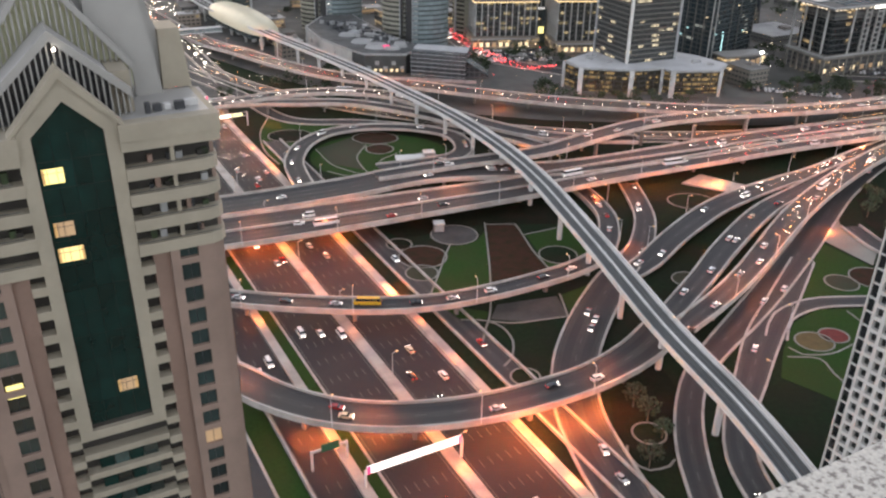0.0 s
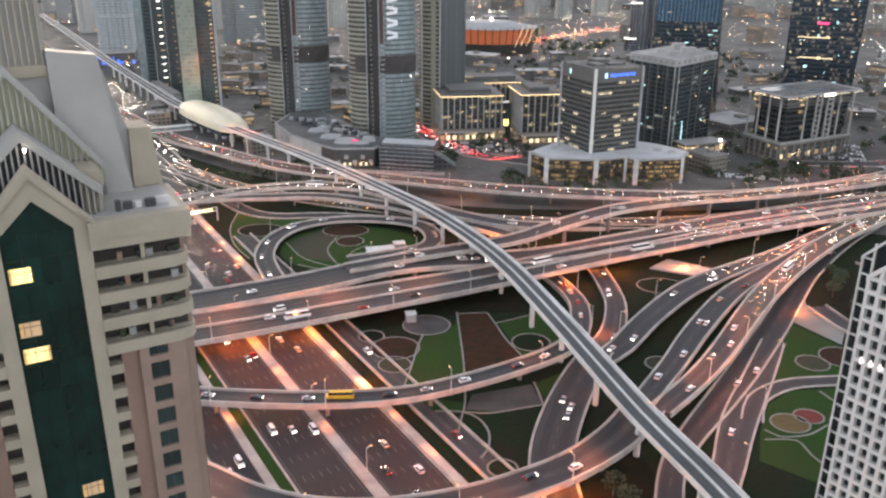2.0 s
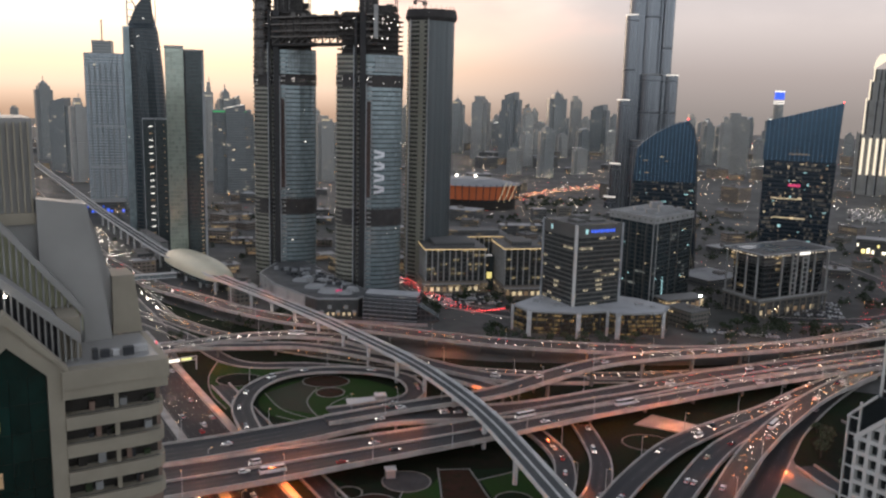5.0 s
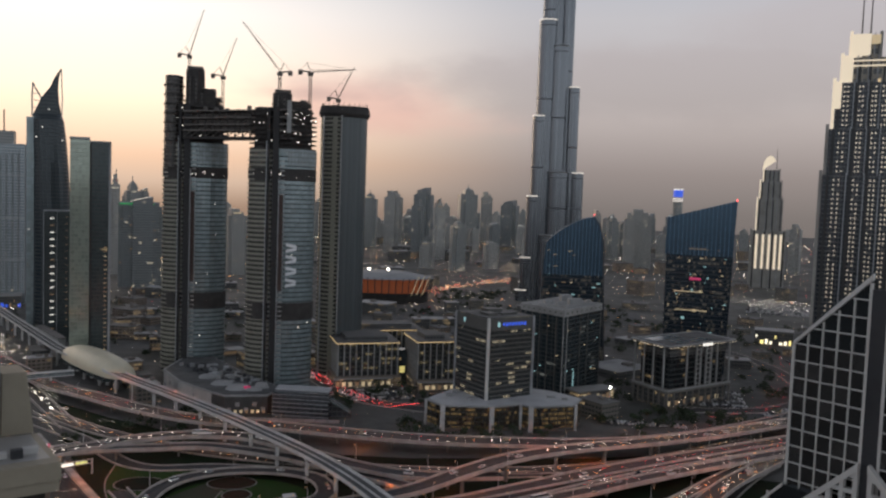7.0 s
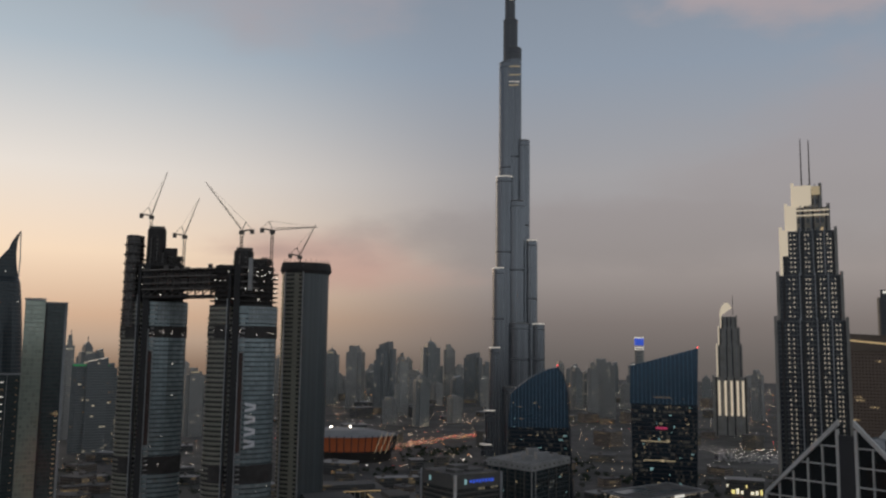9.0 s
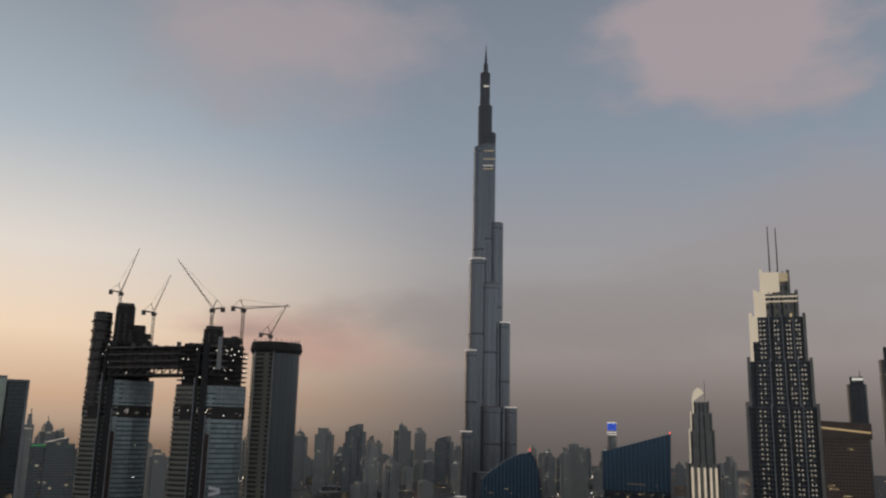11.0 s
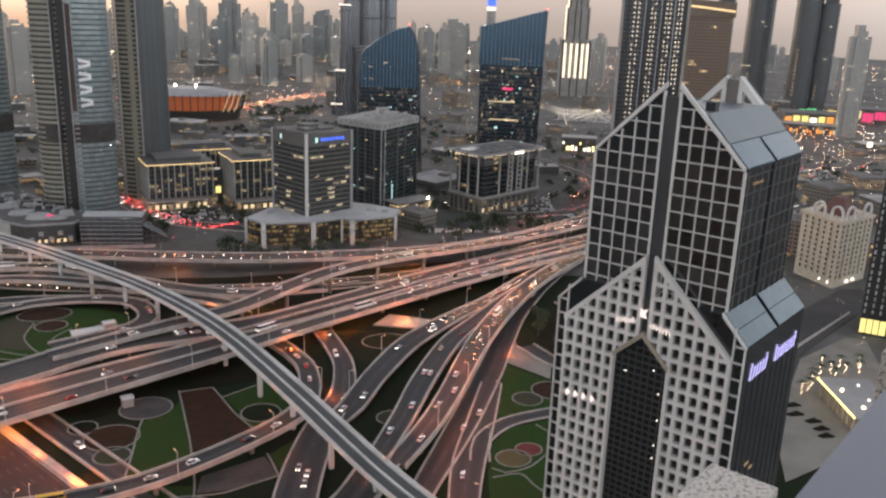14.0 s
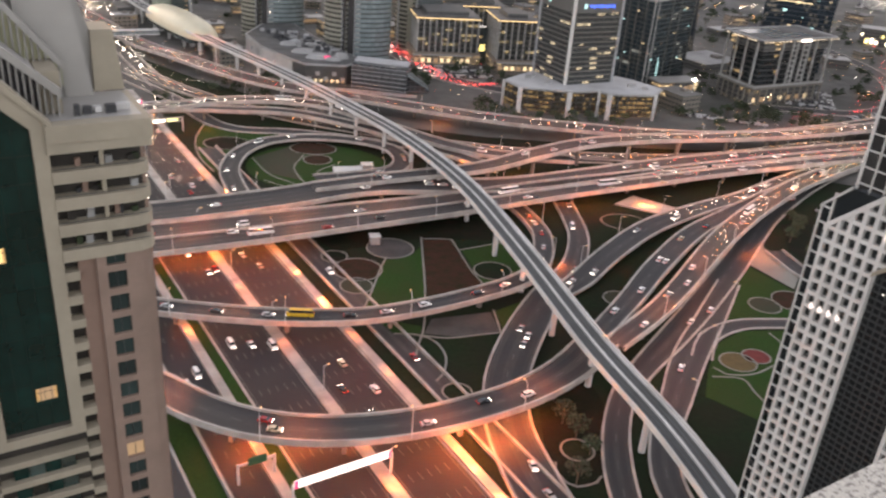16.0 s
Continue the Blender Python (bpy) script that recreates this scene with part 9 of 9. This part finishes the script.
for i in range(46):
    x, y = 300 + 180 * math.sin(i * 0.034), 660 + 8.0 * i
    FIELDS["warm"][0].gem(x, y, 7, 0.35)
for key, (s, mat, label) in FIELDS.items():
    solid("city_lights", s, mat, label, "lights", kind="stuff")
flood = thing("floodlight_mast", "bright white floodlight mast by the offices", "floodlight", 232, 640, 0, 0)
part("mast", Shape().disc(0, 0, 0.3, -0.3, 24, 8), RAIL_GREY, flood)
part("lamp_head", Shape().box(-0.9, 0.9, -0.8, -0.2, 23.4, 24.6), lamp_material("floodlight", (0.95, 1.0, 0.92), 14.0), flood)

# ---- streets between the offices: queues, parked cars, trees ----
rnd = random.Random(91)
queue = Shape()
for a, b in (((-8, 806), (18, 736)), ((18, 736), (44, 688)), ((44, 688), (62, 668)), ((62, 668), (92, 684))):
    n = int(math.hypot(b[0] - a[0], b[1] - a[1]) / 3.2)
    for i in range(n):
        f = (i + rnd.random()) / n
        for off in (-5.5, -1.8, 2.0):
            if rnd.random() < 0.85:
                queue.gem(a[0] + (b[0] - a[0]) * f + off + rnd.uniform(-0.8, 0.8), a[1] + (b[1] - a[1]) * f + 0.4 * off, 1.4, rnd.uniform(0.2, 0.36))
for pts in (((361, 650), (430, 739), (494, 842), (551, 973)), ((300, 628), (350, 650), (392, 667), (451, 759)), ((600, 760), (760, 880), (940, 1010))):
    for (x0, y0), (x1, y1) in zip(pts, pts[1:]):
        for i in range(16):
            f = rnd.random()
            queue.gem(x0 + (x1 - x0) * f + rnd.uniform(2, 8), y0 + (y1 - y0) * f, 1.3, rnd.uniform(0.13, 0.22))
solid("tail_light_queue", queue, RED_LIGHT, "glowing red tail lights of queueing traffic", "lights", kind="stuff")

SPACES = {"pale": (Shape(), paint("pale_parked_paint", (0.42, 0.42, 0.42))), "dark": (Shape(), paint("dark_parked_paint", (0.06, 0.06, 0.07)))}


def car_park(cx, cy, w, d, rz, fill=0.8):
    c, s = math.cos(radians(rz)), math.sin(radians(rz))
    y = -d / 2
    row = 0
    while y < d / 2:
        x = -w / 2
        while x < w / 2:
            if rnd.random() < fill:
                wx, wy = cx + x * c - y * s, cy + x * s + y * c
                sh = SPACES["pale" if rnd.random() < 0.6 else "dark"][0]

                def q(a, b):
                    return (wx + a * c - b * s, wy + a * s + b * c)
                sh.prism([q(-0.9, -2.3), q(0.9, -2.3), q(0.9, 2.3), q(-0.9, 2.3)], 0.25, 0.95)
                sh.prism([q(-0.85, -1.6), q(0.85, -1.6), q(0.85, 1.0), q(-0.85, 1.0)], 0.95, 1.5, [q(-0.7, -1.2), q(0.7, -1.2), q(0.7, 0.5), q(-0.7, 0.5)])
            x += 2.7
        y += 5.4 if row % 2 == 0 else 11.5
        row += 1


for args in ((52, 714, 54, 36, 8), (352, 700, 46, 60, -20), (256, 622, 60, 16, -14), (400, 640, 60, 40, 30), (560, 860, 70, 60, 30), (770, 1290, 130, 130, -30), (170, 1000, 80, 60, 8), (620, 600, 90, 70, 20), (760, 760, 90, 60, 20), (-20, 930, 70, 50, 10)):
    car_park(*args)
for key, (s, mat) in SPACES.items():
    solid("parked_cars", s, mat, key + " cars parked in rows on open car parks", "cars", kind="stuff")

woods = Shape()


def clump(x, y, h, r):
    for i in range(34):
        a, q = rnd.uniform(0, 6.283), r * rnd.random() ** 0.5
        c = Vector((x + q * math.cos(a), y + q * math.sin(a), h * (0.3 + 0.7 * rnd.random() * (1 - 0.5 * (q / r) ** 2))))
        d = Vector((rnd.uniform(-1, 1), rnd.uniform(-1, 1), rnd.uniform(-0.5, 0.5))).normalized() * rnd.uniform(0.7, 1.4)
        e = d.cross(Vector((rnd.uniform(-1, 1), rnd.uniform(-1, 1), 1))).normalized() * 0.9
        woods.add([tuple(c - d), tuple(c + e), tuple(c + d), tuple(c - e)], [(0, 1, 2, 3)])


def open_spot(x, y, margin):
    return (all((x - a) ** 2 + (y - b) ** 2 > (c * 0.85) ** 2 for a, b, c in KEEP) and all((x - a) ** 2 + (y - b) ** 2 > (w / 2 + margin) ** 2 for a, b, w in NEAR_ROADS))


for x0, x1, y0, y1, n in ((-60, 100, 660, 760, 60), (220, 460, 590, 760, 130), (120, 460, 900, 1300, 170), (150, 420, 1330, 1460, 90), (400, 900, 560, 1100, 190), (-420, -60, 850, 1300, 110), (60, 130, 560, 640, 24), (-190, -60, 560, 690, 30)):
    for i in range(n):
        x, y = rnd.uniform(x0, x1), rnd.uniform(y0, y1)
        if open_spot(x, y, 4):
            for k in range(rnd.randint(1, 3)):
                clump(x + rnd.uniform(-6, 6), y + rnd.uniform(-6, 6), rnd.uniform(5, 9), rnd.uniform(2.2, 4.2))
solid("street_greenery", woods, LEAF, "dark green trees and shrubs along the city streets", "trees", kind="stuff")


# ---- lit ground floors and shop arcades ----
def arcade(x, y, w, rz, n, mat, label):
    t = thing("shop_arcade", label, "shops", x, y, 0, rz, "lit arcades")
    part("wall", Shape().box(-w / 2, w / 2, 0, 3, -0.3, 7), LOW_WALL[2], t)
    part("canopy", Shape().box(-w / 2 - 0.5, w / 2 + 0.5, -2.5, 3.5, 7, 7.7), ROOF_GREY, t)
    for i in range(n):
        q = -w / 2 + w * (i + 0.2) / n
        part("shop_front", Shape().box(q, q + w * 0.55 / n, -0.2, 0, 1.0, 4.6), mat if i % 3 else DIM_WINDOW, t)


arcade(40, 741, 52, 8, 9, WARM_STRIP, "row of small shops with warm lit fronts")
arcade(104, 728, 34, 8, 6, WARM_STRIP, "short row of shops with warm lit fronts")
t = thing("lit_stair_tower", "narrow gap of golden light between two blocks", "building", 76, 760, 0, 8)
part("core", Shape().box(-4, 4, 0, 10, -0.3, 30), DARK_TOWER, t)
part("lit_glass", Shape().box(-2.4, 2.4, -0.3, 0, 9, 15), YELLOW_WINDOW, t)

# ---- lights of far traffic on the elevated roads ----
glints = {"red": (Shape(), RED_LIGHT, "red tail lights of far traffic on the elevated roads"), "white": (Shape(), WHITE_LIGHT, "white headlights of far traffic on the elevated roads"), "amber": (Shape(), SODIUM, "amber lights along the far roads")}
for key, kinds in (("bridge_near", ("red", "white", "white", "amber")), ("bridge_far", ("white", "amber", "red", "red")), ("flyover", ("amber", "white", "white")), ("far_band", ("white", "white", "amber", "red")), ("diagonal", ("white", "white", "amber")), ("ramp_near_lower", ("white", "amber")), ("under_far", ("white", "amber")), ("far_ramp", ("white",))):
    line, nrm = ROADS[key], sides(ROADS[key])
    for i in range(1, len(line)):
        p = line[i]
        if p[1] > 505 or p[0] > 150:
            for k in range(2):
                off = rnd.uniform(-0.8, 0.8) * p[3] / 2
                kind = rnd.choice(kinds)
                for e in (-0.7, 0.7):
                    glints[kind][0].gem(p[0] + nrm[i].x * (off + e), p[1] + nrm[i].y * (off + e) + rnd.uniform(-2, 2), p[2] + 1.0, rnd.uniform(0.12, 0.20))
for key, (s, mat, label) in glints.items():
    solid("traffic_lights_far", s, mat, label, "lights", kind="stuff")


# ---- low structures round the feet of the site towers and along the highway ----
def site_shed(x, y, w, d, h, rz, lit):
    t = thing("site_building", "low grey terrace building at the foot of the towers", "building", x, y, 0, rz, "terrace buildings")
    part("body", Shape().box(-w / 2, w / 2, 0, d, -0.3, h), LOW_WALL[rnd.randrange(3)], t)
    part("roof", Shape().box(-w / 2 - 0.6, w / 2 + 0.6, -0.6, d + 0.6, h, h + 0.6), rnd.choice((BLOCK_ROOF, CITY_ROOF, ROOF_LIGHT)), t)
    for i in range(2):
        a, b = rnd.uniform(-w * 0.4, w * 0.2), rnd.uniform(0, d * 0.6)
        part("roof_unit", Shape().box(a, a + rnd.uniform(2, 5), b, b + rnd.uniform(2, 4), h + 0.6, h + rnd.uniform(1.5, 3.5)), GIRDER, t)
    if lit:
        part("lit_front", Shape().box(-w * 0.4, w * 0.3, -0.3, 0, 1.5, 3.6), DIM_WINDOW, t)


for i, (x, y) in enumerate(((-150, 740), (-170, 800), (-140, 860), (-90, 880), (-60, 830), (-10, 830), (-30, 880), (-160, 900), (-250, 800), (-260, 850), (-100, 960), (-40, 960), (-190, 960), (20, 900), (-240, 960), (-130, 700))):
    site_shed(x, y, rnd.uniform(18, 34), rnd.uniform(12, 20), rnd.choice((5, 7, 9, 12, 14)), rnd.choice((29, 29, 119, 10)), i % 2)
stream = {"white": Shape(), "red": Shape()}
for i in range(360):
    s = rnd.uniform(520, 1500)
    v = rnd.choice((80.5, 84, 87.5, 91, 94.5, 106, 110, 114, 118, 122, 62, 65))
    x, y = uv(s, v)
    for e in (-0.7, 0.7):
        stream["white" if v < 100 else "red"].gem(x + e * 0.87, y + e * 0.49, 0.9, rnd.uniform(0.13, 0.2) * (1 + (s - 520) / 900))
solid("highway_headlights", stream["white"], WHITE_LIGHT, "stream of white headlights on the far highway", "lights", kind="stuff")
solid("highway_tail_lights", stream["red"], RED_LIGHT, "stream of red tail lights on the far highway", "lights", kind="stuff")
